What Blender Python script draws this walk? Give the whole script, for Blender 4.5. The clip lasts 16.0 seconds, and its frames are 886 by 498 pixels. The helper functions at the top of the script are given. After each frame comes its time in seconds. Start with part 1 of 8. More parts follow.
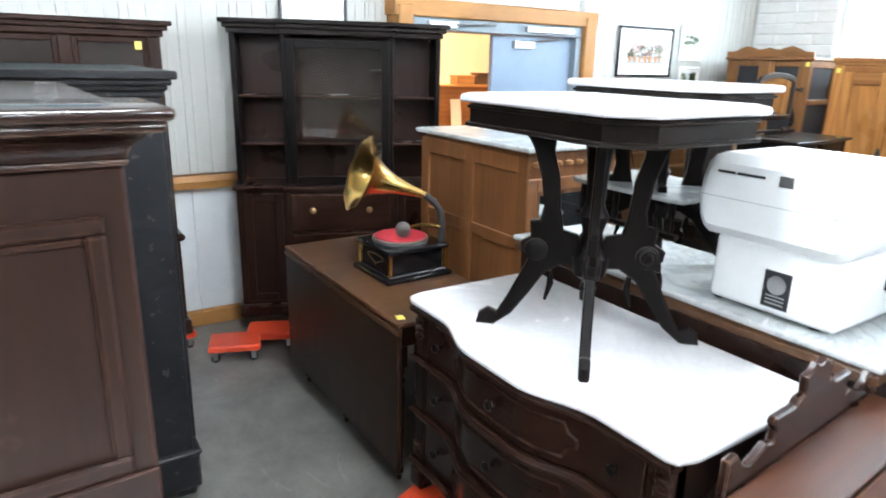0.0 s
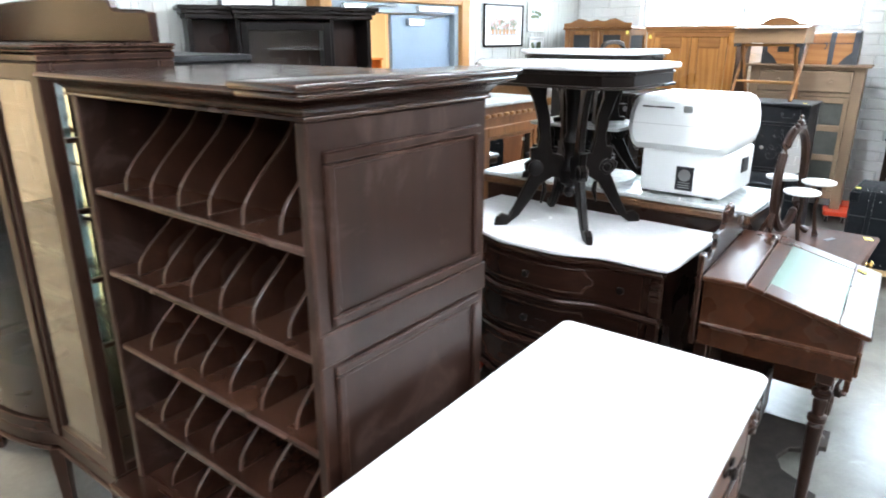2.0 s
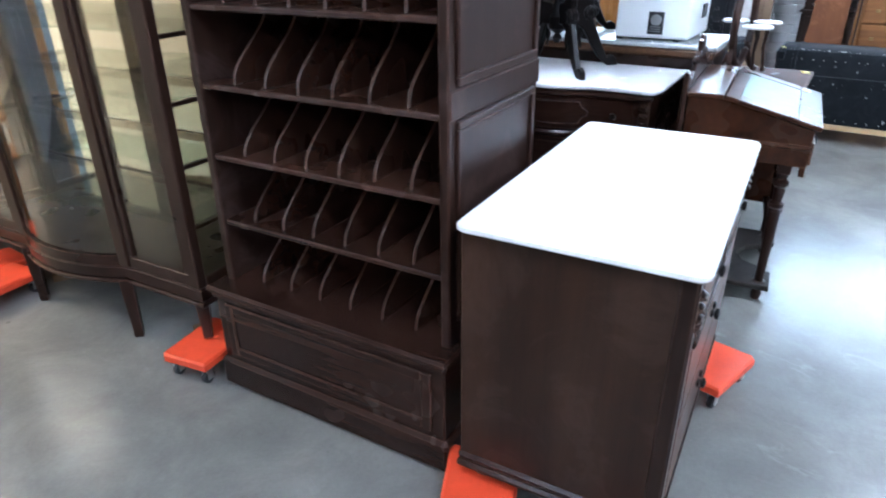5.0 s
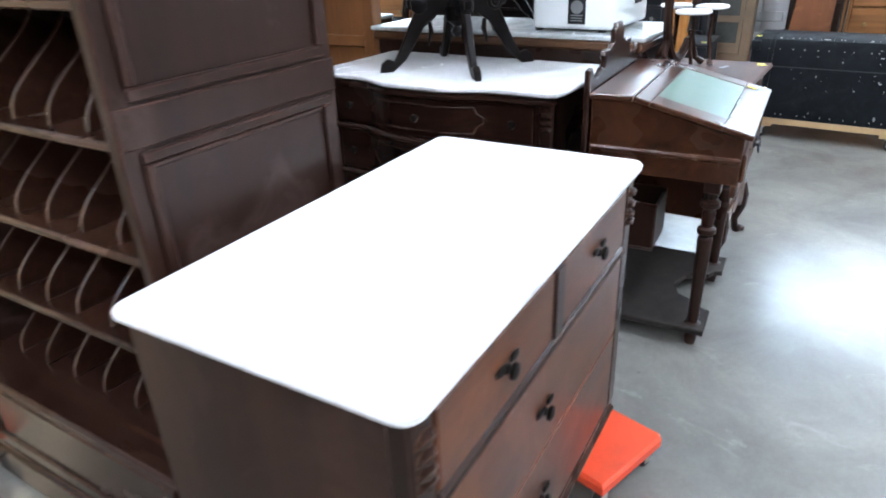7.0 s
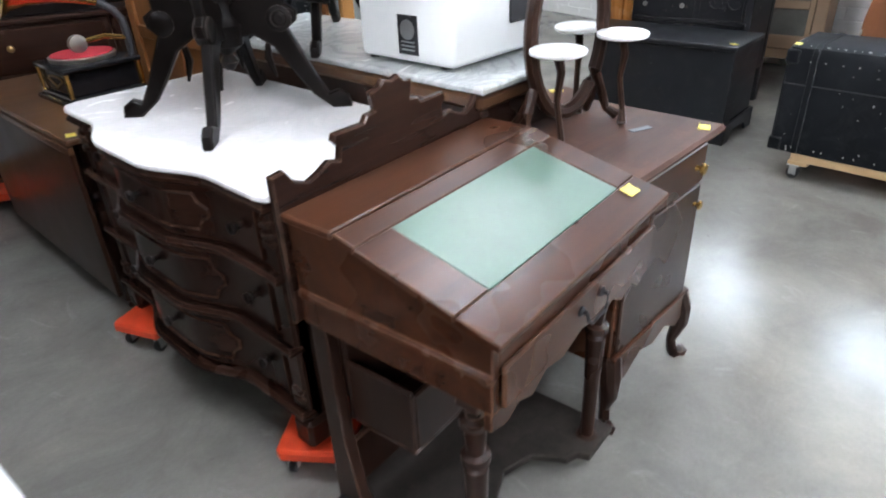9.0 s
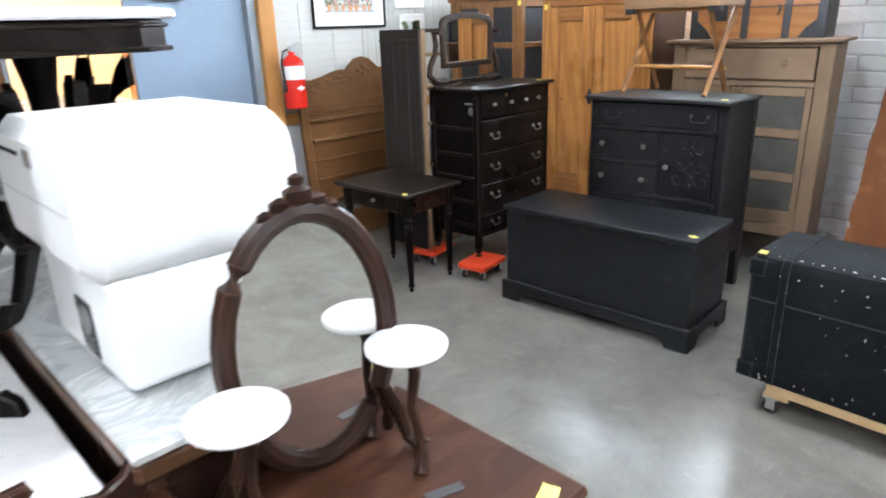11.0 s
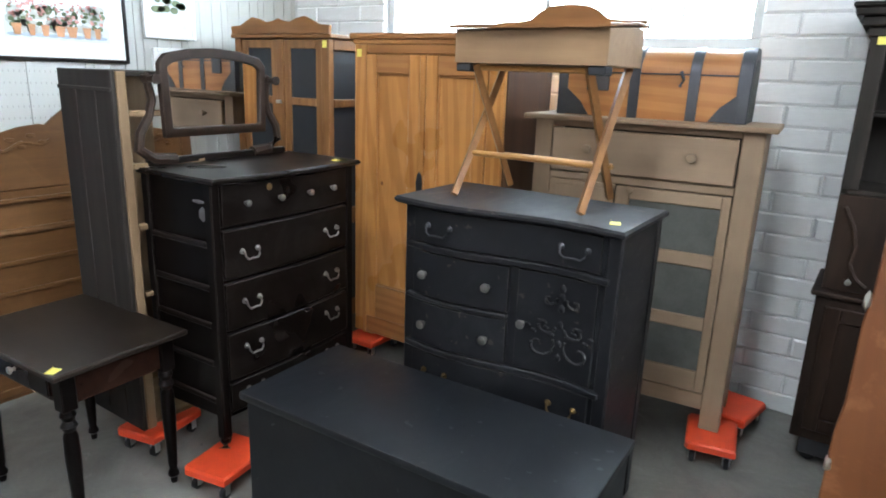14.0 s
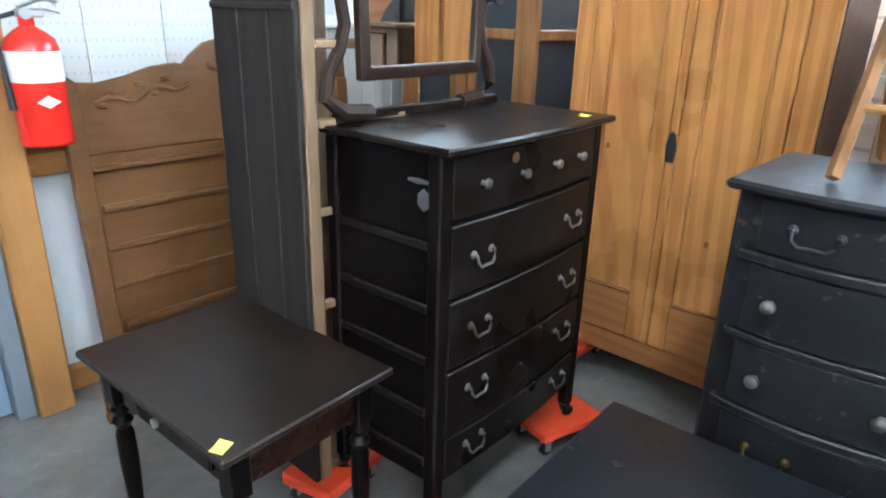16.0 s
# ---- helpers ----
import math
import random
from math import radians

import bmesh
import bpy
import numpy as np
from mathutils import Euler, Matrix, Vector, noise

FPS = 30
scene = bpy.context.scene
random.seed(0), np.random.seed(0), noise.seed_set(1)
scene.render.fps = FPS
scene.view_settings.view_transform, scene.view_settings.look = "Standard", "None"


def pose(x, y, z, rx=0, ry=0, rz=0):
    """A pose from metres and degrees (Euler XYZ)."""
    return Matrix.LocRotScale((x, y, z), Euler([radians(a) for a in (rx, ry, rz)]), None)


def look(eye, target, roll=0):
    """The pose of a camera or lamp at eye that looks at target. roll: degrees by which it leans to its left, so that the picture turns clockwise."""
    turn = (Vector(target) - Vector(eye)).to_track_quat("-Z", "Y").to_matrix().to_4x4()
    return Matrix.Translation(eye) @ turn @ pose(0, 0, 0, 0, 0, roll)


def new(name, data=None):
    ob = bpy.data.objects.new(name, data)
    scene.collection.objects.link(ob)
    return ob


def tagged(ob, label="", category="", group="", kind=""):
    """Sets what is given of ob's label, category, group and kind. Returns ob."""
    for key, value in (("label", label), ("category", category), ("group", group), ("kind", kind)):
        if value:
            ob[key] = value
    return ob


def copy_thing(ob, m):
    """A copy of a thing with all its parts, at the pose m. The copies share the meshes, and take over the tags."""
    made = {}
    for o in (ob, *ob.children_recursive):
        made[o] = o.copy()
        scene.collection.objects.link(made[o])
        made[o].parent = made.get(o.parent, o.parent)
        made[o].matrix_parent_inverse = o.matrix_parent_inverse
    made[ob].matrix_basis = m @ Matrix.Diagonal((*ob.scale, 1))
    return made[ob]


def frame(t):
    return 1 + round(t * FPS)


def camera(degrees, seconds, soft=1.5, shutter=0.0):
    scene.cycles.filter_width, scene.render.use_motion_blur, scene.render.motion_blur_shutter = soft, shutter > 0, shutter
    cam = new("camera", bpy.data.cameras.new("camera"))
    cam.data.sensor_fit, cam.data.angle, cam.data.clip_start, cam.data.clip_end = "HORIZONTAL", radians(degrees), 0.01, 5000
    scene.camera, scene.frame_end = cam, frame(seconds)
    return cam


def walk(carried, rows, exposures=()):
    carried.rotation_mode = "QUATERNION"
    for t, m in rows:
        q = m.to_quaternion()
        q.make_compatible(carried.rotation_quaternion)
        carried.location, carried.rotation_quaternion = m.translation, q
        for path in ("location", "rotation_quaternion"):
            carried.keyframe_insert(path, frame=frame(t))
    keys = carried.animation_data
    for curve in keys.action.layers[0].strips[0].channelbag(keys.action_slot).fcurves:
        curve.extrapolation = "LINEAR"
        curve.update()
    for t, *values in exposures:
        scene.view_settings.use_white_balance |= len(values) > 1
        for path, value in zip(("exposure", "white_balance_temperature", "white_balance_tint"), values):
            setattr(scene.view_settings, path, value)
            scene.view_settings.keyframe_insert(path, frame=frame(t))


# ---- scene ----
cam = camera(69.2, 16.0, soft=1.8, shutter=0.3)
PATH = [
    (0, (0.159, 0.066, 1.703), (1.219, 1.665, 1.138), 1.5),
    (0.5, (-0.141, 0.019, 1.693), (1.142, 1.429, 1.092), 0.1),
    (1, (-0.414, -0.048, 1.692), (1.038, 1.18, 1.073), 1.1),
    (1.5, (-0.694, -0.093, 1.704), (0.782, 1.087, 1.05), 0.9),
    (2, (-1.008, -0.02, 1.716), (0.448, 1.198, 1.085), -0.1),
    (2.5, (-1.274, 0.035, 1.729), (0.166, 1.296, 1.148), 0.8),
    (3, (-1.454, 0.035, 1.744), (-0.039, 1.338, 1.198), 1.6),
    (3.5, (-1.611, 0.12, 1.745), (-0.23, 1.461, 1.202), 1.5),
    (4, (-1.694, 0.169, 1.699), (-0.312, 1.472, 1.074), 1.3),
    (4.5, (-1.686, 0.127, 1.597), (-0.216, 1.257, 0.847), 1.1),
    (5, (-1.621, 0.076, 1.499), (-0.097, 1.033, 0.626), -0.6),
    (5.2, (-1.577, 0.043, 1.475), (-0.06, 0.991, 0.582), -2.2),
    (7.3, (-0.59, -0.246, 1.398), (0.885, 0.785, 0.525), -2.2),
    (7.5, (-0.382, -0.311, 1.44), (1.021, 0.77, 0.511), -1.3),
    (8, (-0.063, -0.307, 1.415), (1.271, 0.827, 0.447), -2.8),
    (8.5, (0.249, -0.31, 1.424), (1.546, 0.824, 0.407), -5.0),
    (9, (0.607, -0.38, 1.451), (1.862, 0.831, 0.473), -2.7),
    (9.5, (0.898, -0.35, 1.465), (2.152, 0.893, 0.527), -2.7),
    (10, (1.144, -0.281, 1.547), (2.409, 1.042, 0.741), -2.5),
    (10.2, (1.235, -0.271, 1.57), (2.484, 1.107, 0.833), -2.0),
    (12.3, (2.435, -0.04, 1.599), (3.965, 1.134, 1.069), 1.2),
    (12.5, (2.569, 0.021, 1.593), (4.126, 1.16, 1.063), 2.1),
    (13, (2.843, 0.201, 1.595), (4.444, 1.274, 1.059), 1.3),
    (13.5, (3.085, 0.353, 1.594), (4.691, 1.426, 1.075), 1.2),
    (14, (3.249, 0.517, 1.603), (4.85, 1.595, 1.08), 2.1),
    (14.5, (3.334, 0.779, 1.6), (4.93, 1.87, 1.088), 0.3),
    (15, (3.434, 1.014, 1.585), (4.915, 2.226, 1.005), 1.7),
    (15.5, (3.543, 1.252, 1.573), (4.895, 2.58, 0.936), 2.3),
    (16, (3.589, 1.508, 1.501), (4.985, 2.764, 0.812), 1.6),
]
walk(cam, [(t, look(eye, target, roll)) for t, eye, target, roll in PATH],
     [(0.0, 0.5, 6050, 10), (1.5, 0.5, 6050, 10), (3.5, 0.46, 5850, 10), (4.2, 0.34, 5550, 10), (5.0, 0.12, 5200, 12), (7.5, 0.2, 5900, 12), (9.0, 0.12, 6200, 15), (10.2, 0.34, 6250, 15), (12.5, 0.0, 6050, 10), (14.5, 0.24, 6000, 9), (15.3, 0.46, 5750, 8), (16.0, 0.62, 5600, 8)])

# ---------------------------------------------------------------- light
world = bpy.data.worlds.new("world")
scene.world = world
world.use_nodes = True
_n, _l = world.node_tree.nodes, world.node_tree.links
sky = _n.new("ShaderNodeTexSky")
sky.sky_type, sky.sun_disc, sky.sun_elevation, sky.sun_rotation = "NISHITA", False, radians(40), radians(120)
_l.new(sky.outputs[0], _n["Background"].inputs[0])
_n["Background"].inputs[1].default_value = 0.08
TUBE_POWER = 150.0        # emission of the fluorescent tubes
TUBE_TINT = (0.93, 0.975, 1.0)
DAYLIGHT = 16.0          # the overcast sky behind the high windows


def area_lamp(name, m, sx, sy, watts, tint):
    lamp = bpy.data.lights.new(name, "AREA")
    lamp.shape, lamp.size, lamp.size_y, lamp.energy, lamp.color = "RECTANGLE", sx, sy, watts, tint
    ob = new(name, lamp)
    ob.matrix_world = m
    return ob


# ---------------------------------------------------------------- materials
def shader(name, rough=0.5, metal=0.0, spec=0.5):
    m = bpy.data.materials.new(name)
    m.use_nodes = True
    b = m.node_tree.nodes["Principled BSDF"]
    b.inputs["Roughness"].default_value, b.inputs["Metallic"].default_value = rough, metal
    b.inputs["Specular IOR Level"].default_value = spec
    return m, m.node_tree.nodes, m.node_tree.links, b


def coords(n, l, scale):
    tc, mp = n.new("ShaderNodeTexCoord"), n.new("ShaderNodeMapping")
    mp.inputs["Scale"].default_value = scale
    l.new(tc.outputs["Object"], mp.inputs[0])
    return mp.outputs[0]


def noise_of(n, l, vec, scale, detail=5.0, rough=0.6, distort=0.0):
    t = n.new("ShaderNodeTexNoise")
    t.inputs["Scale"].default_value, t.inputs["Detail"].default_value = scale, detail
    t.inputs["Roughness"].default_value, t.inputs["Distortion"].default_value = rough, distort
    l.new(vec, t.inputs["Vector"])
    return t.outputs["Fac"]


def ramp(n, l, fac, stops):
    r = n.new("ShaderNodeValToRGB")
    while len(r.color_ramp.elements) < len(stops):
        r.color_ramp.elements.new(0.5)
    for e, (p, c) in zip(r.color_ramp.elements, stops):
        e.position, e.color = p, (*c, 1) if len(c) == 3 else c
    l.new(fac, r.inputs[0])
    return r.outputs[0]


def mixed(n, l, kind, fac, a, b):
    x = n.new("ShaderNodeMix")
    x.data_type, x.blend_type = "RGBA", kind
    for sock, v in ((x.inputs[0], fac), (x.inputs[6], a), (x.inputs[7], b)):
        if isinstance(v, (int, float)):
            sock.default_value = v
        elif isinstance(v, tuple):
            sock.default_value = (*v, 1)
        else:
            l.new(v, sock)
    return x.outputs[2]


def relief(n, l, b, height, strength, distance=0.002):
    u = n.new("ShaderNodeBump")
    u.inputs["Strength"].default_value, u.inputs["Distance"].default_value = strength, distance
    l.new(height, u.inputs["Height"])
    l.new(u.outputs[0], b.inputs["Normal"])


def spread(n, l, b, fac, low, high):
    r = n.new("ShaderNodeMapRange")
    r.inputs[3].default_value, r.inputs[4].default_value = low, high
    l.new(fac, r.inputs[0])
    l.new(r.outputs[0], b.inputs["Roughness"])


def edges(n, l, radius=0.007):
    """Mask of the outer edges of a piece, broken up as wear is."""
    bv, ge, dt = n.new("ShaderNodeBevel"), n.new("ShaderNodeNewGeometry"), n.new("ShaderNodeVectorMath")
    bv.samples, bv.inputs["Radius"].default_value, dt.operation = 4, radius, "DOT_PRODUCT"
    l.new(bv.outputs[0], dt.inputs[0]), l.new(ge.outputs["Normal"], dt.inputs[1])
    rim = ramp(n, l, dt.outputs["Value"], [(0.80, (1, 1, 1)), (0.985, (0, 0, 0))])
    rub = ramp(n, l, noise_of(n, l, coords(n, l, (1, 1, 1)), 13, 5, 0.7), [(0.40, (0.12, 0.12, 0.12)), (0.62, (0.9, 0.9, 0.9))])
    return mixed(n, l, "MULTIPLY", 1.0, rim, rub)


def wood(name, light, dark, rough=0.35, along="z", grain=14.0, wear=0.0, worn=(0.3, 0.2, 0.12), rings=0.0, rubbed=None, bloom=0.0, spec=0.28):
    """Grained wood; along: the direction of the grain in the thing's own axes."""
    m, n, l, b = shader(name, rough, 0.0, spec)
    s = {"x": (0.07, 1, 1), "y": (1, 0.07, 1), "z": (1, 1, 0.07)}[along]
    v = coords(n, l, s)
    fine = noise_of(n, l, v, grain * 3, 6, 0.65, 0.6)
    fig = noise_of(n, l, v, grain * 0.35, 4, 0.55, 1.6)
    v2 = coords(n, l, (1, 1, 1))
    patch = noise_of(n, l, v2, 2.3, 3, 0.6)
    mid = tuple((p + q) / 2 for p, q in zip(light, dark))
    c1 = ramp(n, l, fine, [(0.3, dark), (0.5, mid), (0.72, light)])
    c2 = ramp(n, l, fig, [(0.35, dark), (0.62, light)])
    col = mixed(n, l, "MIX", 0.5, c1, c2)
    if rings:
        wv = n.new("ShaderNodeTexWave")
        wv.wave_type, wv.rings_direction = "RINGS", "SPHERICAL"
        wv.inputs["Scale"].default_value, wv.inputs["Distortion"].default_value = 7.0, 6.0
        wv.inputs["Detail"].default_value, wv.inputs["Detail Scale"].default_value = 3.0, 0.8
        ob, ad = n.new("ShaderNodeObjectInfo"), n.new("ShaderNodeVectorMath")
        l.new(v, ad.inputs[0]), l.new(ob.outputs["Random"], ad.inputs[1])
        l.new(ad.outputs[0], wv.inputs["Vector"])
        col = mixed(n, l, "MIX", rings, col, ramp(n, l, wv.outputs["Fac"], [(0.25, dark), (0.6, light)]))
    shade = ramp(n, l, patch, [(0.3, (0.72, 0.70, 0.70)), (0.7, (1.12, 1.1, 1.06))])
    col = mixed(n, l, "MULTIPLY", 0.8, col, shade)
    if wear:
        scr = noise_of(n, l, v2, 38, 6, 0.75, 0.8)
        mask = ramp(n, l, scr, [(0.66 - wear * 0.1, (0, 0, 0)), (0.74, (1, 1, 1))])
        col = mixed(n, l, "MIX", mixed(n, l, "MULTIPLY", 1.0, mask, (wear, wear, wear)), col, worn)
    if bloom:
        hazy = noise_of(n, l, coords(n, l, (1, 1, 0.8)), 4.2, 5, 0.6, 1.3)
        veil = ramp(n, l, hazy, [(0.52, (0, 0, 0)), (0.60, (bloom, bloom, bloom)), (0.66, (bloom * 0.35, bloom * 0.35, bloom * 0.35)), (0.75, (bloom, bloom, bloom))])
        col = mixed(n, l, "MIX", veil, col, tuple(1.5 * c + 0.02 for c in light))
    if rubbed:
        col = mixed(n, l, "MIX", edges(n, l), col, rubbed)
    l.new(col, b.inputs["Base Color"])
    spread(n, l, b, patch, rough - 0.08, rough + 0.14)
    relief(n, l, b, fine, 0.12, 0.001)
    return m


def plain(name, colour, rough=0.5, metal=0.0, vary=0.1, bump=0.05, scale=6.0, spec=0.5):
    """A painted, moulded or metal surface with slight unevenness at two scales."""
    m, n, l, b = shader(name, rough, metal, spec)
    v = coords(n, l, (1, 1, 1))
    big, fine = noise_of(n, l, v, scale, 4, 0.6), noise_of(n, l, v, scale * 14, 5, 0.7)
    lo, hi = tuple(c * (1 - vary) for c in colour), tuple(min(1, c * (1 + vary)) for c in colour)
    col = mixed(n, l, "MIX", 0.3, ramp(n, l, big, [(0.3, lo), (0.7, hi)]), ramp(n, l, fine, [(0.3, lo), (0.7, hi)]))
    l.new(col, b.inputs["Base Color"])
    spread(n, l, b, big, max(0.02, rough - 0.06), rough + 0.08)
    relief(n, l, b, fine, bump, 0.001)
    return m


def marble(name, base, vein):
    m, n, l, b = shader(name, 0.22)
    v = coords(n, l, (1, 1, 1))
    w = noise_of(n, l, v, 3.2, 8, 0.62, 2.2)
    f = noise_of(n, l, v, 60, 3, 0.6)
    col = ramp(n, l, w, [(0.42, base), (0.49, vein), (0.53, base)])
    col = mixed(n, l, "MULTIPLY", 0.5, col, ramp(n, l, f, [(0.3, (0.93, 0.93, 0.93)), (0.6, (1, 1, 1))]))
    l.new(col, b.inputs["Base Color"])
    spread(n, l, b, w, 0.16, 0.34)
    return m


def chipped(name, colour, chip, amount, rough=0.5, rim=(0.09, 0.082, 0.075), spec=0.3):
    """Dark paint with pale chips and dusty scuffs."""
    m, n, l, b = shader(name, rough, 0.0, spec)
    v = coords(n, l, (1, 1, 1))
    spots = noise_of(n, l, v, 26, 3, 0.5)
    scuff = noise_of(n, l, coords(n, l, (1, 0.3, 1)), 9, 6, 0.7, 0.7)
    big = noise_of(n, l, v, 3, 4, 0.6)
    col = ramp(n, l, big, [(0.3, tuple(c * 0.7 for c in colour)), (0.7, tuple(c * 1.35 for c in colour))])
    col = mixed(n, l, "MIX", ramp(n, l, scuff, [(0.5, (0, 0, 0)), (0.8, (0.28, 0.28, 0.28))]), col, tuple(0.6 * c + 0.04 for c in colour))
    col = mixed(n, l, "MIX", ramp(n, l, spots, [(0.76 - amount, (0, 0, 0)), (0.79 - amount, (1, 1, 1))]), col, chip)
    col = mixed(n, l, "MIX", edges(n, l), col, rim)
    l.new(col, b.inputs["Base Color"])
    spread(n, l, b, scuff, rough - 0.12, rough + 0.15)
    relief(n, l, b, spots, 0.15, 0.002)
    return m


def glassy(name, tint=(0.97, 0.985, 0.98), rough=0.0):
    """Thin pane: mostly lets light through, with a Fresnel gloss."""
    m = bpy.data.materials.new(name)
    m.use_nodes = True
    n, l = m.node_tree.nodes, m.node_tree.links
    n.remove(n["Principled BSDF"])
    tr, gl, fr, mx = n.new("ShaderNodeBsdfTransparent"), n.new("ShaderNodeBsdfGlossy"), n.new("ShaderNodeLayerWeight"), n.new("ShaderNodeMixShader")
    tr.inputs[0].default_value, gl.inputs["Roughness"].default_value = (*tint, 1), rough
    fr.inputs[0].default_value = 0.5
    pw, sc = n.new("ShaderNodeMath"), n.new("ShaderNodeMath")
    pw.operation, pw.inputs[1].default_value = "POWER", 4.0
    sc.operation, sc.inputs[1].default_value, sc.inputs[2].default_value = "MULTIPLY_ADD", 0.75, 0.05
    l.new(fr.outputs["Facing"], pw.inputs[0]), l.new(pw.outputs[0], sc.inputs[0])
    l.new(sc.outputs[0], mx.inputs[0]), l.new(tr.outputs[0], mx.inputs[1]), l.new(gl.outputs[0], mx.inputs[2])
    l.new(mx.outputs[0], n["Material Output"].inputs[0])
    return m


def glow(name, colour, strength):
    m = bpy.data.materials.new(name)
    m.use_nodes = True
    b = m.node_tree.nodes["Principled BSDF"]
    b.inputs["Base Color"].default_value = (*colour, 1)
    b.inputs["Emission Color"].default_value, b.inputs["Emission Strength"].default_value = (*colour, 1), strength
    return m


def concrete():
    """Sealed slab: broad clouding, trowel mottling, pale scuffs and a few dark drops."""
    m, n, l, b = shader("polished_concrete", 0.22, 0.0, 0.38)
    v = coords(n, l, (1, 1, 1))
    big = noise_of(n, l, v, 0.6, 6, 0.62, 0.8)
    mid = noise_of(n, l, v, 2.7, 8, 0.70, 0.5)
    fine = noise_of(n, l, v, 70, 4, 0.7)
    col = ramp(n, l, big, [(0.30, (0.140, 0.139, 0.129)), (0.5, (0.184, 0.179, 0.162)), (0.72, (0.236, 0.223, 0.194))])
    col = mixed(n, l, "MULTIPLY", 0.7, col, ramp(n, l, mid, [(0.35, (0.72, 0.71, 0.69)), (0.65, (1.17, 1.17, 1.15))]))
    col = mixed(n, l, "MULTIPLY", 0.4, col, ramp(n, l, fine, [(0.3, (0.85, 0.85, 0.85)), (0.65, (1.08, 1.08, 1.08))]))
    pale = ramp(n, l, noise_of(n, l, coords(n, l, (1, 0.45, 1)), 6.5, 7, 0.72, 1.2), [(0.60, (0, 0, 0)), (0.74, (0.42, 0.42, 0.42))])
    col = mixed(n, l, "MIX", pale, col, (0.33, 0.325, 0.305))
    drop = ramp(n, l, noise_of(n, l, v, 14.0, 1, 0.3), [(0.80, (0, 0, 0)), (0.83, (0.5, 0.5, 0.5))])
    col = mixed(n, l, "MIX", drop, col, (0.07, 0.068, 0.062))
    l.new(col, b.inputs["Base Color"])
    spread(n, l, b, mid, 0.14, 0.30)
    relief(n, l, b, fine, 0.04, 0.001)
    return m


def pegboard():
    m, n, l, b = shader("pegboard", 0.45)
    v = coords(n, l, (1, 1, 1))
    sep = n.new("ShaderNodeSeparateXYZ")
    l.new(v, sep.inputs[0])
    masks = []
    for k in (0, 2):
        d = n.new("ShaderNodeMath"); d.operation = "DIVIDE"; d.inputs[1].default_value = 0.0254
        fr = n.new("ShaderNodeMath"); fr.operation = "FRACT"
        sb = n.new("ShaderNodeMath"); sb.operation = "SUBTRACT"; sb.inputs[1].default_value = 0.5
        pw = n.new("ShaderNodeMath"); pw.operation = "POWER"; pw.inputs[1].default_value = 2.0
        l.new(sep.outputs[k], d.inputs[0]), l.new(d.outputs[0], fr.inputs[0]), l.new(fr.outputs[0], sb.inputs[0]), l.new(sb.outputs[0], pw.inputs[0])
        masks.append(pw.outputs[0])
    ad = n.new("ShaderNodeMath"); ad.operation = "ADD"
    l.new(masks[0], ad.inputs[0]), l.new(masks[1], ad.inputs[1])
    hole = ramp(n, l, ad.outputs[0], [(0.008, (0.74, 0.73, 0.71)), (0.018, (1, 1, 1))])
    big = noise_of(n, l, v, 1.8, 4, 0.6)
    col = mixed(n, l, "MULTIPLY", 1.0, ramp(n, l, big, [(0.3, (0.46, 0.46, 0.43)), (0.7, (0.52, 0.52, 0.49))]), hole)
    l.new(col, b.inputs["Base Color"])
    relief(n, l, b, hole, 0.3, 0.002)
    return m


MAHOGANY = wood("dark_mahogany", (0.030, 0.0135, 0.0090), (0.0098, 0.0047, 0.0036), 0.27, "z", wear=0.12, worn=(0.14, 0.075, 0.05), rubbed=(0.11, 0.060, 0.038), spec=0.2)
# The pale rubbed edges also paint in the glint along the dividers.
PIGEON = wood("brown_mahogany_inside", (0.043, 0.0178, 0.0104), (0.0165, 0.0073, 0.0050), 0.24, "x", 10, wear=0.12, worn=(0.12, 0.07, 0.05), rubbed=(0.15, 0.105, 0.085), spec=0.3)
HUTCHBROWN = wood("worn_brown_stain", (0.034, 0.0185, 0.0120), (0.010, 0.0062, 0.0046), 0.5, "z", 8, wear=0.25, worn=(0.11, 0.07, 0.05), rubbed=(0.12, 0.085, 0.062), spec=0.2)
MAHOGANY_RED = wood("faded_red_mahogany", (0.028, 0.0122, 0.0077), (0.0095, 0.0045, 0.0034), 0.36, "z", 5, wear=0.1, worn=(0.12, 0.07, 0.05), rubbed=(0.10, 0.042, 0.026), bloom=0.45, spec=0.2)
MAHOGANY_X = wood("dark_mahogany_across", (0.033, 0.0145, 0.0094), (0.0110, 0.0050, 0.0038), 0.22, "x", wear=0.12, worn=(0.16, 0.09, 0.06), rubbed=(0.15, 0.085, 0.058), spec=0.22)
MAHOGANY_GLOSS = wood("polished_mahogany_top", (0.033, 0.0145, 0.0094), (0.0110, 0.0050, 0.0038), 0.15, "x", wear=0.2, worn=(0.16, 0.09, 0.06), rubbed=(0.15, 0.085, 0.058), spec=0.5)
REDWOOD_DULL = wood("dull_red_mahogany", (0.075, 0.028, 0.0135), (0.020, 0.0080, 0.0050), 0.55, "x", 9, wear=0.15, worn=(0.14, 0.065, 0.035), rubbed=(0.16, 0.08, 0.05), spec=0.14, bloom=0.15)
REDWOOD = wood("red_mahogany", (0.068, 0.0245, 0.0115), (0.016, 0.0062, 0.0038), 0.26, "x", 9, wear=0.12, worn=(0.14, 0.065, 0.035), rubbed=(0.20, 0.10, 0.055), spec=0.24)
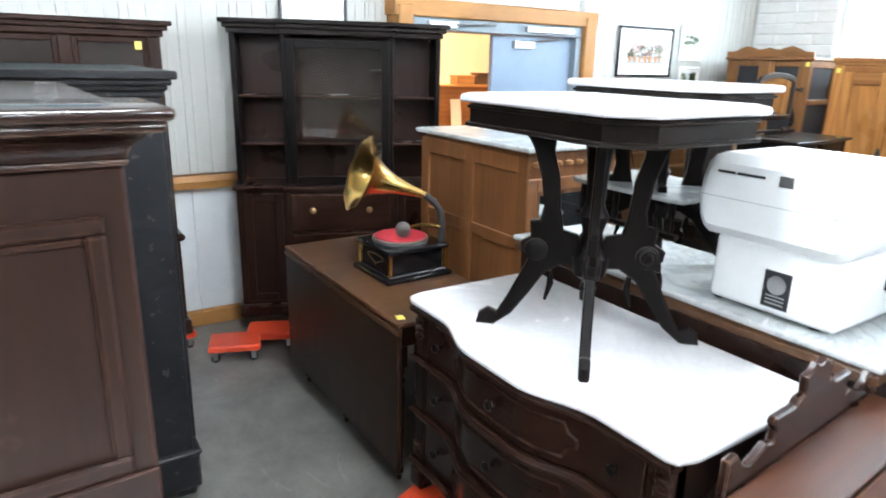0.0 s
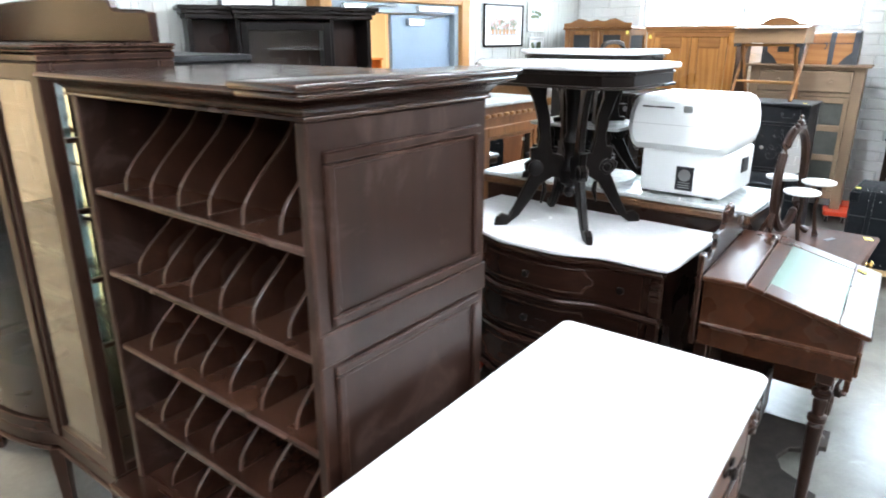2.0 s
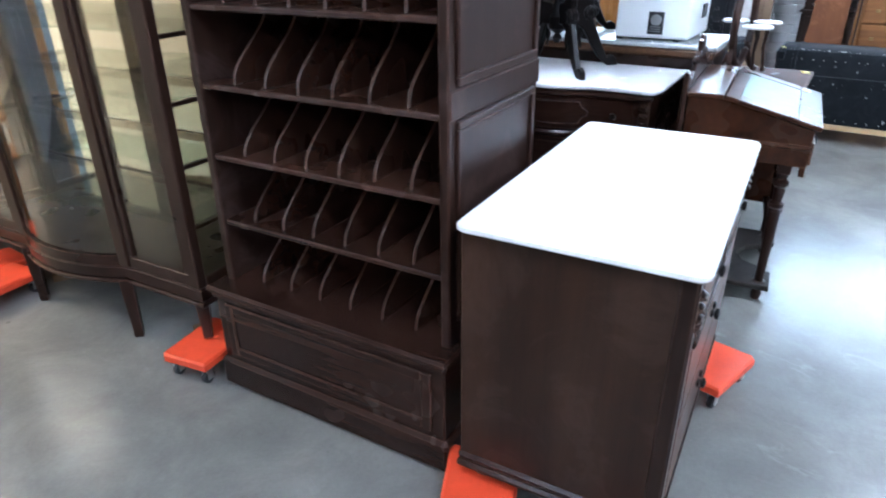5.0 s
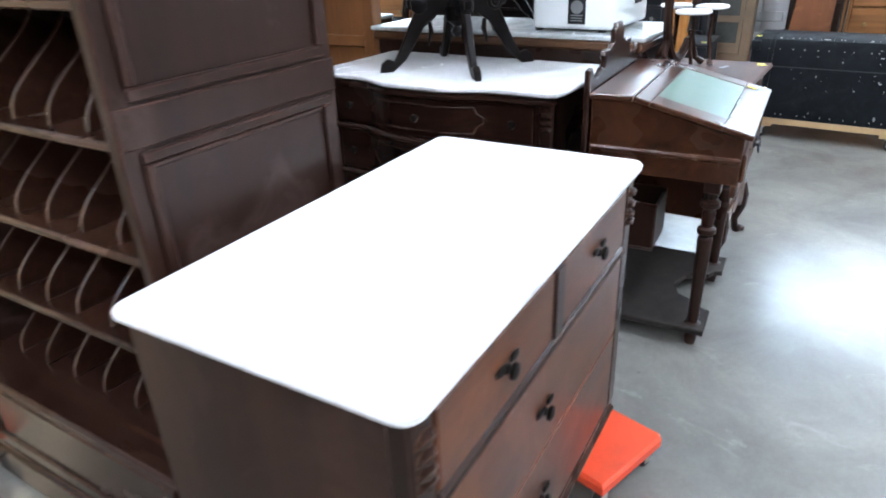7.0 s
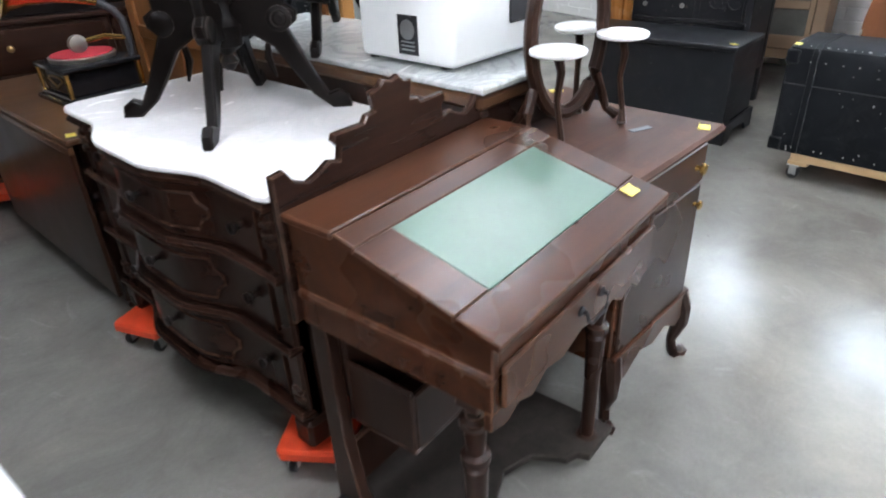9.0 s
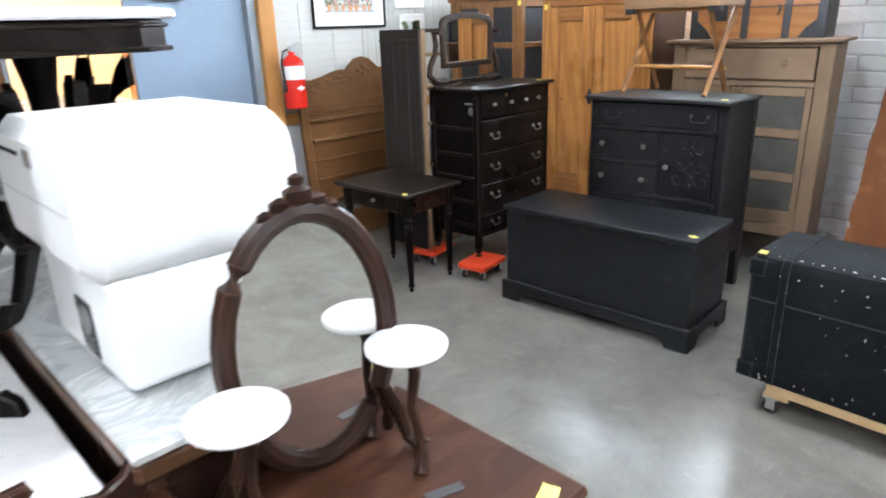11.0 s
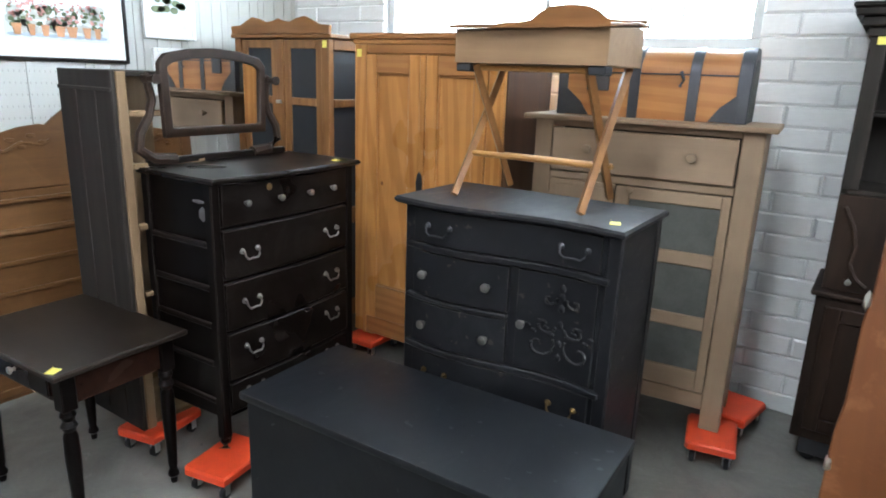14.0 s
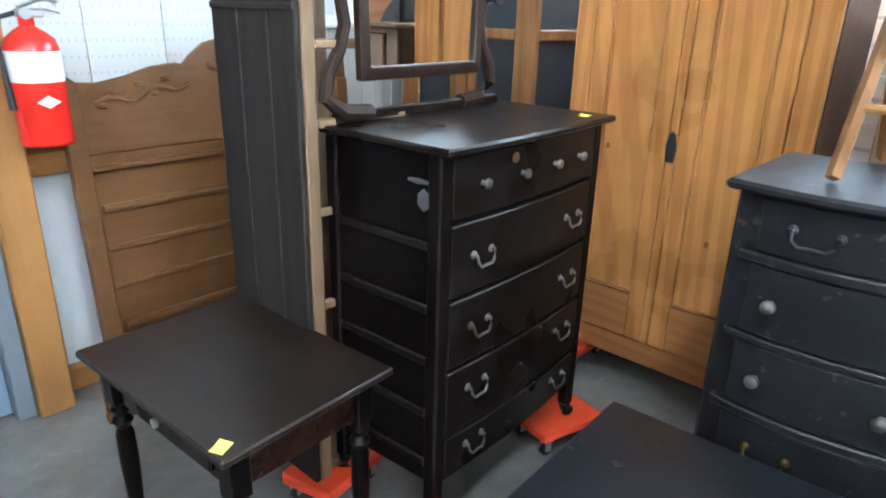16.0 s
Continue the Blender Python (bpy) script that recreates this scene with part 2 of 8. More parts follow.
ROSEWOOD = wood("figured_rosewood", (0.135, 0.044, 0.015), (0.018, 0.0070, 0.0050), 0.30, "x", 5, bloom=0.2)
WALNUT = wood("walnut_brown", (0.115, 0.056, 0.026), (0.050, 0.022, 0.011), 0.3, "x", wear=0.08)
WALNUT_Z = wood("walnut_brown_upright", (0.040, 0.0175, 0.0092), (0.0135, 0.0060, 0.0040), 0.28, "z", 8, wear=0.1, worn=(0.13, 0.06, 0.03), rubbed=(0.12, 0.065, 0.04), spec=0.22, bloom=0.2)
EBONY = wood("ebonised_wood", (0.0060, 0.0042, 0.0036), (0.0026, 0.0020, 0.0019), 0.30, "z", wear=0.08, worn=(0.05, 0.038, 0.03), rubbed=(0.050, 0.038, 0.032), spec=0.10)
EBONY_X = wood("ebonised_wood_across", (0.0095, 0.0064, 0.0050), (0.004, 0.0029, 0.0025), 0.27, "x", wear=0.2, worn=(0.06, 0.047, 0.04), rubbed=(0.060, 0.047, 0.040), spec=0.12, bloom=0.15)
GREYED = wood("greyed_dark_boards", (0.034, 0.0275, 0.0235), (0.0100, 0.0084, 0.0074), 0.64, "z", 9, wear=0.3, worn=(0.12, 0.095, 0.075), rubbed=(0.055, 0.043, 0.035), spec=0.2)
OAK = wood("golden_oak", (0.30, 0.145, 0.052), (0.165, 0.072, 0.024), 0.38, "z", 11, rings=0.25)
HEAD = wood("brown_carved_oak", (0.155, 0.075, 0.027), (0.095, 0.043, 0.016), 0.36, "x", 12, rubbed=(0.24, 0.13, 0.058), bloom=0.12)
OAK_X = wood("golden_oak_across", (0.30, 0.135, 0.045), (0.15, 0.062, 0.020), 0.40, "x", 11)
BROWN_OAK = wood("brown_oak", (0.21, 0.088, 0.030), (0.10, 0.040, 0.014), 0.36, "z", 10)
PINE = wood("honey_pine", (0.62, 0.300, 0.092), (0.37, 0.150, 0.040), 0.26, "z", 9, rings=0.36)
PINE_X = wood("honey_pine_across", (0.43, 0.20, 0.068), (0.25, 0.098, 0.03), 0.40, "x", 7, rings=0.24)
TRIM = wood("yellow_pine_trim", (0.44, 0.225, 0.072), (0.31, 0.145, 0.042), 0.42, "z", 6)
TRIM_X = wood("yellow_pine_trim_across", (0.44, 0.225, 0.072), (0.31, 0.145, 0.042), 0.42, "x", 6)
RAWPINE = wood("raw_unfinished_pine", (0.25, 0.165, 0.092), (0.13, 0.082, 0.045), 0.7, "z", 9, wear=0.2, worn=(0.10, 0.07, 0.045))
PALEPINE = wood("pale_new_pine", (0.70, 0.52, 0.30), (0.54, 0.37, 0.19), 0.6, "x", 8)
TAUPE = wood("old_taupe_paint", (0.280, 0.200, 0.130), (0.205, 0.140, 0.090), 0.55, "z", 5, wear=0.1, worn=(0.2, 0.12, 0.07))
TAUPE_X = wood("old_taupe_paint_across", (0.290, 0.207, 0.136), (0.22, 0.150, 0.097), 0.55, "x", 5, wear=0.1, worn=(0.2, 0.12, 0.07))
TANOAK = wood("tan_oak", (0.31, 0.195, 0.105), (0.20, 0.118, 0.062), 0.5, "x", 10, wear=0.15, worn=(0.14, 0.08, 0.045))
BOARD = wood("red_brown_veneer", (0.200, 0.074, 0.024), (0.090, 0.030, 0.012), 0.45, "z", 1.6, wear=0.2, worn=(0.07, 0.04, 0.03), bloom=0.22, spec=0.15)
BLACKPAINT = chipped("worn_black_paint", (0.008, 0.009, 0.011), (0.040, 0.041, 0.044), 0.07, 0.42)
TRUNKPAINT = chipped("chipped_black_vulcanite", (0.0065, 0.0075, 0.009), (0.30, 0.295, 0.28), 0.05, 0.60, (0.13, 0.127, 0.12), 0.08)
BLUEBLACK = chipped("faded_black_finish", (0.0095, 0.0096, 0.0112), (0.052, 0.043, 0.037), 0.10, 0.42, (0.10, 0.088, 0.078), 0.24)
MARBLE = marble("white_marble", (0.90, 0.89, 0.89), (0.84, 0.84, 0.84))
GREYMARBLE = marble("grey_marble", (0.50, 0.52, 0.51), (0.38, 0.40, 0.40))
GLASS = glassy("old_glass")
SHELFGLASS = glassy("shelf_glass", (0.90, 0.965, 0.94))
MIRROR, _a, _b, _c = shader("silvered_mirror", 0.02, 1.0)
_c.inputs["Base Color"].default_value = (0.86, 0.87, 0.86, 1)
DARKGLASS = plain("dark_screen_cloth", (0.018, 0.020, 0.024), 0.6, 0, 0.2, 0.1, 20)
SCREEN = plain("rusty_wire_screen", (0.075, 0.075, 0.065), 0.7, 0.2, 0.3, 0.3, 9)
BRASS = plain("brass", (0.72, 0.46, 0.14), 0.22, 1.0, 0.12)
OLDBRASS = plain("dull_brass", (0.30, 0.20, 0.09), 0.42, 1.0, 0.25)
STEEL = plain("galvanised_steel", (0.55, 0.56, 0.56), 0.34, 1.0, 0.1)
IRON = plain("dark_iron", (0.06, 0.06, 0.065), 0.45, 0.8, 0.2)
NICKEL = plain("pale_nickel", (0.62, 0.60, 0.55), 0.3, 1.0, 0.1)
DULLNICKEL = plain("tarnished_nickel", (0.36, 0.34, 0.31), 0.42, 1.0, 0.3)
RED = plain("orange_red_vinyl", (0.72, 0.070, 0.022), 0.40, 0, 0.14, 0.1, 9)
EXTRED = plain("red_enamel", (0.62, 0.020, 0.012), 0.22, 0, 0.08)
RUBBER = plain("black_rubber", (0.015, 0.015, 0.016), 0.6)
GREENFELT = plain("green_leather", (0.068, 0.122, 0.090), 0.36, 0, 0.14, 0.15, 12)
REDFELT = plain("red_felt", (0.42, 0.022, 0.035), 0.85, 0, 0.15, 0.3, 30)
WHITEPLASTIC = plain("white_enamelled_case", (0.88, 0.90, 0.89), 0.30, 0, 0.03, 0.03)
BLACKGLOSS = plain("black_lacquer", (0.008, 0.008, 0.009), 0.14)
TAG = plain("yellow_paper_tag", (0.86, 0.74, 0.16), 0.7, 0, 0.05)
PAPER = plain("white_paper_mount", (0.80, 0.80, 0.77), 0.7, 0, 0.03)
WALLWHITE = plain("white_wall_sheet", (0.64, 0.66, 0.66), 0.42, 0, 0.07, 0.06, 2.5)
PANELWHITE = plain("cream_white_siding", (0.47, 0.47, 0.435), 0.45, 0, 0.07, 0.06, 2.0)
BLOCKWHITE = plain("white_painted_block", (0.80, 0.81, 0.80), 0.48, 0, 0.05, 0.35, 5)
MORTAR = plain("painted_mortar", (0.68, 0.69, 0.68), 0.7, 0, 0.08, 0.3, 8)
# Kept dark for the unseen walls, so reflections and bounce stay low.
FARWALL = plain("unseen_wall_grey_brown", (0.20, 0.175, 0.15), 0.6, 0, 0.08, 0.1, 2.0)
CEILWHITE = plain("grey_white_ceiling", (0.42, 0.42, 0.41), 0.7, 0, 0.05, 0.2, 3)
DOORBLUE = plain("blue_grey_door_paint", (0.200, 0.265, 0.350), 0.42, 0, 0.08, 0.08, 3)
JAMBGREY = plain("blue_grey_steel_jamb", (0.22, 0.26, 0.29), 0.42, 0.1, 0.08)
WARMWALL = plain("warm_plaster", (0.78, 0.70, 0.56), 0.6, 0, 0.06, 0.1, 2)
ORANGEWALL = plain("orange_plaster", (0.72, 0.42, 0.20), 0.6, 0, 0.06, 0.1, 2)
CONCRETE = concrete()
PEG = pegboard()
BLUEGLASS = plain("pale_blue_glass_top", (0.36, 0.52, 0.58), 0.08, 0, 0.05)
ART_SKY = plain("painted_pale_wash", (0.62, 0.66, 0.66), 0.6, 0, 0.15, 0.05, 9)
ART_POT = plain("painted_terracotta", (0.48, 0.24, 0.12), 0.6, 0, 0.3, 0.05, 25)
ART_LEAF = plain("painted_leaves", (0.13, 0.16, 0.08), 0.6, 0, 0.5, 0.05, 40)
ART_PINK = plain("painted_blossom", (0.52, 0.25, 0.22), 0.6, 0, 0.5, 0.05, 40)
ART_WASH = plain("painted_grey_wash", (0.42, 0.42, 0.38), 0.6, 0, 0.3, 0.05, 20)
ART_BLUE = plain("painted_blue_shade", (0.34, 0.40, 0.46), 0.6, 0, 0.3, 0.05, 20)
TEALART = plain("teal_canvas", (0.05, 0.16, 0.20), 0.5, 0, 0.4, 0.1, 6)
TUBE = glow("fluorescent_tube", TUBE_TINT, TUBE_POWER)
DAY = glow("overcast_sky_glow", (0.86, 0.94, 1.0), DAYLIGHT)


# ---------------------------------------------------------------- building helpers
def box(bm, x0, x1, y0, y1, z0, z1, b=0.004, seg=1):
    g = bmesh.ops.create_cube(bm, size=1.0)["verts"]
    for v in g:
        v.co = Vector((x0 + (v.co.x + 0.5) * (x1 - x0), y0 + (v.co.y + 0.5) * (y1 - y0), z0 + (v.co.z + 0.5) * (z1 - z0)))
    b = min(b, 0.4 * min(abs(x1 - x0), abs(y1 - y0), abs(z1 - z0)))
    if b > 0:
        bmesh.ops.bevel(bm, geom=list({e for v in g for e in v.link_edges}), offset=b, segments=seg, affect="EDGES", profile=0.5)


def put3(axis, p, h):
    return {"x": (h, p[0], p[1]), "y": (p[0], h, p[1]), "z": (p[0], p[1], h)}[axis]


def prism(bm, pts, axis, a, b, bev=0.0):
    """A closed outline pushed from a to b along an axis; the points are in the other two axes, in order."""
    lo, hi = [bm.verts.new(put3(axis, p, a)) for p in pts], [bm.verts.new(put3(axis, p, b)) for p in pts]
    k = len(pts)
    fs = [bm.faces.new(lo), bm.faces.new(hi[::-1])]
    fs += [bm.faces.new((lo[i], hi[i], hi[(i + 1) % k], lo[(i + 1) % k])) for i in range(k)]
    bmesh.ops.recalc_face_normals(bm, faces=fs)
    if bev:
        bmesh.ops.bevel(bm, geom=list(fs[0].edges) + list(fs[1].edges), offset=bev, segments=1, affect="EDGES", profile=0.5)


def lathe(bm, prof, c, axis="z", n=16, sx=1.0, sy=1.0):
    """A turned shape: prof is (radius, height) from c along the axis: z up, or y or x towards the viewer (minus)."""
    rings = []
    for r, h in prof:
        ring = []
        for i in range(n):
            a = 2 * math.pi * i / n
            u, w = r * math.cos(a) * sx, r * math.sin(a) * sy
            ring.append(bm.verts.new((c[0] + u, c[1] + w, c[2] + h) if axis == "z" else (c[0] + u, c[1] - h, c[2] + w) if axis == "y" else (c[0] - h, c[1] + u, c[2] + w)))
        rings.append(ring)
    fs = [bm.faces.new((p[i], p[(i + 1) % n], q[(i + 1) % n], q[i])) for p, q in zip(rings, rings[1:]) for i in range(n)]
    fs += [bm.faces.new(rings[0][::-1]), bm.faces.new(rings[-1])]
    bmesh.ops.recalc_face_normals(bm, faces=fs)


def tube(bm, pts, r, n=8, taper=None):
    pts = [Vector(p) for p in pts]
    rings = []
    for i, p in enumerate(pts):
        d = (pts[min(i + 1, len(pts) - 1)] - pts[max(i - 1, 0)]).normalized()
        side = d.cross(Vector((0, 0, 1)) if abs(d.z) < 0.9 else Vector((1, 0, 0))).normalized()
        up = side.cross(d)
        rr = r if taper is None else taper[i] * r
        rings.append([bm.verts.new(p + rr * (math.cos(2 * math.pi * k / n) * side + math.sin(2 * math.pi * k / n) * up)) for k in range(n)])
    fs = [bm.faces.new((p[i], p[(i + 1) % n], q[(i + 1) % n], q[i])) for p, q in zip(rings, rings[1:]) for i in range(n)]
    fs += [bm.faces.new(rings[0][::-1]), bm.faces.new(rings[-1])]
    bmesh.ops.recalc_face_normals(bm, faces=fs)


def blob(bm, c, rx, ry, rz, sub=1):
    g = bmesh.ops.create_icosphere(bm, subdivisions=sub, radius=1.0)["verts"]
    for v in g:
        v.co = Vector((c[0] + v.co.x * rx, c[1] + v.co.y * ry, c[2] + v.co.z * rz))


def finish(bm, name, mat, sharp=35):
    me = bpy.data.meshes.new(name)
    bm.to_mesh(me)
    bm.free()
    me.polygons.foreach_set("use_smooth", [True] * len(me.polygons))
    me.set_sharp_from_angle(angle=radians(sharp))
    me.materials.append(mat)
    return me


def thing(name, m, label, category, group="", kind=""):
    ob = new(name)
    ob.empty_display_size = 0.1
    ob.matrix_world = m
    return tagged(ob, label, category, group, kind)


def part(name, bm, mat, parent, label="", sharp=35):
    ob = new(name, finish(bm, name, mat, sharp))
    ob.parent = parent
    return tagged(ob, label)


def single(name, bm, mat, label, category, m=None, kind="", group=""):
    ob = new(name, finish(bm, name, mat))
    if m is not None:
        ob.matrix_world = m
    return tagged(ob, label, category, group, kind)


def boxpart(name, dims, mat, parent, label="", b=0.004):
    bm = bmesh.new()
    box(bm, *dims, b)
    return part(name, bm, mat, parent, label)


def structure(name, dims, mat, label="", category="", b=0.0):
    bm = bmesh.new()
    box(bm, *dims, b)
    return single(name, bm, mat, label or name.replace("_", " "), category or name.split("_")[0], kind="structure")


def moulding(bm, w, d, z0, z1, steps, back=False):
    """A stepped cornice or waist round a carcass w wide and d deep whose front faces minus y: steps are (fraction of height, projection)."""
    last = 0.0
    for f, p in steps:
        box(bm, -w / 2 - p, w / 2 + p, -d / 2 - p, d / 2 + (p if back else 0), z0 + (z1 - z0) * last, z0 + (z1 - z0) * f, 0.005)
        last = f


def panel_frame(bm, x0, x1, z0, z1, y, t, st):
    """Stiles and rails of a panelled door or side, facing minus y at y, t thick."""
    box(bm, x0, x0 + st, y, y + t, z0, z1), box(bm, x1 - st, x1, y, y + t, z0, z1)
    box(bm, x0 + st - 0.001, x1 - st + 0.001, y + 0.001, y + t, z1 - st, z1), box(bm, x0 + st - 0.001, x1 - st + 0.001, y + 0.001, y + t, z0, z0 + st)


def knob(parent, x, y, z, r=0.016, mat=OLDBRASS, label=""):
    bm = bmesh.new()
    lathe(bm, [(r * 0.55, 0), (r * 0.4, r * 0.6), (r, r * 1.1), (r * 0.9, r * 1.6), (r * 0.3, r * 1.8)], (x, y, z), "y", 10)
    return part("knob", bm, mat, parent, label)


def bail(parent, x, y, z, w=0.085, mat=DULLNICKEL, label=""):
    """A hanging bail pull on two small roses."""
    bm = bmesh.new()
    for s in (-1, 1):
        lathe(bm, [(0.012, 0), (0.012, 0.004), (0.005, 0.008), (0.005, 0.016)], (x + s * w / 2, y, z), "y", 8)
    tube(bm, [(x - w / 2, y - 0.014, z), (x - w / 2 + 0.004, y - 0.018, z - 0.02), (x - w * 0.3, y - 0.02, z - 0.032), (x, y - 0.02, z - 0.03), (x + w * 0.3, y - 0.02, z - 0.032), (x + w / 2 - 0.004, y - 0.018, z - 0.02), (x + w / 2, y - 0.014, z)], 0.004, 6)
    return part("bail_handle", bm, mat, parent, label)


def tag_on(x, y, z, rz=0, tilt=0):
    """A folded yellow price tag lying on a thing."""
    bm = bmesh.new()
    prism(bm, [(-0.022, -0.016), (0.02, -0.018), (0.024, 0.013), (-0.018, 0.018)], "z", 0.0, 0.0016)
    prism(bm, [(-0.02, 0.0), (0.022, 0.0), (0.021, 0.006), (-0.02, 0.004)], "y", 0.012, 0.0135)
    return single("price_tag", bm, TAG, "small yellow paper price tag on the furniture", "price tag", pose(x, y, z, tilt, 0, rz), group="yellow price tags")


def wall_tag(x, y, z, rz):
    bm = bmesh.new()
    prism(bm, [(-0.016, -0.02), (0.016, -0.019), (0.017, 0.02), (-0.016, 0.02)], "y", -0.0022, -0.0005)
    return single("price_tag", bm, TAG, "small yellow paper price tag stuck on the furniture", "price tag", pose(x, y, z, 0, 0, rz), group="yellow price tags")


def turned_leg(bm, c, z0, z1, r=0.028, n=14, square_top=0.1):
    h = z1 - z0
    box(bm, c[0] - r, c[0] + r, c[1] - r, c[1] + r, z1 - square_top, z1, 0.003)
    t = h - square_top
    lathe(bm, [(r * 0.45, 0), (r * 0.55, 0.02 * t), (r * 0.5, 0.05 * t), (r * 0.85, 0.07 * t), (r * 0.8, 0.10 * t), (r * 0.55, 0.13 * t), (r * 0.7, 0.17 * t), (r, 0.62 * t), (r * 0.95, 0.8 * t), (r * 0.7, 0.84 * t), (r * 1.1, 0.88 * t), (r * 0.7, 0.92 * t), (r * 1.05, 0.96 * t), (r * 0.8, t)], (c[0], c[1], z0), "z", n)


# ---------------------------------------------------------------- the hall: floor, walls, ceiling
XW, XE, YS, YN, ZC = -6.0, 6.68, -6.0, 4.18, 3.30
structure("floor", (-6.2, 7.2, -6.2, 8.2, -0.12, 0.0), CONCRETE, "polished grey concrete floor with stains and scuffs", "floor")
# Ceiling and these two walls are unseen; their dull tones cut bounce light.
structure("ceiling", (-6.2, 7.0, -6.2, 8.2, ZC, ZC + 0.15), CEILWHITE, "unseen grey-white ceiling, dulled to cut bounce light", "ceiling")
structure("wall_south", (-6.2, 7.0, YS - 0.2, YS, 0, ZC), FARWALL, "unseen grey-brown closing wall, dark to cut bounce light", "wall")
structure("wall_west", (-6.2, XW, YS, 8.0, 0, ZC), FARWALL, "unseen grey-brown closing wall, dark to cut bounce light", "wall")

# north wall core, with the wide opening on one side and the double doorway
NB = YN + 0.035
OPEN_L, OPEN_R, OPEN_Z = -2.6, -0.66, 2.20
DOOR_L, DOOR_R, DOOR_Z = 2.50, 4.10, 1.96
bm = bmesh.new()
for x0, x1, z0, z1 in ((XW, OPEN_L, 0, ZC), (OPEN_L, OPEN_R, OPEN_Z, ZC), (OPEN_R, DOOR_L, 0, ZC), (DOOR_L, DOOR_R, DOOR_Z, ZC), (DOOR_R, XE + 0.2, 0, ZC)):
    box(bm, x0, x1, NB, NB + 0.16, z0, z1, 0)
wall_north = single("wall_north", bm, WALLWHITE, "white stud wall with ribbed siding panels above a rail", "wall", kind="structure")

# east wall core with two high windows
W1 = (1.09, 3.36, 1.775, 2.79)
W2 = (-1.80, 0.42, 2.015, 2.945)
bm = bmesh.new()
for y0, y1, z0, z1 in ((YS, W2[0], 0, ZC), (W2[0], W2[1], 0, W2[2]), (W2[0], W2[1], W2[3], ZC), (W2[1], W1[0], 0, ZC), (W1[0], W1[1], 0, W1[2]), (W1[0], W1[1], W1[3], ZC), (W1[1], NB, 0, ZC)):
    box(bm, XE + 0.012, XE + 0.2, y0, y1, z0, z1, 0)
wall_east = single("wall_east", bm, MORTAR, "white painted concrete block wall", "wall", kind="structure")

for k, (y0, y1, z0, z1) in enumerate((W1, W2)):
    win = thing(f"window_{k + 1}", pose(XE + 0.1, (y0 + y1) / 2, z0), "high white window with bright daylight behind", "window", kind="structure")
    w, h = y1 - y0, z1 - z0
    bm = bmesh.new()
    box(bm, -0.05, 0.05, -w / 2, w / 2, 0, 0.05), box(bm, -0.05, 0.05, -w / 2, w / 2, h - 0.05, h)
    for s in (-1, 1):
        box(bm, -0.048, 0.048, s * w / 2 - (0.05 if s > 0 else 0), s * w / 2 + (0.05 if s < 0 else 0), 0.05, h - 0.05)
    box(bm, -0.03, 0.03, -0.015, 0.015, 0.05, h - 0.05, 0.003)
    part("window_frame", bm, WALLWHITE, win)
    for s in (-1, 1):
        p = boxpart("pane", (-0.004, 0.004, min(s * 0.015, s * (w / 2 - 0.05)), max(s * 0.015, s * (w / 2 - 0.05)), 0.05, h - 0.05), GLASS, win, b=0)
        p.visible_shadow = False
    bm = bmesh.new()
    box(bm, 0, 0.02, y0 - 0.4, y1 + 0.4, z0 - 0.4, z1 + 0.5, 0)
    single(f"backdrop_{k + 1}", bm, DAY, "bright overcast sky outside the window", "backdrop", pose(XE + 0.45, 0, 0), kind="structure")

# room beyond the openings
structure("wall_back_room", (XW, XE + 0.2, 7.6, 7.8, 0, ZC), WARMWALL, "warm cream wall of the next room", "wall")
structure("wall_partition", (1.2, 1.3, NB + 0.16, 7.6, 0, ZC), ORANGEWALL, "warm orange partition wall of the next room", "wall")
structure("wall_back_east", (XE, XE + 0.2, NB + 0.16, 7.6, 0, ZC), WARMWALL, "warm cream wall", "wall")
area_lamp("back_room_light", pose(-1.2, 5.9, 3.2), 2.4, 1.6, 470, (1.0, 0.80, 0.53))
area_lamp("back_room_light", pose(3.4, 5.8, 3.2), 2.0, 1.4, 260, (1.0, 0.72, 0.42))

# fluorescent strips
for gx in (-4.6, -1.8, 1.0, 3.8):
    for gy in (-3.8, -1.3, 1.2):
        lamp = thing("ceiling_light", pose(gx, gy, ZC), "long white fluorescent strip light on the ceiling", "ceiling light", "fluorescent strip lights")
        bm = bmesh.new()
        prism(bm, [(-0.12, -0.02), (-0.05, -0.075), (0.05, -0.075), (0.12, -0.02), (0.12, 0.0), (-0.12, 0.0)], "x", -0.66, 0.66)
        part("housing", bm, CEILWHITE, lamp)
        for s in (-1, 1):
            bm = bmesh.new()
            tube(bm, [(-0.61, s * 0.055, -0.098), (0.61, s * 0.055, -0.098)], 0.019, 8)
            part("tube", bm, TUBE, lamp, "glowing fluorescent tube")

# pine frames, doors and rails of the north wall
def post(x0, x1, z1, label):
    bm = bmesh.new()
    box(bm, x0, x1, 4.02, NB + 0.14, 0, z1, 0.008)
    return single("trim_post", bm, TRIM, label, "post", kind="structure")


post(-0.62, -0.49, 3.2, "yellow pine door post with knots")
post(2.38, 2.50, 2.06, "yellow pine door post")
post(4.115, 4.24, 2.06, "yellow pine door post")
bm = bmesh.new()
box(bm, 2.36, 4.26, 4.03, NB, 1.985, 2.10, 0.008)
single("trim_header", bm, TRIM_X, "yellow pine board over the doorway", "trim", kind="structure")
bm = bmesh.new()
box(bm, -0.685, -0.622, 4.05, NB + 0.10, 0, 2.2, 0.006)
box(bm, -2.6, -0.686, 4.08, NB + 0.1, 2.12, 2.2, 0.006)
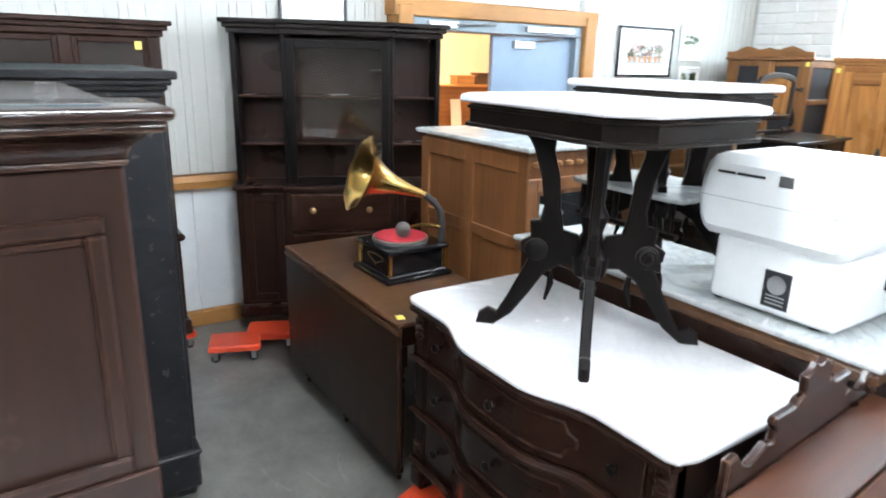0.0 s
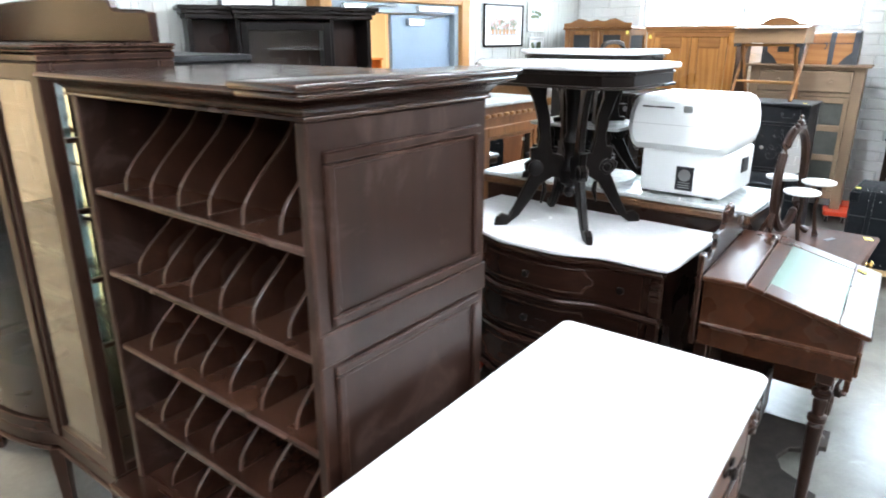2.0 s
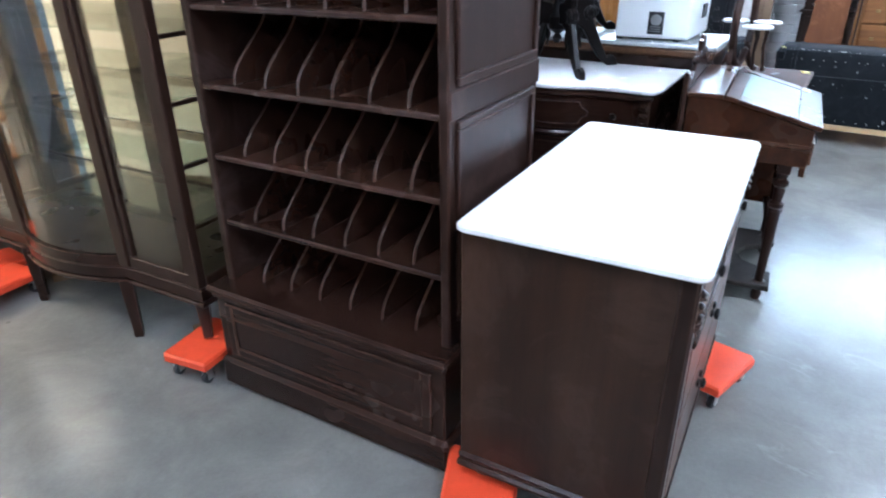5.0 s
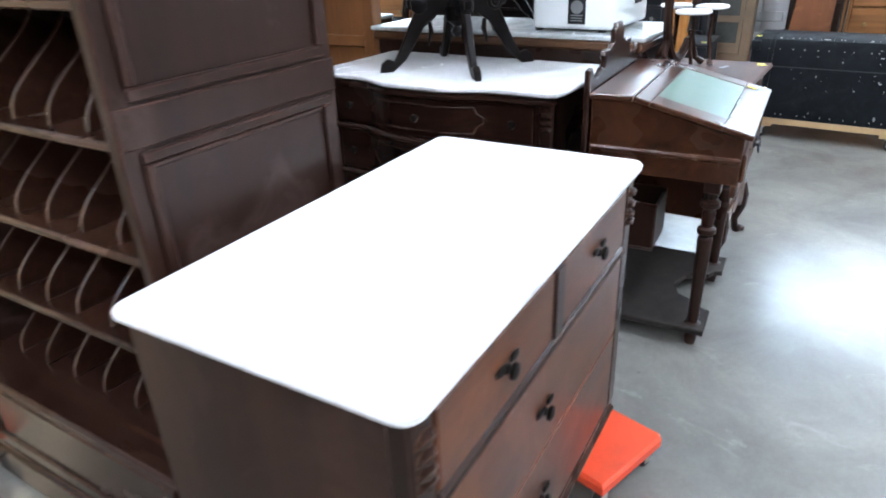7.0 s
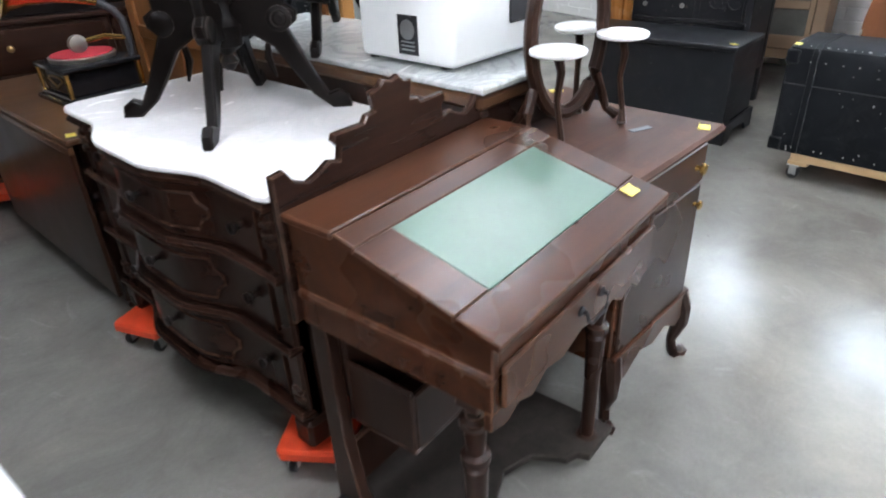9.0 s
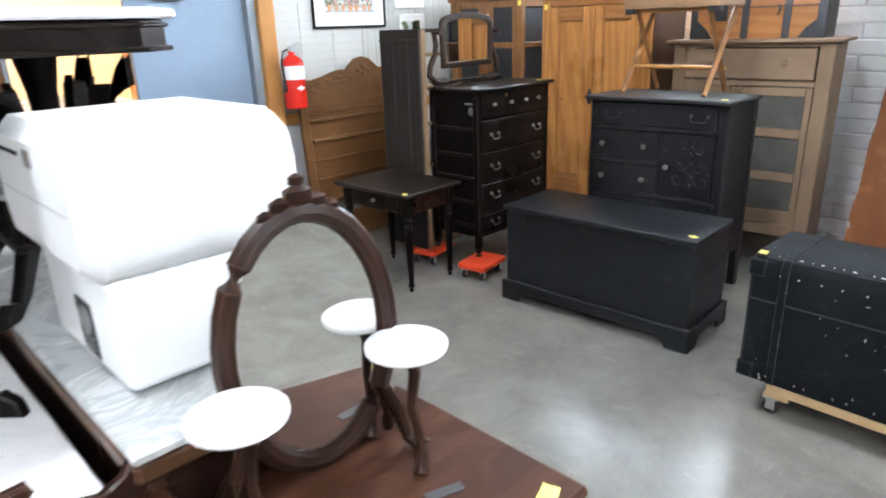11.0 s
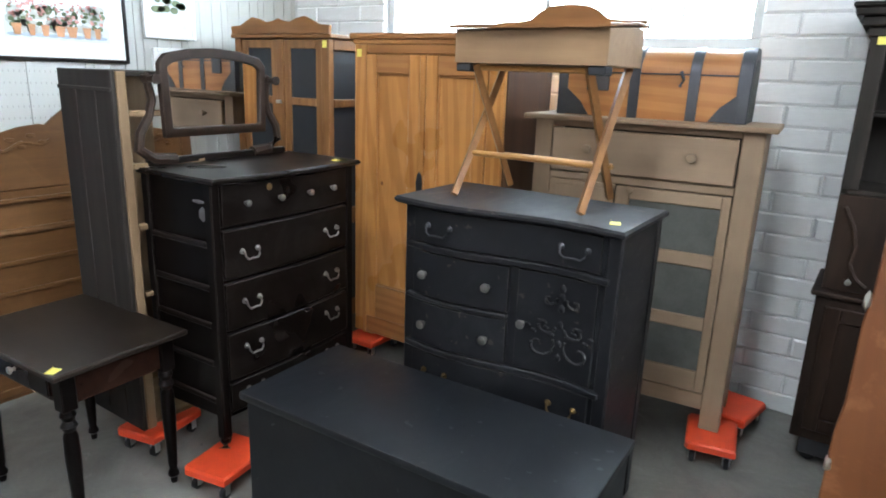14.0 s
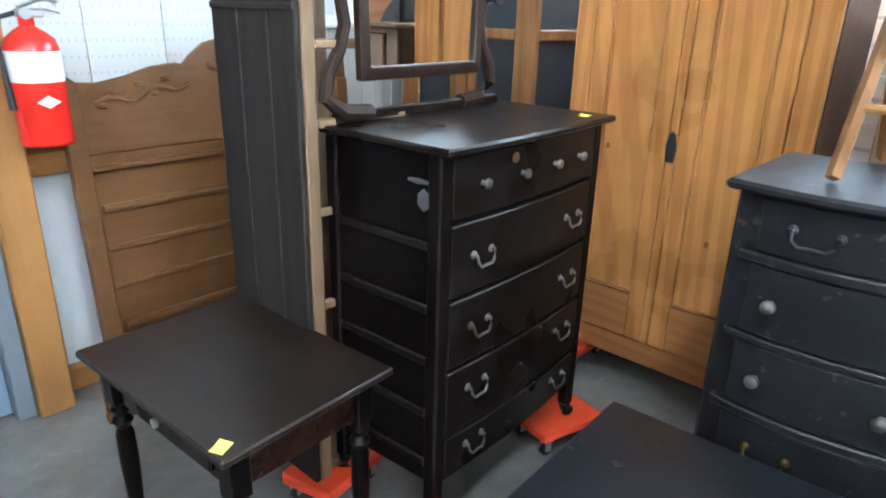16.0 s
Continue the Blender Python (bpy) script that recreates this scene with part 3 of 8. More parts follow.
single("trim_steel_jamb", bm, JAMBGREY, "blue-grey painted steel door jamb", "door jamb", kind="structure")
bm = bmesh.new()
for x0, x1 in ((-0.488, 2.38), (4.243, XE)):
    prism(bm, [(NB, 0.90), (4.13, 0.905), (4.12, 0.95), (4.135, 0.985), (NB, 0.99)], "x", x0, x1)
single("trim_chair_rail", bm, TRIM_X, "yellow pine chair rail on the wall", "rail", kind="structure")
bm = bmesh.new()
for x0, x1 in ((-0.488, 2.38), (4.243, XE)):
    prism(bm, [(NB, 0.0), (4.15, 0.0), (4.15, 0.09), (4.165, 0.10), (NB, 0.10)], "x", x0, x1)
single("baseboard", bm, TRIM_X, "yellow pine baseboard along the wall", "baseboard", kind="structure")

# double steel door, one leaf closed, one swung open into the next room
bm = bmesh.new()
box(bm, 2.502, 4.113, 4.06, NB + 0.1, 1.90, 1.983, 0.005)
box(bm, 4.05, 4.113, 4.06, NB + 0.1, 0, 1.899, 0.005)
box(bm, 2.502, 2.55, 4.06, NB + 0.1, 0, 1.899, 0.005)
single("trim_door_frame", bm, JAMBGREY, "grey steel door frame with worn paint", "door frame", kind="structure")
door = thing("door_1", pose(4.048, 4.12, 0), "blue-grey painted steel door leaf, closed", "door", kind="structure")
boxpart("leaf", (-0.80, 0, 0, 0.045, 0.012, 1.895), DOORBLUE, door, b=0.004)
bm = bmesh.new()
box(bm, -0.62, -0.42, -0.045, -0.001, 1.80, 1.86, 0.006)
tube(bm, [(-0.44, -0.03, 1.855), (-0.25, -0.06, 1.875), (-0.12, -0.03, 1.885)], 0.009, 6)
part("door_closer", bm, STEEL, door, "silver door closer")
bm = bmesh.new()
lathe(bm, [(0.024, 0), (0.024, 0.006), (0.01, 0.01), (0.01, 0.04), (0.024, 0.05), (0.02, 0.065)], (-0.73, 0.0, 0.98), "y", 12)
part("door_handle", bm, STEEL, door, "steel knob")
door = thing("door_2", pose(2.56, 4.2, 0, 0, 0, 78), "blue-grey steel door leaf standing open", "door", kind="structure")
boxpart("leaf", (0, 0.70, 0, 0.045, 0.012, 1.895), DOORBLUE, door, b=0.004)
bm = bmesh.new()
box(bm, 2.62, 2.86, 4.012, 4.059, 1.915, 1.965, 0.006)
tube(bm, [(2.84, 4.0, 1.94), (3.1, 4.02, 1.955), (3.22, 4.04, 1.96)], 0.008, 6)
box(bm, 3.5, 3.98, 4.02, 4.059, 1.92, 1.965, 0.005)
single("door_closer", bm, STEEL, "silver door closer arms on the door frame", "door closer", kind="structure")

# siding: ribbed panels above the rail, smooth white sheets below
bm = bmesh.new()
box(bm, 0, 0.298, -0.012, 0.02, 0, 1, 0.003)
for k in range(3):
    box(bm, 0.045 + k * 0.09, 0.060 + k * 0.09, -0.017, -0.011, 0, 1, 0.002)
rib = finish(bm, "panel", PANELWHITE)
bm = bmesh.new()
box(bm, 0, 0.298, -0.012, 0.02, 0, 1, 0.003)
flat = finish(bm, "panel", WALLWHITE)
bm = bmesh.new()
box(bm, 0, 0.298, -0.012, 0.02, 0, 1, 0.003)
peg = finish(bm, "panel", PEG)


def siding(x0, x1, z0, z1, me, pick=None):
    k = 0
    while x0 + k * 0.3 < x1 - 0.01:
        x = x0 + k * 0.3
        w = min(0.3, x1 - x)
        use = peg if pick and pick[0] <= x < pick[1] else me
        ob = new("panel", use)
        ob.parent = wall_north
        ob.matrix_world = Matrix.Translation((x, NB - 0.02, z0)) @ Matrix.Diagonal((w / 0.3, 1, z1 - z0, 1))
        k += 1


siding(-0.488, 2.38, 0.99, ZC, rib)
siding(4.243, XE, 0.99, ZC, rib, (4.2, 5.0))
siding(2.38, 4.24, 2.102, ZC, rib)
siding(-0.488, 2.38, 0.10, 0.90, flat)
siding(4.243, XE, 0.10, 0.90, flat)
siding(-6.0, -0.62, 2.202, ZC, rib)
siding(-6.0, -2.62, 0.0, 2.2, flat)


# ---------------------------------------------------------------- red dollies
def build_dolly():
    d = thing("furniture_dolly", pose(0, 0, 0), "small orange-red padded furniture dolly on black casters", "dolly", "red furniture dollies")
    bm = bmesh.new()
    prism(bm, [(-0.14, -0.10), (0.13, -0.105), (0.145, -0.09), (0.14, 0.10), (0.12, 0.11), (-0.13, 0.105), (-0.145, 0.09)], "z", 0.068, 0.108, 0.008)
    part("pad", bm, RED, d)
    for sx in (-1, 1):
        for sy in (-1, 1):
            bm = bmesh.new()
            box(bm, sx * 0.105 - 0.02, sx * 0.105 + 0.02, sy * 0.07 - 0.02, sy * 0.07 + 0.02, 0.061, 0.067, 0.001)
            for q in (-1, 1):
                box(bm, sx * 0.105 - 0.012, sx * 0.105 + 0.014, sy * 0.07 + q * 0.014 - 0.0015, sy * 0.07 + q * 0.014 + 0.0015, 0.02, 0.062, 0)
            c = part("caster", bm, STEEL, d, "steel caster bracket")
            bm = bmesh.new()
            lathe(bm, [(0.018, -0.011), (0.0245, -0.008), (0.0245, 0.008), (0.018, 0.011)], (sx * 0.105, sy * 0.07, 0.0248), "y", 12)
            part("wheel", bm, RUBBER, c, "black rubber wheel")
    return d


first_dolly = build_dolly()


def dolly(x, y, rz=0):
    m = pose(x, y, 0, 0, 0, rz)
    if first_dolly.matrix_world.translation.length == 0 and not first_dolly.get("used"):
        first_dolly.matrix_world = m
        first_dolly["used"] = 1
        return first_dolly
    return copy_thing(first_dolly, m)


DH = 0.108   # height of a dolly's pad

# ---------------------------------------------------------------- pigeonhole cabinet
def pigeonhole_cabinet(m):
    t = thing("pigeonhole_cabinet", m, "tall dark mahogany pigeonhole cabinet with curved dividers, empty", "cabinet")
    w, d = 0.90, 0.56
    f = -d / 2
    levels = [0.425, 0.652, 0.880, 1.105, 1.335, 1.588]
    for s in (-1, 1):
        bm = bmesh.new()
        xa, xb = sorted((s * w / 2, s * (w / 2 - 0.03)))
        box(bm, xa, xb, f, d / 2, 0.42, 1.574)
        sp = part("side_panel", bm, MAHOGANY_RED, t)
        for z0, z1 in ((0.50, 1.085), (1.17, 1.517)):
            bm = bmesh.new()
            o = s * (w / 2 + 0.001)
            for y0, y1, za, zb in ((f + 0.035, d / 2 - 0.03, z1 - 0.022, z1), (f + 0.035, d / 2 - 0.03, z0, z0 + 0.024), (f + 0.035, f + 0.057, z0 + 0.0245, z1 - 0.0225), (d / 2 - 0.052, d / 2 - 0.03, z0 + 0.0245, z1 - 0.0225)):
                box(bm, min(o - s * 0.004, o + s * 0.010), max(o - s * 0.004, o + s * 0.010), y0, y1, za, zb, 0.004)
            o2 = s * (w / 2 + 0.001)
            box(bm, min(o2 - s * 0.004, o2 + s * 0.004), max(o2 - s * 0.004, o2 + s * 0.004), f + 0.059, d / 2 - 0.054, z1 - 0.034, z1 - 0.024, 0.002)
            part("raised_moulding", bm, MAHOGANY_RED, sp)
        boxpart("waist_strip", (min(s * w / 2, s * (w / 2 + 0.006)), max(s * w / 2, s * (w / 2 + 0.006)), f + 0.002, d / 2, 1.092, 1.163), MAHOGANY_RED, sp, b=0.004)
    boxpart("back_panel", (-w / 2 + 0.031, w / 2 - 0.031, d / 2 - 0.015, d / 2 - 0.001, 0.42, 1.574), PIGEON, t)
    for z in levels[1:5]:
        boxpart("shelf", (-w / 2 + 0.031, w / 2 - 0.031, f + 0.006, d / 2 - 0.016, z - 0.018, z), PIGEON, t)
    for lo, hi in zip(levels, levels[1:]):
        top = hi - 0.018
        h = top - lo
        bm = bmesh.new()
        pts = [(d / 2 - 0.017, lo), (f + 0.035, lo)]
        for i in range(1, 12):
            u = i / 11
            pts.append((f + 0.035 + 0.165 * (3 * u * u - 2 * u ** 3), lo + 0.01 + (h - 0.01) * u))
        pts.append((d / 2 - 0.017, top))
        prism(bm, pts, "x", -0.005, 0.005, 0.0015)
        me = finish(bm, "divider", PIGEON)
        for k in range(6):
            ob = new("divider", me)
            ob.parent = t
            ob.location = (-0.312 + k * 0.1245, 0, 0)
    # cornice: a bead, a hollow cove and a thin moulded slab, with a second slab breaking forward over one end
    bm = bmesh.new()
    box(bm, -w / 2 - 0.012, w / 2 + 0.012, f - 0.012, d / 2 + 0.004, 1.5745, 1.583, 0.004, 2)
    part("cornice_bead", bm, MAHOGANY_X, t)
    bm = bmesh.new()
    levels_c = [(1.5835, 0.006), (1.590, 0.008), (1.598, 0.014), (1.606, 0.024), (1.612, 0.038), (1.616, 0.050)]
    rings = []
    for z, p in levels_c:
        rings.append([bm.verts.new(q) for q in ((-w / 2 - p, f - p, z), (w / 2 + p, f - p, z), (w / 2 + p, d / 2 + p * 0.6, z), (-w / 2 - p, d / 2 + p * 0.6, z))])
    for a, b in zip(rings, rings[1:]):
        for k in range(4):
            bm.faces.new((a[k], a[(k + 1) % 4], b[(k + 1) % 4], b[k]))
    bm.faces.new(rings[0][::-1]), bm.faces.new(rings[-1])
    bmesh.ops.recalc_face_normals(bm, faces=bm.faces)
    part("cornice_cove", bm, MAHOGANY_X, t)
    boxpart("cornice_front", (-w / 2 - 0.058, w / 2 - 0.111, f - 0.058, d / 2 + 0.035, 1.6165, 1.632), MAHOGANY_GLOSS, t, b=0.006)
    bm = bmesh.new()
    box(bm, w / 2 - 0.110, w / 2 + 0.060, f - 0.062, d / 2 + 0.040, 1.6165, 1.629, 0.005, 2)
    box(bm, w / 2 - 0.116, w / 2 + 0.070, f - 0.072, d / 2 + 0.048, 1.6295, 1.645, 0.006, 2)
    part("cornice_end", bm, MAHOGANY_GLOSS, t)
    bm = bmesh.new()
    box(bm, -w / 2 - 0.012, w / 2 + 0.012, f - 0.055, d / 2, 0.10, 0.40, 0.004)
    base = part("base", bm, MAHOGANY_X, t)
    bm = bmesh.new()
    box(bm, -w / 2 - 0.03, w / 2 + 0.03, f - 0.08, d / 2, 0.40, 0.424, 0.008)
    box(bm, -w / 2 - 0.02, w / 2 + 0.02, f - 0.068, d / 2, 0.375, 0.399, 0.008)
    part("base_moulding", bm, MAHOGANY_X, base)
    boxpart("plinth", (-w / 2 - 0.028, w / 2 + 0.028, f - 0.07, d / 2, 0.008, 0.125), MAHOGANY_X, base, b=0.012)
    bm = bmesh.new()
    panel_frame(bm, -w / 2 + 0.03, w / 2 - 0.03, 0.15, 0.36, f - 0.064, 0.012, 0.035)
    part("panel_moulding", bm, MAHOGANY_X, base)
    return t


pigeonhole_cabinet(pose(-0.036, 1.3445, 0, 0, 0, -88))


# ---------------------------------------------------------------- bow-front china cabinet
def china_cabinet(m):
    t = thing("china_cabinet", m, "dark bow-front china cabinet with glass sides and mirrored back", "cabinet")
    w, d, zb, zt = 1.52, 0.40, 0.33, 1.648
    f, c = -d / 2, 0.325
    bow = [(-c + 2 * c * i / 12, f - 0.085 * math.sin(math.pi * i / 12) ** 0.8) for i in range(13)]
    plan = [(-w / 2, d / 2), (-w / 2, f), *bow, (w / 2, f), (w / 2, d / 2)]

    def slab(z0, z1, p, name, mat, label=""):
        bm = bmesh.new()
        prism(bm, [(x * (1 + p), y - (p * 0.8 if y < 0 else 0)) for x, y in plan], "z", z0, z1, 0.006)
        return part(name, bm, mat, t, label)
    slab(zb - 0.055, zb, 0.004, "base", MAHOGANY)
    slab(zb - 0.075, zb - 0.056, 0.014, "base_moulding", MAHOGANY)
    slab(zt, zt + 0.026, 0.004, "frieze", MAHOGANY_X)
    slab(zt + 0.0265, zt + 0.036, 0.012, "cornice", MAHOGANY_X)
    slab(zt + 0.0365, zt + 0.048, 0.022, "cornice_cap", MAHOGANY_X)
    posts = [(-w / 2, 0.05), (w / 2 - 0.05, 0.05), (-c - 0.045, 0.06), (c - 0.015, 0.06)]
    for x, pw in posts:
        boxpart("stile", (x, x + pw, f - 0.006, f + 0.035, zb, zt), MAHOGANY, t)
    for s in (-1, 1):
        a, b = sorted((s * (w / 2), s * (w / 2 - 0.045)))
        boxpart("stile", (a, b, d / 2 - 0.05, d / 2, zb, zt), MAHOGANY, t)
    for x0, x1 in ((-w / 2 + 0.05, -c - 0.045), (c + 0.045, w / 2 - 0.05)):
        bm = bmesh.new()
        box(bm, x0, x1, f + 0.002, f + 0.028, zb, zb + 0.05), box(bm, x0, x1, f + 0.002, f + 0.028, zt - 0.05, zt)
        for q in (x0, x1 - 0.03):
            box(bm, q, q + 0.03, f + 0.003, f + 0.027, zb + 0.05, zt - 0.05)
        part("door_frame", bm, MAHOGANY, t)
        boxpart("pane", (x0 + 0.03, x1 - 0.03, f + 0.013, f + 0.017, zb + 0.05, zt - 0.05), GLASS, t, b=0)
    for z0, z1 in ((zb, zb + 0.045), (zt - 0.045, zt)):
        bm = bmesh.new()
        prism(bm, bow + [(x, y + 0.022) for x, y in bow[::-1]], "z", z0, z1)
        part("bowed_rail", bm, MAHOGANY_X, t)
    bm = bmesh.new()
    prism(bm, [(x * 0.97, y + 0.010) for x, y in bow] + [(x * 0.97, y + 0.014) for x, y in bow[::-1]], "z", zb + 0.045, zt - 0.045)
    part("bowed_pane", bm, GLASS, t, "curved glass pane", 60)
    for s in (-1, 1):
        x = s * (w / 2 - 0.02)
        boxpart("side_pane", (x - 0.002, x + 0.002, f + 0.036, d / 2 - 0.051, zb + 0.04, zt - 0.04), GLASS, t, b=0)
        a, b = sorted((s * (w / 2), s * (w / 2 - 0.035)))
        for q in (zb, zt - 0.04):
            boxpart("side_rail", (a, b, f + 0.036, d / 2 - 0.051, q, q + 0.04), MAHOGANY, t)
    for z in (0.56, 0.79, 1.01, 1.23, 1.44):
        bm = bmesh.new()
        prism(bm, [(-w / 2 + 0.05, d / 2 - 0.03), (-w / 2 + 0.05, f + 0.04), (-c, f + 0.04), *[(x * 0.9, y + 0.05) for x, y in bow], (c, f + 0.04), (w / 2 - 0.05, f + 0.04), (w / 2 - 0.05, d / 2 - 0.03)], "z", z, z + 0.007)
        part("glass_shelf", bm, SHELFGLASS, t)
        for s in (-1, 1):
            boxpart("shelf_rail", (min(s * (w / 2 - 0.03), s * (w / 2 - 0.05)), max(s * (w / 2 - 0.03), s * (w / 2 - 0.05)), f + 0.05, d / 2 - 0.06, z - 0.016, z - 0.001), MAHOGANY, t, b=0.002)
        boxpart("shelf_rail", (-w / 2 + 0.051, w / 2 - 0.051, d / 2 - 0.032, d / 2 - 0.026, z - 0.03, z - 0.001), MAHOGANY, t, b=0.002)
    boxpart("back_panel", (-w / 2 + 0.046, w / 2 - 0.046, d / 2 - 0.012, d / 2, zb, zt), MAHOGANY, t)
    boxpart("mirror_back", (-w / 2 + 0.047, w / 2 - 0.047, d / 2 - 0.016, d / 2 - 0.0125, zb + 0.002, zt - 0.002), MIRROR, t, "silvered mirror back", 0)
    bm = bmesh.new()
    half = [(0, 0.148), (0.22, 0.146), (0.40, 0.139), (0.46, 0.134), (0.50, 0.132), (0.51, 0.108), (0.53, 0.097), (0.60, 0.095), (0.70, 0.092), (0.73, 0.088), (0.73, 0.0)]
    prism(bm, half + [(-x, z) for x, z in half[:0:-1]], "y", d / 2 - 0.05, d / 2 - 0.02, 0.005)
    for v in bm.verts:
        v.co.z += zt + 0.0485
    part("back_gallery", bm, MAHOGANY_X, t, "shaped wooden gallery along the top")
    for x, y in ((-w / 2 + 0.03, f + 0.02), (-c, f), (c, f), (w / 2 - 0.03, f + 0.02), (-w / 2 + 0.03, d / 2 - 0.03), (w / 2 - 0.03, d / 2 - 0.03)):
        z0 = DH if abs(x) > 0.5 and y < 0 else 0.0
        bm = bmesh.new()
        lathe(bm, [(0.022, z0), (0.026, z0 + 0.02), (0.024, z0 + 0.03), (0.034, zb - 0.08), (0.034, zb - 0.056)], (x, y, 0), "z", 4)
        part("leg", bm, MAHOGANY, t)
    return t


china_cabinet(pose(-0.185, 2.715, 0, 0, 0, -86.5))
dolly(-0.335, 1.955, 8), dolly(-0.44, 3.42, -6), dolly(-0.50, 3.75, 15), dolly(-0.50, 3.20, 6)


def plank(x0, y0, x1, y1, width):
    """A rough pine board lying on the floor between two points."""
    length, turn = math.hypot(x1 - x0, y1 - y0), math.degrees(math.atan2(y1 - y0, x1 - x0))
    bm = bmesh.new()
    box(bm, -length / 2, length / 2, -width / 2, width / 2, 0.0, 0.038, 0.004)
    return single("wooden_plank", bm, RAWPINE, "rough unpainted pine board lying on the floor", "board", pose((x0 + x1) / 2, (y0 + y1) / 2, 0, 0, 0, turn), group="pine boards on the floor")


plank(-0.25, 2.17, 0.02, 2.02, 0.07), plank(-0.28, 3.18, 0.0, 3.02, 0.07)

# ---------------------------------------------------------------- tall cabinets against the north wall
def tall_press(m):
    t = thing("tall_cabinet", m, "tall dark glazed cabinet with heavy cornice and plain sides", "cabinet")
    w, d = 1.30, 0.30
    f = -d / 2
    boxpart("carcass", (-w / 2 + 0.02, w / 2 - 0.02, f + 0.03, d / 2, 0.72, 1.78), MAHOGANY, t)
    bm = bmesh.new()
    box(bm, -w / 2, w / 2, f - 0.04, d / 2, DH, 0.68)
    box(bm, -w / 2 - 0.02, w / 2 + 0.02, f - 0.06, d / 2, DH, 0.20, 0.01)
    part("base", bm, MAHOGANY, t)
    boxpart("waist", (-w / 2 - 0.025, w / 2 + 0.025, f - 0.065, d / 2, 0.68, 0.72), MAHOGANY_X, t, b=0.012)
    bm = bmesh.new()
    moulding(bm, w, d, 1.78, 1.86, [(0.4, 0.015), (0.7, 0.035), (1.0, 0.055)])
    part("cornice", bm, MAHOGANY_X, t)
    for x in (-w / 2, -0.22, 0.18, w / 2 - 0.06):
        boxpart("pilaster", (x, x + 0.06, f, f + 0.03, 0.72, 1.779), MAHOGANY, t)
    for s in (-1, 1):
        a, b = sorted((s * w / 2, s * (w / 2 - 0.02)))
        boxpart("side_panel", (a, b, f + 0.031, d / 2, 0.721, 1.779), MAHOGANY, t)
    for x0, x1 in ((-w / 2 + 0.06, -0.22), (-0.16, 0.18), (0.24, w / 2 - 0.06)):
        bm = bmesh.new()
        panel_frame(bm, x0, x1, 1.585, 1.775, f + 0.006, 0.02, 0.028)
        dr = part("upper_door", bm, MAHOGANY_X, t)
        bm = bmesh.new()
        prism(bm, [(f + 0.004, 1.613), (f + 0.008, 1.613), (f + 0.025, 1.747), (f + 0.021, 1.747)], "x", x0 + 0.0285, x1 - 0.0285)
        part("pane", bm, GLASS, dr)
        bm = bmesh.new()
        panel_frame(bm, x0, x1, 0.725, 1.54, f + 0.006, 0.02, 0.045)
        dr = part("lower_door", bm, MAHOGANY, t)
        boxpart("pane", (x0 + 0.045, x1 - 0.045, f + 0.012, f + 0.016, 0.77, 1.495), GLASS, dr, b=0)
        bm = bmesh.new()
        panel_frame(bm, x0, x1, 0.22, 0.66, f - 0.052, 0.014, 0.05)
        part("base_door", bm, MAHOGANY, t)
    return t


tall_press(pose(0.20, 4.00, 0))
dolly(0.74, 3.90, 10)


def black_cupboard(m):
    """A plain black cupboard whose end shows behind the china cabinet."""
    t = thing("black_cupboard", m, "blue-black painted cupboard with stepped cornice and plain ends", "cupboard")
    w, d = 0.98, 0.50
    f = -d / 2
    boxpart("body", (-w / 2, w / 2, f, d / 2, 0.10, 1.56), BLUEBLACK, t, b=0.005)
    bm = bmesh.new()
    moulding(bm, w, d, 1.56, 1.645, [(0.25, 0.012), (0.45, 0.022), (0.68, 0.034), (1.0, 0.05)])
    part("cornice", bm, BLUEBLACK, t)
    bm = bmesh.new()
    box(bm, -w / 2 - 0.016, w / 2 + 0.016, f - 0.016, d / 2 + 0.016, 0.045, 0.19, 0.006)
    box(bm, -w / 2 - 0.024, w / 2 + 0.024, f - 0.024, d / 2 + 0.024, 0.19, 0.208, 0.006)
    part("base_moulding", bm, BLUEBLACK, t)
    for x0, x1 in ((-w / 2 + 0.03, -0.006), (0.006, w / 2 - 0.03)):
        bm = bmesh.new()
        panel_frame(bm, x0, x1, 0.24, 1.53, f - 0.016, 0.018, 0.07)
        part("door", bm, BLUEBLACK, t)
    for sx in (-1, 1):
        for sy in (-1, 1):
            boxpart("foot", (sx * (w / 2 - 0.04) - 0.035, sx * (w / 2 - 0.04) + 0.035, sy * (d / 2 - 0.04) - 0.035, sy * (d / 2 - 0.04) + 0.035, 0.0, 0.0445), BLUEBLACK, t, b=0.008)
    return t


black_cupboard(pose(0.325, 2.92, 0, 0, 0, 90))
wall_tag(0.74, 3.842, 1.735, 0)


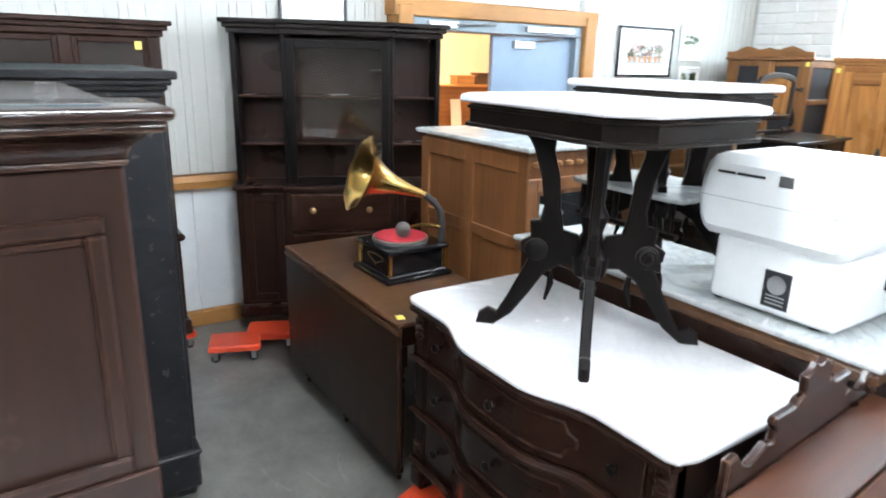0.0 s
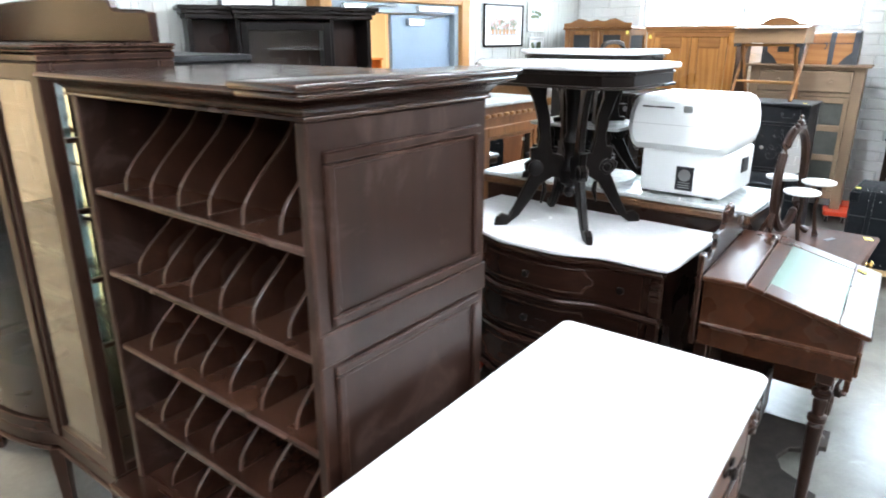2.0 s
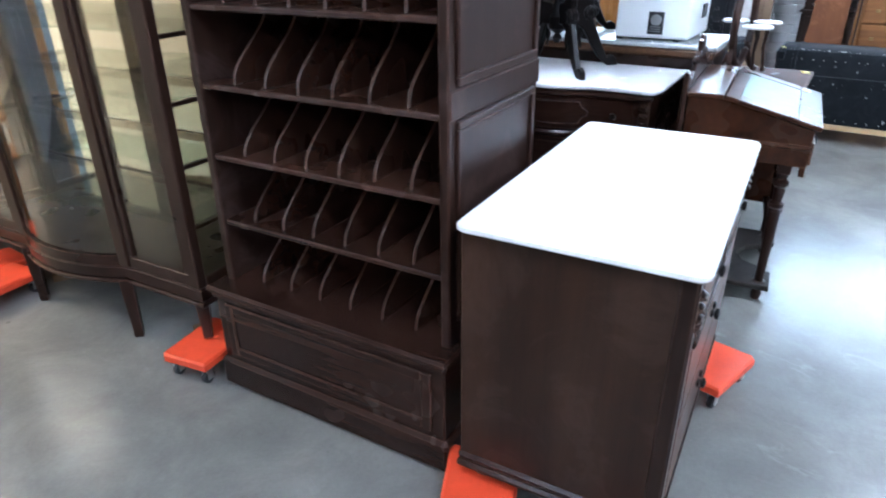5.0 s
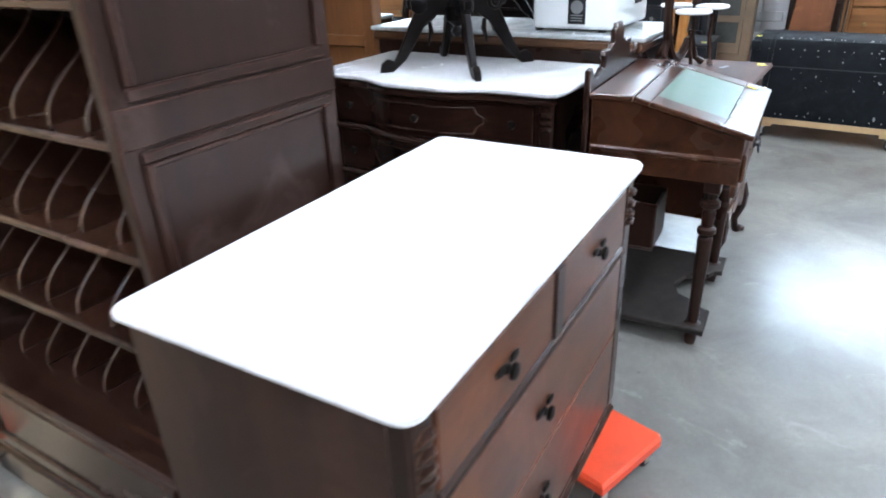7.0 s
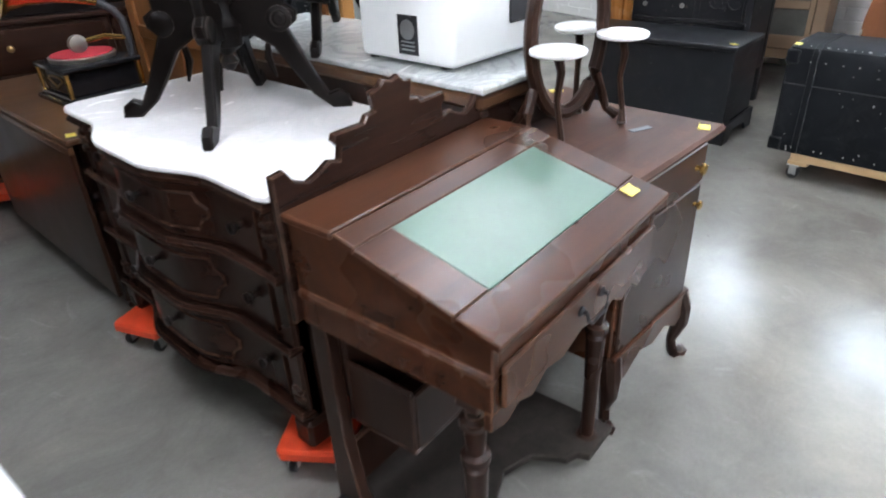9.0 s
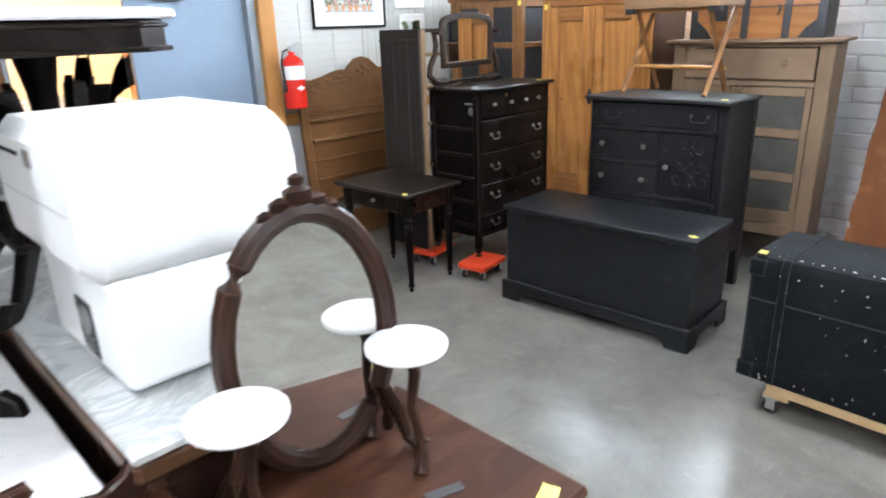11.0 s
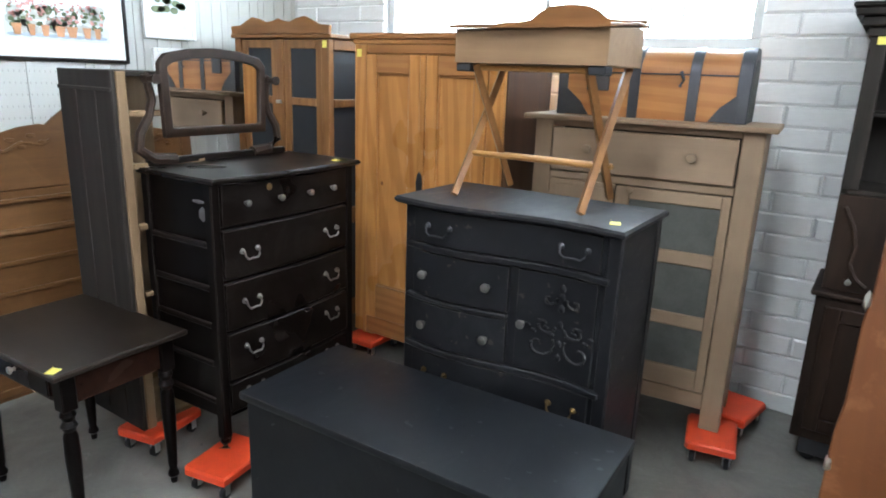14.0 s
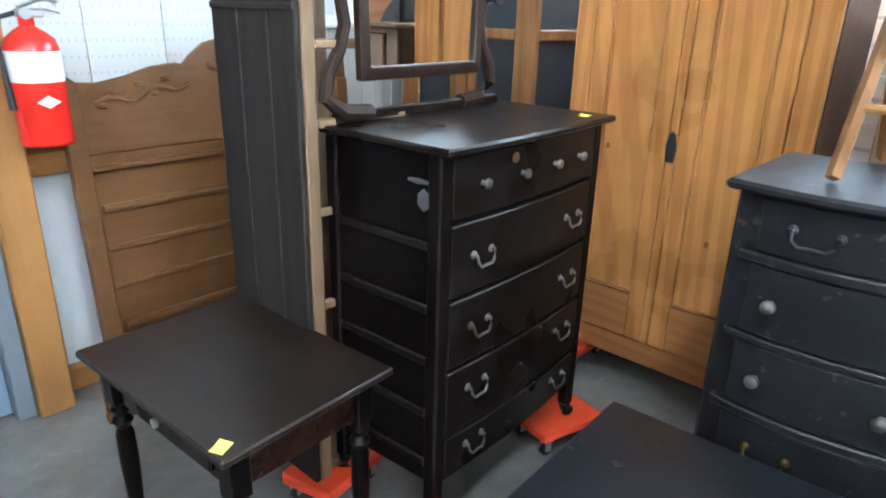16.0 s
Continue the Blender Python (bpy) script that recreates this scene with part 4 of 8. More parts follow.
def breakfront(m):
    t = thing("breakfront_bookcase", m, "dark breakfront bookcase with glazed centre door over drawers", "bookcase")
    w, d = 1.22, 0.24
    f = -d / 2
    cw = 0.30
    for s in (-1, 1):
        a, b = sorted((s * w / 2, s * (w / 2 - 0.03)))
        boxpart("upright", (a, b, f, d / 2, 0.95, 1.82), EBONY, t)
        a, b = sorted((s * cw, s * (cw + 0.025)))
        boxpart("upright", (a, b, f - 0.035, d / 2, 0.95, 1.82), EBONY, t)
    boxpart("back_panel", (-w / 2 + 0.03, w / 2 - 0.03, d / 2 - 0.012, d / 2, 0.95, 1.82), MAHOGANY, t)
    for z in (1.20, 1.48):
        for x0, x1 in ((-w / 2 + 0.031, -cw - 0.026), (-cw + 0.001, cw - 0.001), (cw + 0.026, w / 2 - 0.031)):
            boxpart("shelf", (x0, x1, f + 0.03, d / 2 - 0.013, z - 0.016, z), MAHOGANY_X, t)
    bm = bmesh.new()
    panel_frame(bm, -cw, cw, 0.955, 1.80, f - 0.05, 0.025, 0.05)
    dr = part("glazed_door", bm, EBONY, t)
    boxpart("pane", (-cw + 0.05, cw - 0.05, f - 0.04, f - 0.036, 1.005, 1.75), GLASS, dr, b=0)
    bm = bmesh.new()
    for z0, z1, p in ((1.82, 1.85, 0.012), (1.85, 1.875, 0.03), (1.875, 1.90, 0.05)):
        box(bm, -w / 2 - p, w / 2 + p, f - p, d / 2, z0, z1, 0.005)
        box(bm, -cw - 0.03 - p * 0.5, cw + 0.03 + p * 0.5, f - 0.045 - p, f, z0 + 0.001, z1 + 0.001, 0.005)
    part("cornice", bm, EBONY_X, t)
    bm = bmesh.new()
    box(bm, -w / 2 - 0.01, w / 2 + 0.01, f - 0.02, d / 2, DH + 0.01, 0.92)
    box(bm, -cw - 0.03, cw + 0.03, f - 0.06, f, DH + 0.011, 0.919)
    box(bm, -w / 2 - 0.03, w / 2 + 0.03, f - 0.045, d / 2, 0.92, 0.949, 0.008)
    box(bm, -cw - 0.045, cw + 0.045, f - 0.085, f, 0.921, 0.95, 0.008)
    box(bm, -w / 2 - 0.025, w / 2 + 0.025, f - 0.05, d / 2, DH, 0.19, 0.01)
    part("base", bm, MAHOGANY, t)
    for z0, z1 in ((0.67, 0.90), (0.44, 0.655), (0.21, 0.425)):
        dr = boxpart("drawer", (-cw + 0.0, cw - 0.0, f - 0.072, f - 0.055, z0, z1), MAHOGANY_X, t, b=0.006)
        for s in (-1, 1):
            knob(dr, s * 0.17, f - 0.072, (z0 + z1) / 2 + 0.02, 0.02)
    for s in (-1, 1):
        a, b = sorted((s * (cw + 0.05), s * (w / 2 - 0.03)))
        bm = bmesh.new()
        panel_frame(bm, a, b, 0.21, 0.90, f - 0.034, 0.015, 0.05)
        part("cupboard_door", bm, MAHOGANY, t)
    return t


breakfront(pose(1.835, 3.80, 0, 0, 0, -23))
dolly(1.06, 3.60, -20), dolly(1.30, 3.66, -25), dolly(2.25, 3.48, -22)


# ---------------------------------------------------------------- drop-leaf table and gramophone
t = thing("drop_leaf_table", pose(0, 0, 0), "brown drop-leaf table with its leaf hanging down", "table")
bm = bmesh.new()
prism(bm, [(1.245, 1.99), (1.78, 1.99), (1.78, 3.20), (1.245, 3.20)], "z", 0.735, 0.754, 0.006)
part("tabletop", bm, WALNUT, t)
bm = bmesh.new()
prism(bm, [(1.243, 0.705), (1.262, 0.705), (1.262, 0.733), (1.243, 0.728)], "y", 1.99, 3.20)
part("rule_joint", bm, WALNUT, t)
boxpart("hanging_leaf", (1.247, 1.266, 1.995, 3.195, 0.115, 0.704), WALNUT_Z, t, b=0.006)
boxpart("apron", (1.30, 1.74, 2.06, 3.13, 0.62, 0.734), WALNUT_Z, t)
for x in (1.315, 1.72):
    for y in (2.10, 2.62, 3.10):
        bm = bmesh.new()
        turned_leg(bm, (x, y), 0.0, 0.619, 0.024)
        part("leg", bm, WALNUT_Z, t)
tag_on(1.285, 2.05, 0.7545, 80)

t = thing("gramophone", pose(1.575, 2.545, 0.754, 0, 0, 2), "black gramophone with brass horn and red felt turntable", "gramophone")
bm = bmesh.new()
box(bm, -0.172, 0.172, -0.165, 0.165, 0.0, 0.022, 0.008, 2), box(bm, -0.155, 0.155, -0.15, 0.15, 0.022, 0.034, 0.006)
box(bm, -0.138, 0.138, -0.132, 0.132, 0.034, 0.128, 0.005)
box(bm, -0.16, 0.16, -0.152, 0.152, 0.128, 0.150, 0.008, 2)
part("case", bm, BLACKGLOSS, t)
for sx in (-1, 1):
    for sy in (-1, 1):
        bm = bmesh.new()
        lathe(bm, [(0.011, 0.034), (0.008, 0.045), (0.011, 0.08), (0.008, 0.115), (0.012, 0.128)], (sx * 0.145, sy * 0.138, 0), "z", 8)
        part("corner_column", bm, BRASS, t)
bm = bmesh.new()
tube(bm, [(-0.1385 - 0.002, 0.05 * math.cos(a) + 0.03 * math.sin(2 * a), 0.08 + 0.024 * math.sin(a)) for a in [k * math.pi / 8 for k in range(17)]], 0.004, 6)
part("scroll_ornament", bm, OLDBRASS, t)
bm = bmesh.new()
lathe(bm, [(0.125, 0.152), (0.128, 0.158), (0.128, 0.168), (0.122, 0.171)], (-0.01, 0, 0), "z", 32)
part("turntable", bm, NICKEL, t)
bm = bmesh.new()
lathe(bm, [(0.119, 0.1715), (0.119, 0.1745), (0.004, 0.1746)], (-0.01, 0, 0), "z", 32)
part("felt_disc", bm, REDFELT, t)
bm = bmesh.new()
tube(bm, [(0.15, -0.10, 0.15), (0.15, -0.10, 0.23), (0.148, -0.09, 0.285), (0.13, -0.07, 0.325), (0.085, -0.05, 0.36)], 0.017, 10)
part("horn_elbow", bm, IRON, t, "dark blued horn elbow")
bm = bmesh.new()
tube(bm, [(0.15, -0.10, 0.215), (0.06, -0.09, 0.235), (-0.03, -0.08, 0.225)], 0.010, 8)
part("tone_arm", bm, BRASS, t)
bm = bmesh.new()
lathe(bm, [(0.012, -0.016), (0.034, -0.012), (0.034, 0.010), (0.012, 0.016)], (-0.045, -0.08, 0.222), "y", 16)
part("sound_box", bm, NICKEL, t, "round nickel sound box")
# brass horn of eight petals opening towards minus x
bm = bmesh.new()
axis = Vector((-0.86, 0.20, 0.33)).normalized()
e1 = axis.cross(Vector((0, 0, 1))).normalized()
e2 = e1.cross(axis)
start = Vector((0.085, -0.05, 0.36))
prof = [(0.0, 0.016), (0.08, 0.027), (0.16, 0.043), (0.235, 0.072), (0.29, 0.108), (0.316, 0.150), (0.320, 0.168)]
for shell, off in ((0, 0.0), (1, 0.003)):
    rings = []
    for i, (a, r) in enumerate(prof):
        ring = []
        for k in range(32):
            q = 2 * math.pi * k / 32
            lobe = 1 + (i / 6) ** 2 * (0.07 * abs(math.cos(4 * q)) - 0.05)
            ring.append(bm.verts.new(start + axis * a + (r * lobe - off) * (math.cos(q) * e1 + math.sin(q) * e2)))
        rings.append(ring)
    for p, q in zip(rings, rings[1:]):
        for k in range(32):
            bm.faces.new((p[k], p[(k + 1) % 32], q[(k + 1) % 32], q[k]))
bmesh.ops.recalc_face_normals(bm, faces=bm.faces)
part("horn", bm, BRASS, t, "polished brass flower horn", 50)
bm = bmesh.new()
tube(bm, [(0.0, 0.165, 0.09), (0.0, 0.22, 0.09), (0.0, 0.225, 0.05)], 0.006, 6)
part("crank", bm, IRON, t)


# ---------------------------------------------------------------- serpentine marble-topped dresser
def serp(u, a=0.072):
    """Projection of a serpentine front at u from -1 to 1."""
    v = abs(u)
    return a * (1.0 if v < 0.18 else 0.5 + 0.5 * math.cos(math.pi * min(1, (v - 0.18) / 0.42)))


def serpentine(w, f, inset, n=28):
    return [(-w / 2 + w * i / n, f - serp(-1 + 2 * i / n) + inset) for i in range(n + 1)]


def serpentine_dresser(m):
    t = thing("serpentine_dresser", m, "dark serpentine dresser with a white marble top", "dresser")
    w, d = 1.18, 0.60
    f = -d / 2
    bm = bmesh.new()
    edge = serpentine(w, f, 0.0)
    prism(bm, [(w / 2, d / 2), (-w / 2, d / 2), (-w / 2 - 0.004, f + 0.06), (-w / 2 + 0.012, f + 0.012), *edge[1:-1], (w / 2 - 0.012, f + 0.012), (w / 2 + 0.004, f + 0.06)], "z", 0.866, 0.886, 0.005)
    part("marble_top", bm, MARBLE, t, "white marble top with shaped edge")
    bm = bmesh.new()
    prism(bm, [(w / 2 - 0.03, d / 2 - 0.01), (-w / 2 + 0.03, d / 2 - 0.01), *serpentine(w - 0.06, f, 0.045)], "z", 0.20, 0.8655)
    part("carcass", bm, MAHOGANY, t)
    for z in (0.845, 0.655, 0.44, 0.225):
        bm = bmesh.new()
        s = serpentine(w - 0.05, f, 0.004)
        prism(bm, s + [(x, y + 0.045) for x, y in s[::-1]], "z", z - 0.014, z + 0.014, 0.009)
        part("rail", bm, MAHOGANY_X, t)
    for z0, z1 in ((0.675, 0.828), (0.46, 0.635), (0.245, 0.42)):
        bm = bmesh.new()
        s = [p for p in serpentine(w - 0.06, f, 0.030) if abs(p[0]) < w / 2 - 0.10]
        prism(bm, s + [(x, y + 0.03) for x, y in s[::-1]], "z", z0, z1, 0.004)
        dr = part("drawer", bm, MAHOGANY_X, t)
        bm = bmesh.new()
        zc, hh = (z0 + z1) / 2, (z1 - z0) / 2 - 0.025
        loop = [(-0.24, -hh), (0.24, -hh), (0.25, -hh * 0.5), (0.275, -hh * 0.2), (0.275, hh * 0.2), (0.25, hh * 0.5), (0.24, hh), (-0.24, hh), (-0.25, hh * 0.5), (-0.275, hh * 0.2), (-0.275, -hh * 0.2), (-0.25, -hh * 0.5), (-0.24, -hh)]
        fine = [(a[0] + (b[0] - a[0]) * k / 6, a[1] + (b[1] - a[1]) * k / 6) for a, b in zip(loop, loop[1:]) for k in range(6)]
        tube(bm, [(x, f - serp(2 * x / (w - 0.06)) + 0.028, zc + z) for x, z in fine + fine[:1]], 0.005, 6)
        part("moulding", bm, MAHOGANY_X, dr, "raised moulding on the drawer")
        for x in (-0.40, 0.0, 0.40):
            knob(dr, x, f - serp(2 * x / (w - 0.06)) + 0.03, zc, 0.017, EBONY)
    for s in (-1, 1):
        bm = bmesh.new()
        a, b = sorted((s * (w / 2 - 0.03), s * (w / 2 - 0.085)))
        box(bm, a, b, f + 0.028, f + 0.08, 0.20, 0.864, 0.008)
        for z, r in ((0.80, 0.03), (0.77, 0.022), (0.745, 0.026), (0.30, 0.026), (0.27, 0.03)):
            blob(bm, ((a + b) / 2, f + 0.03, z), 0.028, 0.018, r * 0.6)
        part("carved_corner", bm, MAHOGANY, t)
        for y in (f + 0.06, d / 2 - 0.05):
            boxpart("foot", ((a + b) / 2 - 0.04, (a + b) / 2 + 0.04, y - 0.045, y + 0.045, DH, 0.20), MAHOGANY, t, b=0.012)
    return t


serpentine_dresser(pose(1.55, 1.36, 0, 0, 0, -90))
dolly(1.33, 1.82, 20), dolly(1.37, 0.87, 35), dolly(1.78, 0.86, 0), dolly(1.78, 1.86, 0)


# ---------------------------------------------------------------- parlour tables
def parlour_table(m, lx, ly, z, label, mat=EBONY, mat_x=EBONY_X):
    t = thing("parlour_table", m, label, "table")
    ch = 0.09

    def octo(p):
        x, y = lx / 2 + p, ly / 2 + p
        return [(-x + ch, -y), (x - ch, -y), (x, -y + ch), (x, y - ch), (x - ch, y), (-x + ch, y), (-x, y - ch), (-x, -y + ch)]
    bm = bmesh.new()
    prism(bm, octo(0), "z", z - 0.022, z, 0.006)
    part("marble_top", bm, MARBLE, t, "white marble slab with cut corners")
    bm = bmesh.new()
    prism(bm, octo(-0.022), "z", z - 0.085, z - 0.0225, 0.004)
    part("apron", bm, mat_x, t)
    for p, z0, z1 in ((-0.012, z - 0.092, z - 0.080), (-0.015, z - 0.040, z - 0.030)):
        bm = bmesh.new()
        prism(bm, octo(p), "z", z0, z1, 0.003)
        part("apron_moulding", bm, mat_x, t)
    bm = bmesh.new()
    zz = z - 0.09
    lathe(bm, [(0.012, 0.20 * zz), (0.028, 0.235 * zz), (0.014, 0.27 * zz), (0.05, 0.31 * zz), (0.058, 0.40 * zz), (0.04, 0.44 * zz), (0.03, 0.52 * zz), (0.045, 0.60 * zz), (0.028, 0.66 * zz), (0.035, 0.85 * zz), (0.05, zz)], (0, 0, 0), "z", 12)
    part("column", bm, mat, t)
    outline = [(0.335, 0.0), (0.40, 0.0), (0.392, 0.035), (0.36, 0.055), (0.325, 0.045), (0.29, 0.10), (0.25, 0.175), (0.215, 0.24), (0.245, 0.26), (0.25, 0.29), (0.215, 0.31), (0.22, 0.36), (0.185, 0.365), (0.175, 0.41), (0.19, 0.50), (0.215, 0.57), (0.23, 0.60), (0.25, 0.625), (0.25, zz), (0.145, zz), (0.15, 0.58), (0.125, 0.50), (0.115, 0.40), (0.10, 0.335), (0.05, 0.325), (0.03, 0.30), (0.03, 0.22), (0.10, 0.225), (0.16, 0.19), (0.21, 0.12), (0.27, 0.045)]
    k = zz / 0.645
    outline = [(r * 0.86, h * (k if h < 0.63 else 1)) for r, h in outline]
    for i in range(4):
        bm = bmesh.new()
        prism(bm, outline, "y", -0.015, 0.015, 0.005)
        for s in (-1, 1):
            lathe(bm, [(0.036, -0.004), (0.036, 0.004), (0.024, 0.010), (0.02, 0.006), (0.012, 0.012)], (0.165, -0.015, 0.27 * k), "y", 12) if s < 0 else lathe(bm, [(0.036, 0.004), (0.036, -0.004), (0.024, -0.010), (0.012, -0.012)], (0.165, 0.015, 0.27 * k), "y", 12)
        tube(bm, [(0.13, 0, 0.10 * k), (0.115, 0, 0.16 * k), (0.12, 0, 0.2 * k)], 0.012, 6, [0.4, 1, 0.7])
        ob = part("carved_leg", bm, mat, t, "carved scrolled leg")
        ob.rotation_euler = (0, 0, radians(45 + 90 * i))
    return t


parlour_table(pose(1.575, 1.385, 0.8865), 0.61, 0.75, 0.722, "ebonised carved parlour table with white marble top, standing on a dresser")
t = parlour_table(pose(2.08, 1.57, 1.0005), 0.50, 0.66, 0.65, "dark carved parlour table with marble top, standing on a sideboard")
bm = bmesh.new()
prism(bm, [(-0.17, -0.25), (0.17, -0.25), (0.19, -0.2), (0.19, 0.2), (0.17, 0.25), (-0.17, 0.25), (-0.19, 0.2), (-0.19, -0.2)], "z", 0.275, 0.292, 0.004)
part("lower_shelf", bm, GREYMARBLE, t, "grey marble lower shelf")
for k in range(6):
    bm = bmesh.new()
    lathe(bm, [(0.008, 0.17), (0.014, 0.19), (0.008, 0.21), (0.013, 0.24), (0.009, 0.274)], (-0.16, -0.20 + 0.08 * k, 0), "z", 8)
    part("spindle", bm, EBONY, t)
boxpart("spindle_rail", (-0.175, -0.145, -0.23, 0.23, 0.152, 0.169), EBONY_X, t)

# ---------------------------------------------------------------- sideboard with grey marble and the white machine
t = thing("sideboard", pose(0, 0, 0), "dark sideboard with a grey marble top and worn gilt edge", "sideboard")
bm = bmesh.new()
prism(bm, [(1.865, 0.665), (2.38, 0.665), (2.38, 2.10), (1.865, 2.10)], "z", 0.978, 1.0, 0.006)
part("marble_top", bm, GREYMARBLE, t, "grey marble top")
boxpart("edge_moulding", (1.866, 2.378, 0.672, 2.095, 0.935, 0.977), WALNUT, t, "worn walnut edge moulding", 0.010)
boxpart("carcass", (1.885, 2.36, 0.70, 2.07, 0.14, 0.934), MAHOGANY, t)
boxpart("plinth", (1.875, 2.37, 0.685, 2.08, 0.0, 0.139), MAHOGANY, t, b=0.01)
bm = bmesh.new()
for k in range(7):
    blob(bm, (1.90 + 0.012 * (k % 2), 0.695, 0.92 - 0.03 * k), 0.022, 0.014, 0.015)
part("carved_corner", bm, MAHOGANY, t)

t = thing("desktop_machine", pose(2.14, 1.037, 1.0005), "white enamelled desktop machine with rounded hood", "machine")
bm = bmesh.new()
box(bm, -0.215, 0.225, -0.220, 0.165, 0.012, 0.215, 0.018, 3)
part("base_case", bm, WHITEPLASTIC, t)
bm = bmesh.new()
hood = [(-0.215, 0.212), (0.222, 0.212), (0.250, 0.228), (0.270, 0.258), (0.281, 0.31), (0.277, 0.375), (0.262, 0.425), (0.240, 0.450), (0.205, 0.462), (-0.190, 0.462), (-0.225, 0.450), (-0.248, 0.425), (-0.263, 0.375), (-0.268, 0.31), (-0.258, 0.258), (-0.240, 0.228)]
prism(bm, [(-x * 0.90, z) for x, z in hood], "x", -0.245, 0.15, 0.030)
part("hood", bm, WHITEPLASTIC, t, "rounded white hood")
boxpart("seam", (-0.2458, 0.1, -0.20, 0.22, 0.330, 0.332), STEEL, t, b=0)
bm = bmesh.new()
box(bm, -0.2175, -0.2145, -0.087, -0.007, 0.035, 0.145, 0.001)
pl = part("name_plate", bm, IRON, t, "dark metal plate with a round emblem")
bm = bmesh.new()
lathe(bm, [(0.028, 0), (0.028, 0.002), (0.02, 0.003)], (-0.2176, -0.047, 0.105), "x", 20)
for k in range(3):
    box(bm, -0.2188, -0.2174, -0.074, -0.020, 0.047 + 0.011 * k, 0.051 + 0.011 * k, 0)
part("emblem", bm, STEEL, pl)
bm = bmesh.new()
for k, wd in enumerate((0.055, 0.085)):
    box(bm, -0.2468, -0.2445, 0.17 - k * 0.062 - wd, 0.17 - k * 0.062, 0.404, 0.411, 0)
part("lettering", bm, IRON, t, "unreadable dark lettering")
bm = bmesh.new()
box(bm, -0.2475, -0.2445, -0.060, -0.020, 0.390, 0.420, 0.001)
part("window", bm, STEEL, t, "small metal window")
bm = bmesh.new()
box(bm, 0.03, 0.12, -0.227, -0.219, 0.10, 0.17, 0.003)
part("side_socket", bm, IRON, t)
for sx in (-0.17, 0.17):
    for sy in (-0.15, 0.15):
        bm = bmesh.new()
        lathe(bm, [(0.018, 0), (0.016, 0.013)], (sx, sy, 0), "z", 10)
        part("rubber_foot", bm, RUBBER, t)

# ---------------------------------------------------------------- oak washstand
t = thing("oak_cabinet", pose(2.33, 2.66, 0), "brown oak panelled cabinet with a grey marble top", "cabinet")
w, d = 0.62, 0.90
bm = bmesh.new()
prism(bm, [(-0.335, -0.475), (0.33, -0.475), (0.33, 0.475), (-0.335, 0.475)], "z", 1.322, 1.346, 0.006)
part("marble_top", bm, GREYMARBLE, t, "pale grey marble top")
boxpart("carcass", (-0.295, 0.30, -0.435, 0.44, 0.06, 1.32), BROWN_OAK, t)
bm = bmesh.new()
for y0, y1 in ((-0.45, -0.38), (-0.03, 0.04), (0.38, 0.45)):
    box(bm, -0.312, -0.294, y0, y1, 0.06, 1.30)
for z0, z1 in ((1.22, 1.30), (0.86, 0.92), (0.06, 0.18)):
    for y0, y1 in ((-0.38, -0.03), (0.04, 0.38)):
        box(bm, -0.310, -0.294, y0, y1, z0, z1)
part("side_frame", bm, BROWN_OAK, t)
bm = bmesh.new()
panel_frame(bm, -0.31, 0.31, 0.08, 1.20, -0.452, 0.018, 0.06)
dr = part("door", bm, BROWN_OAK, t)
bm = bmesh.new()
for k in range(9):
    blob(bm, (-0.26 + k * 0.065, -0.447, 1.265), 0.030, 0.012, 0.016)
part("carved_frieze", bm, OAK, t, "gilt carved frieze")
boxpart("mirror_plate", (-0.22, 0.22, -0.4395, -0.436, 0.62, 1.12), MIRROR, dr, "bevelled mirror in the door", 0)
boxpart("plinth", (-0.315, 0.315, -0.455, 0.45, 0.0, 0.059), BROWN_OAK, t, b=0.008)


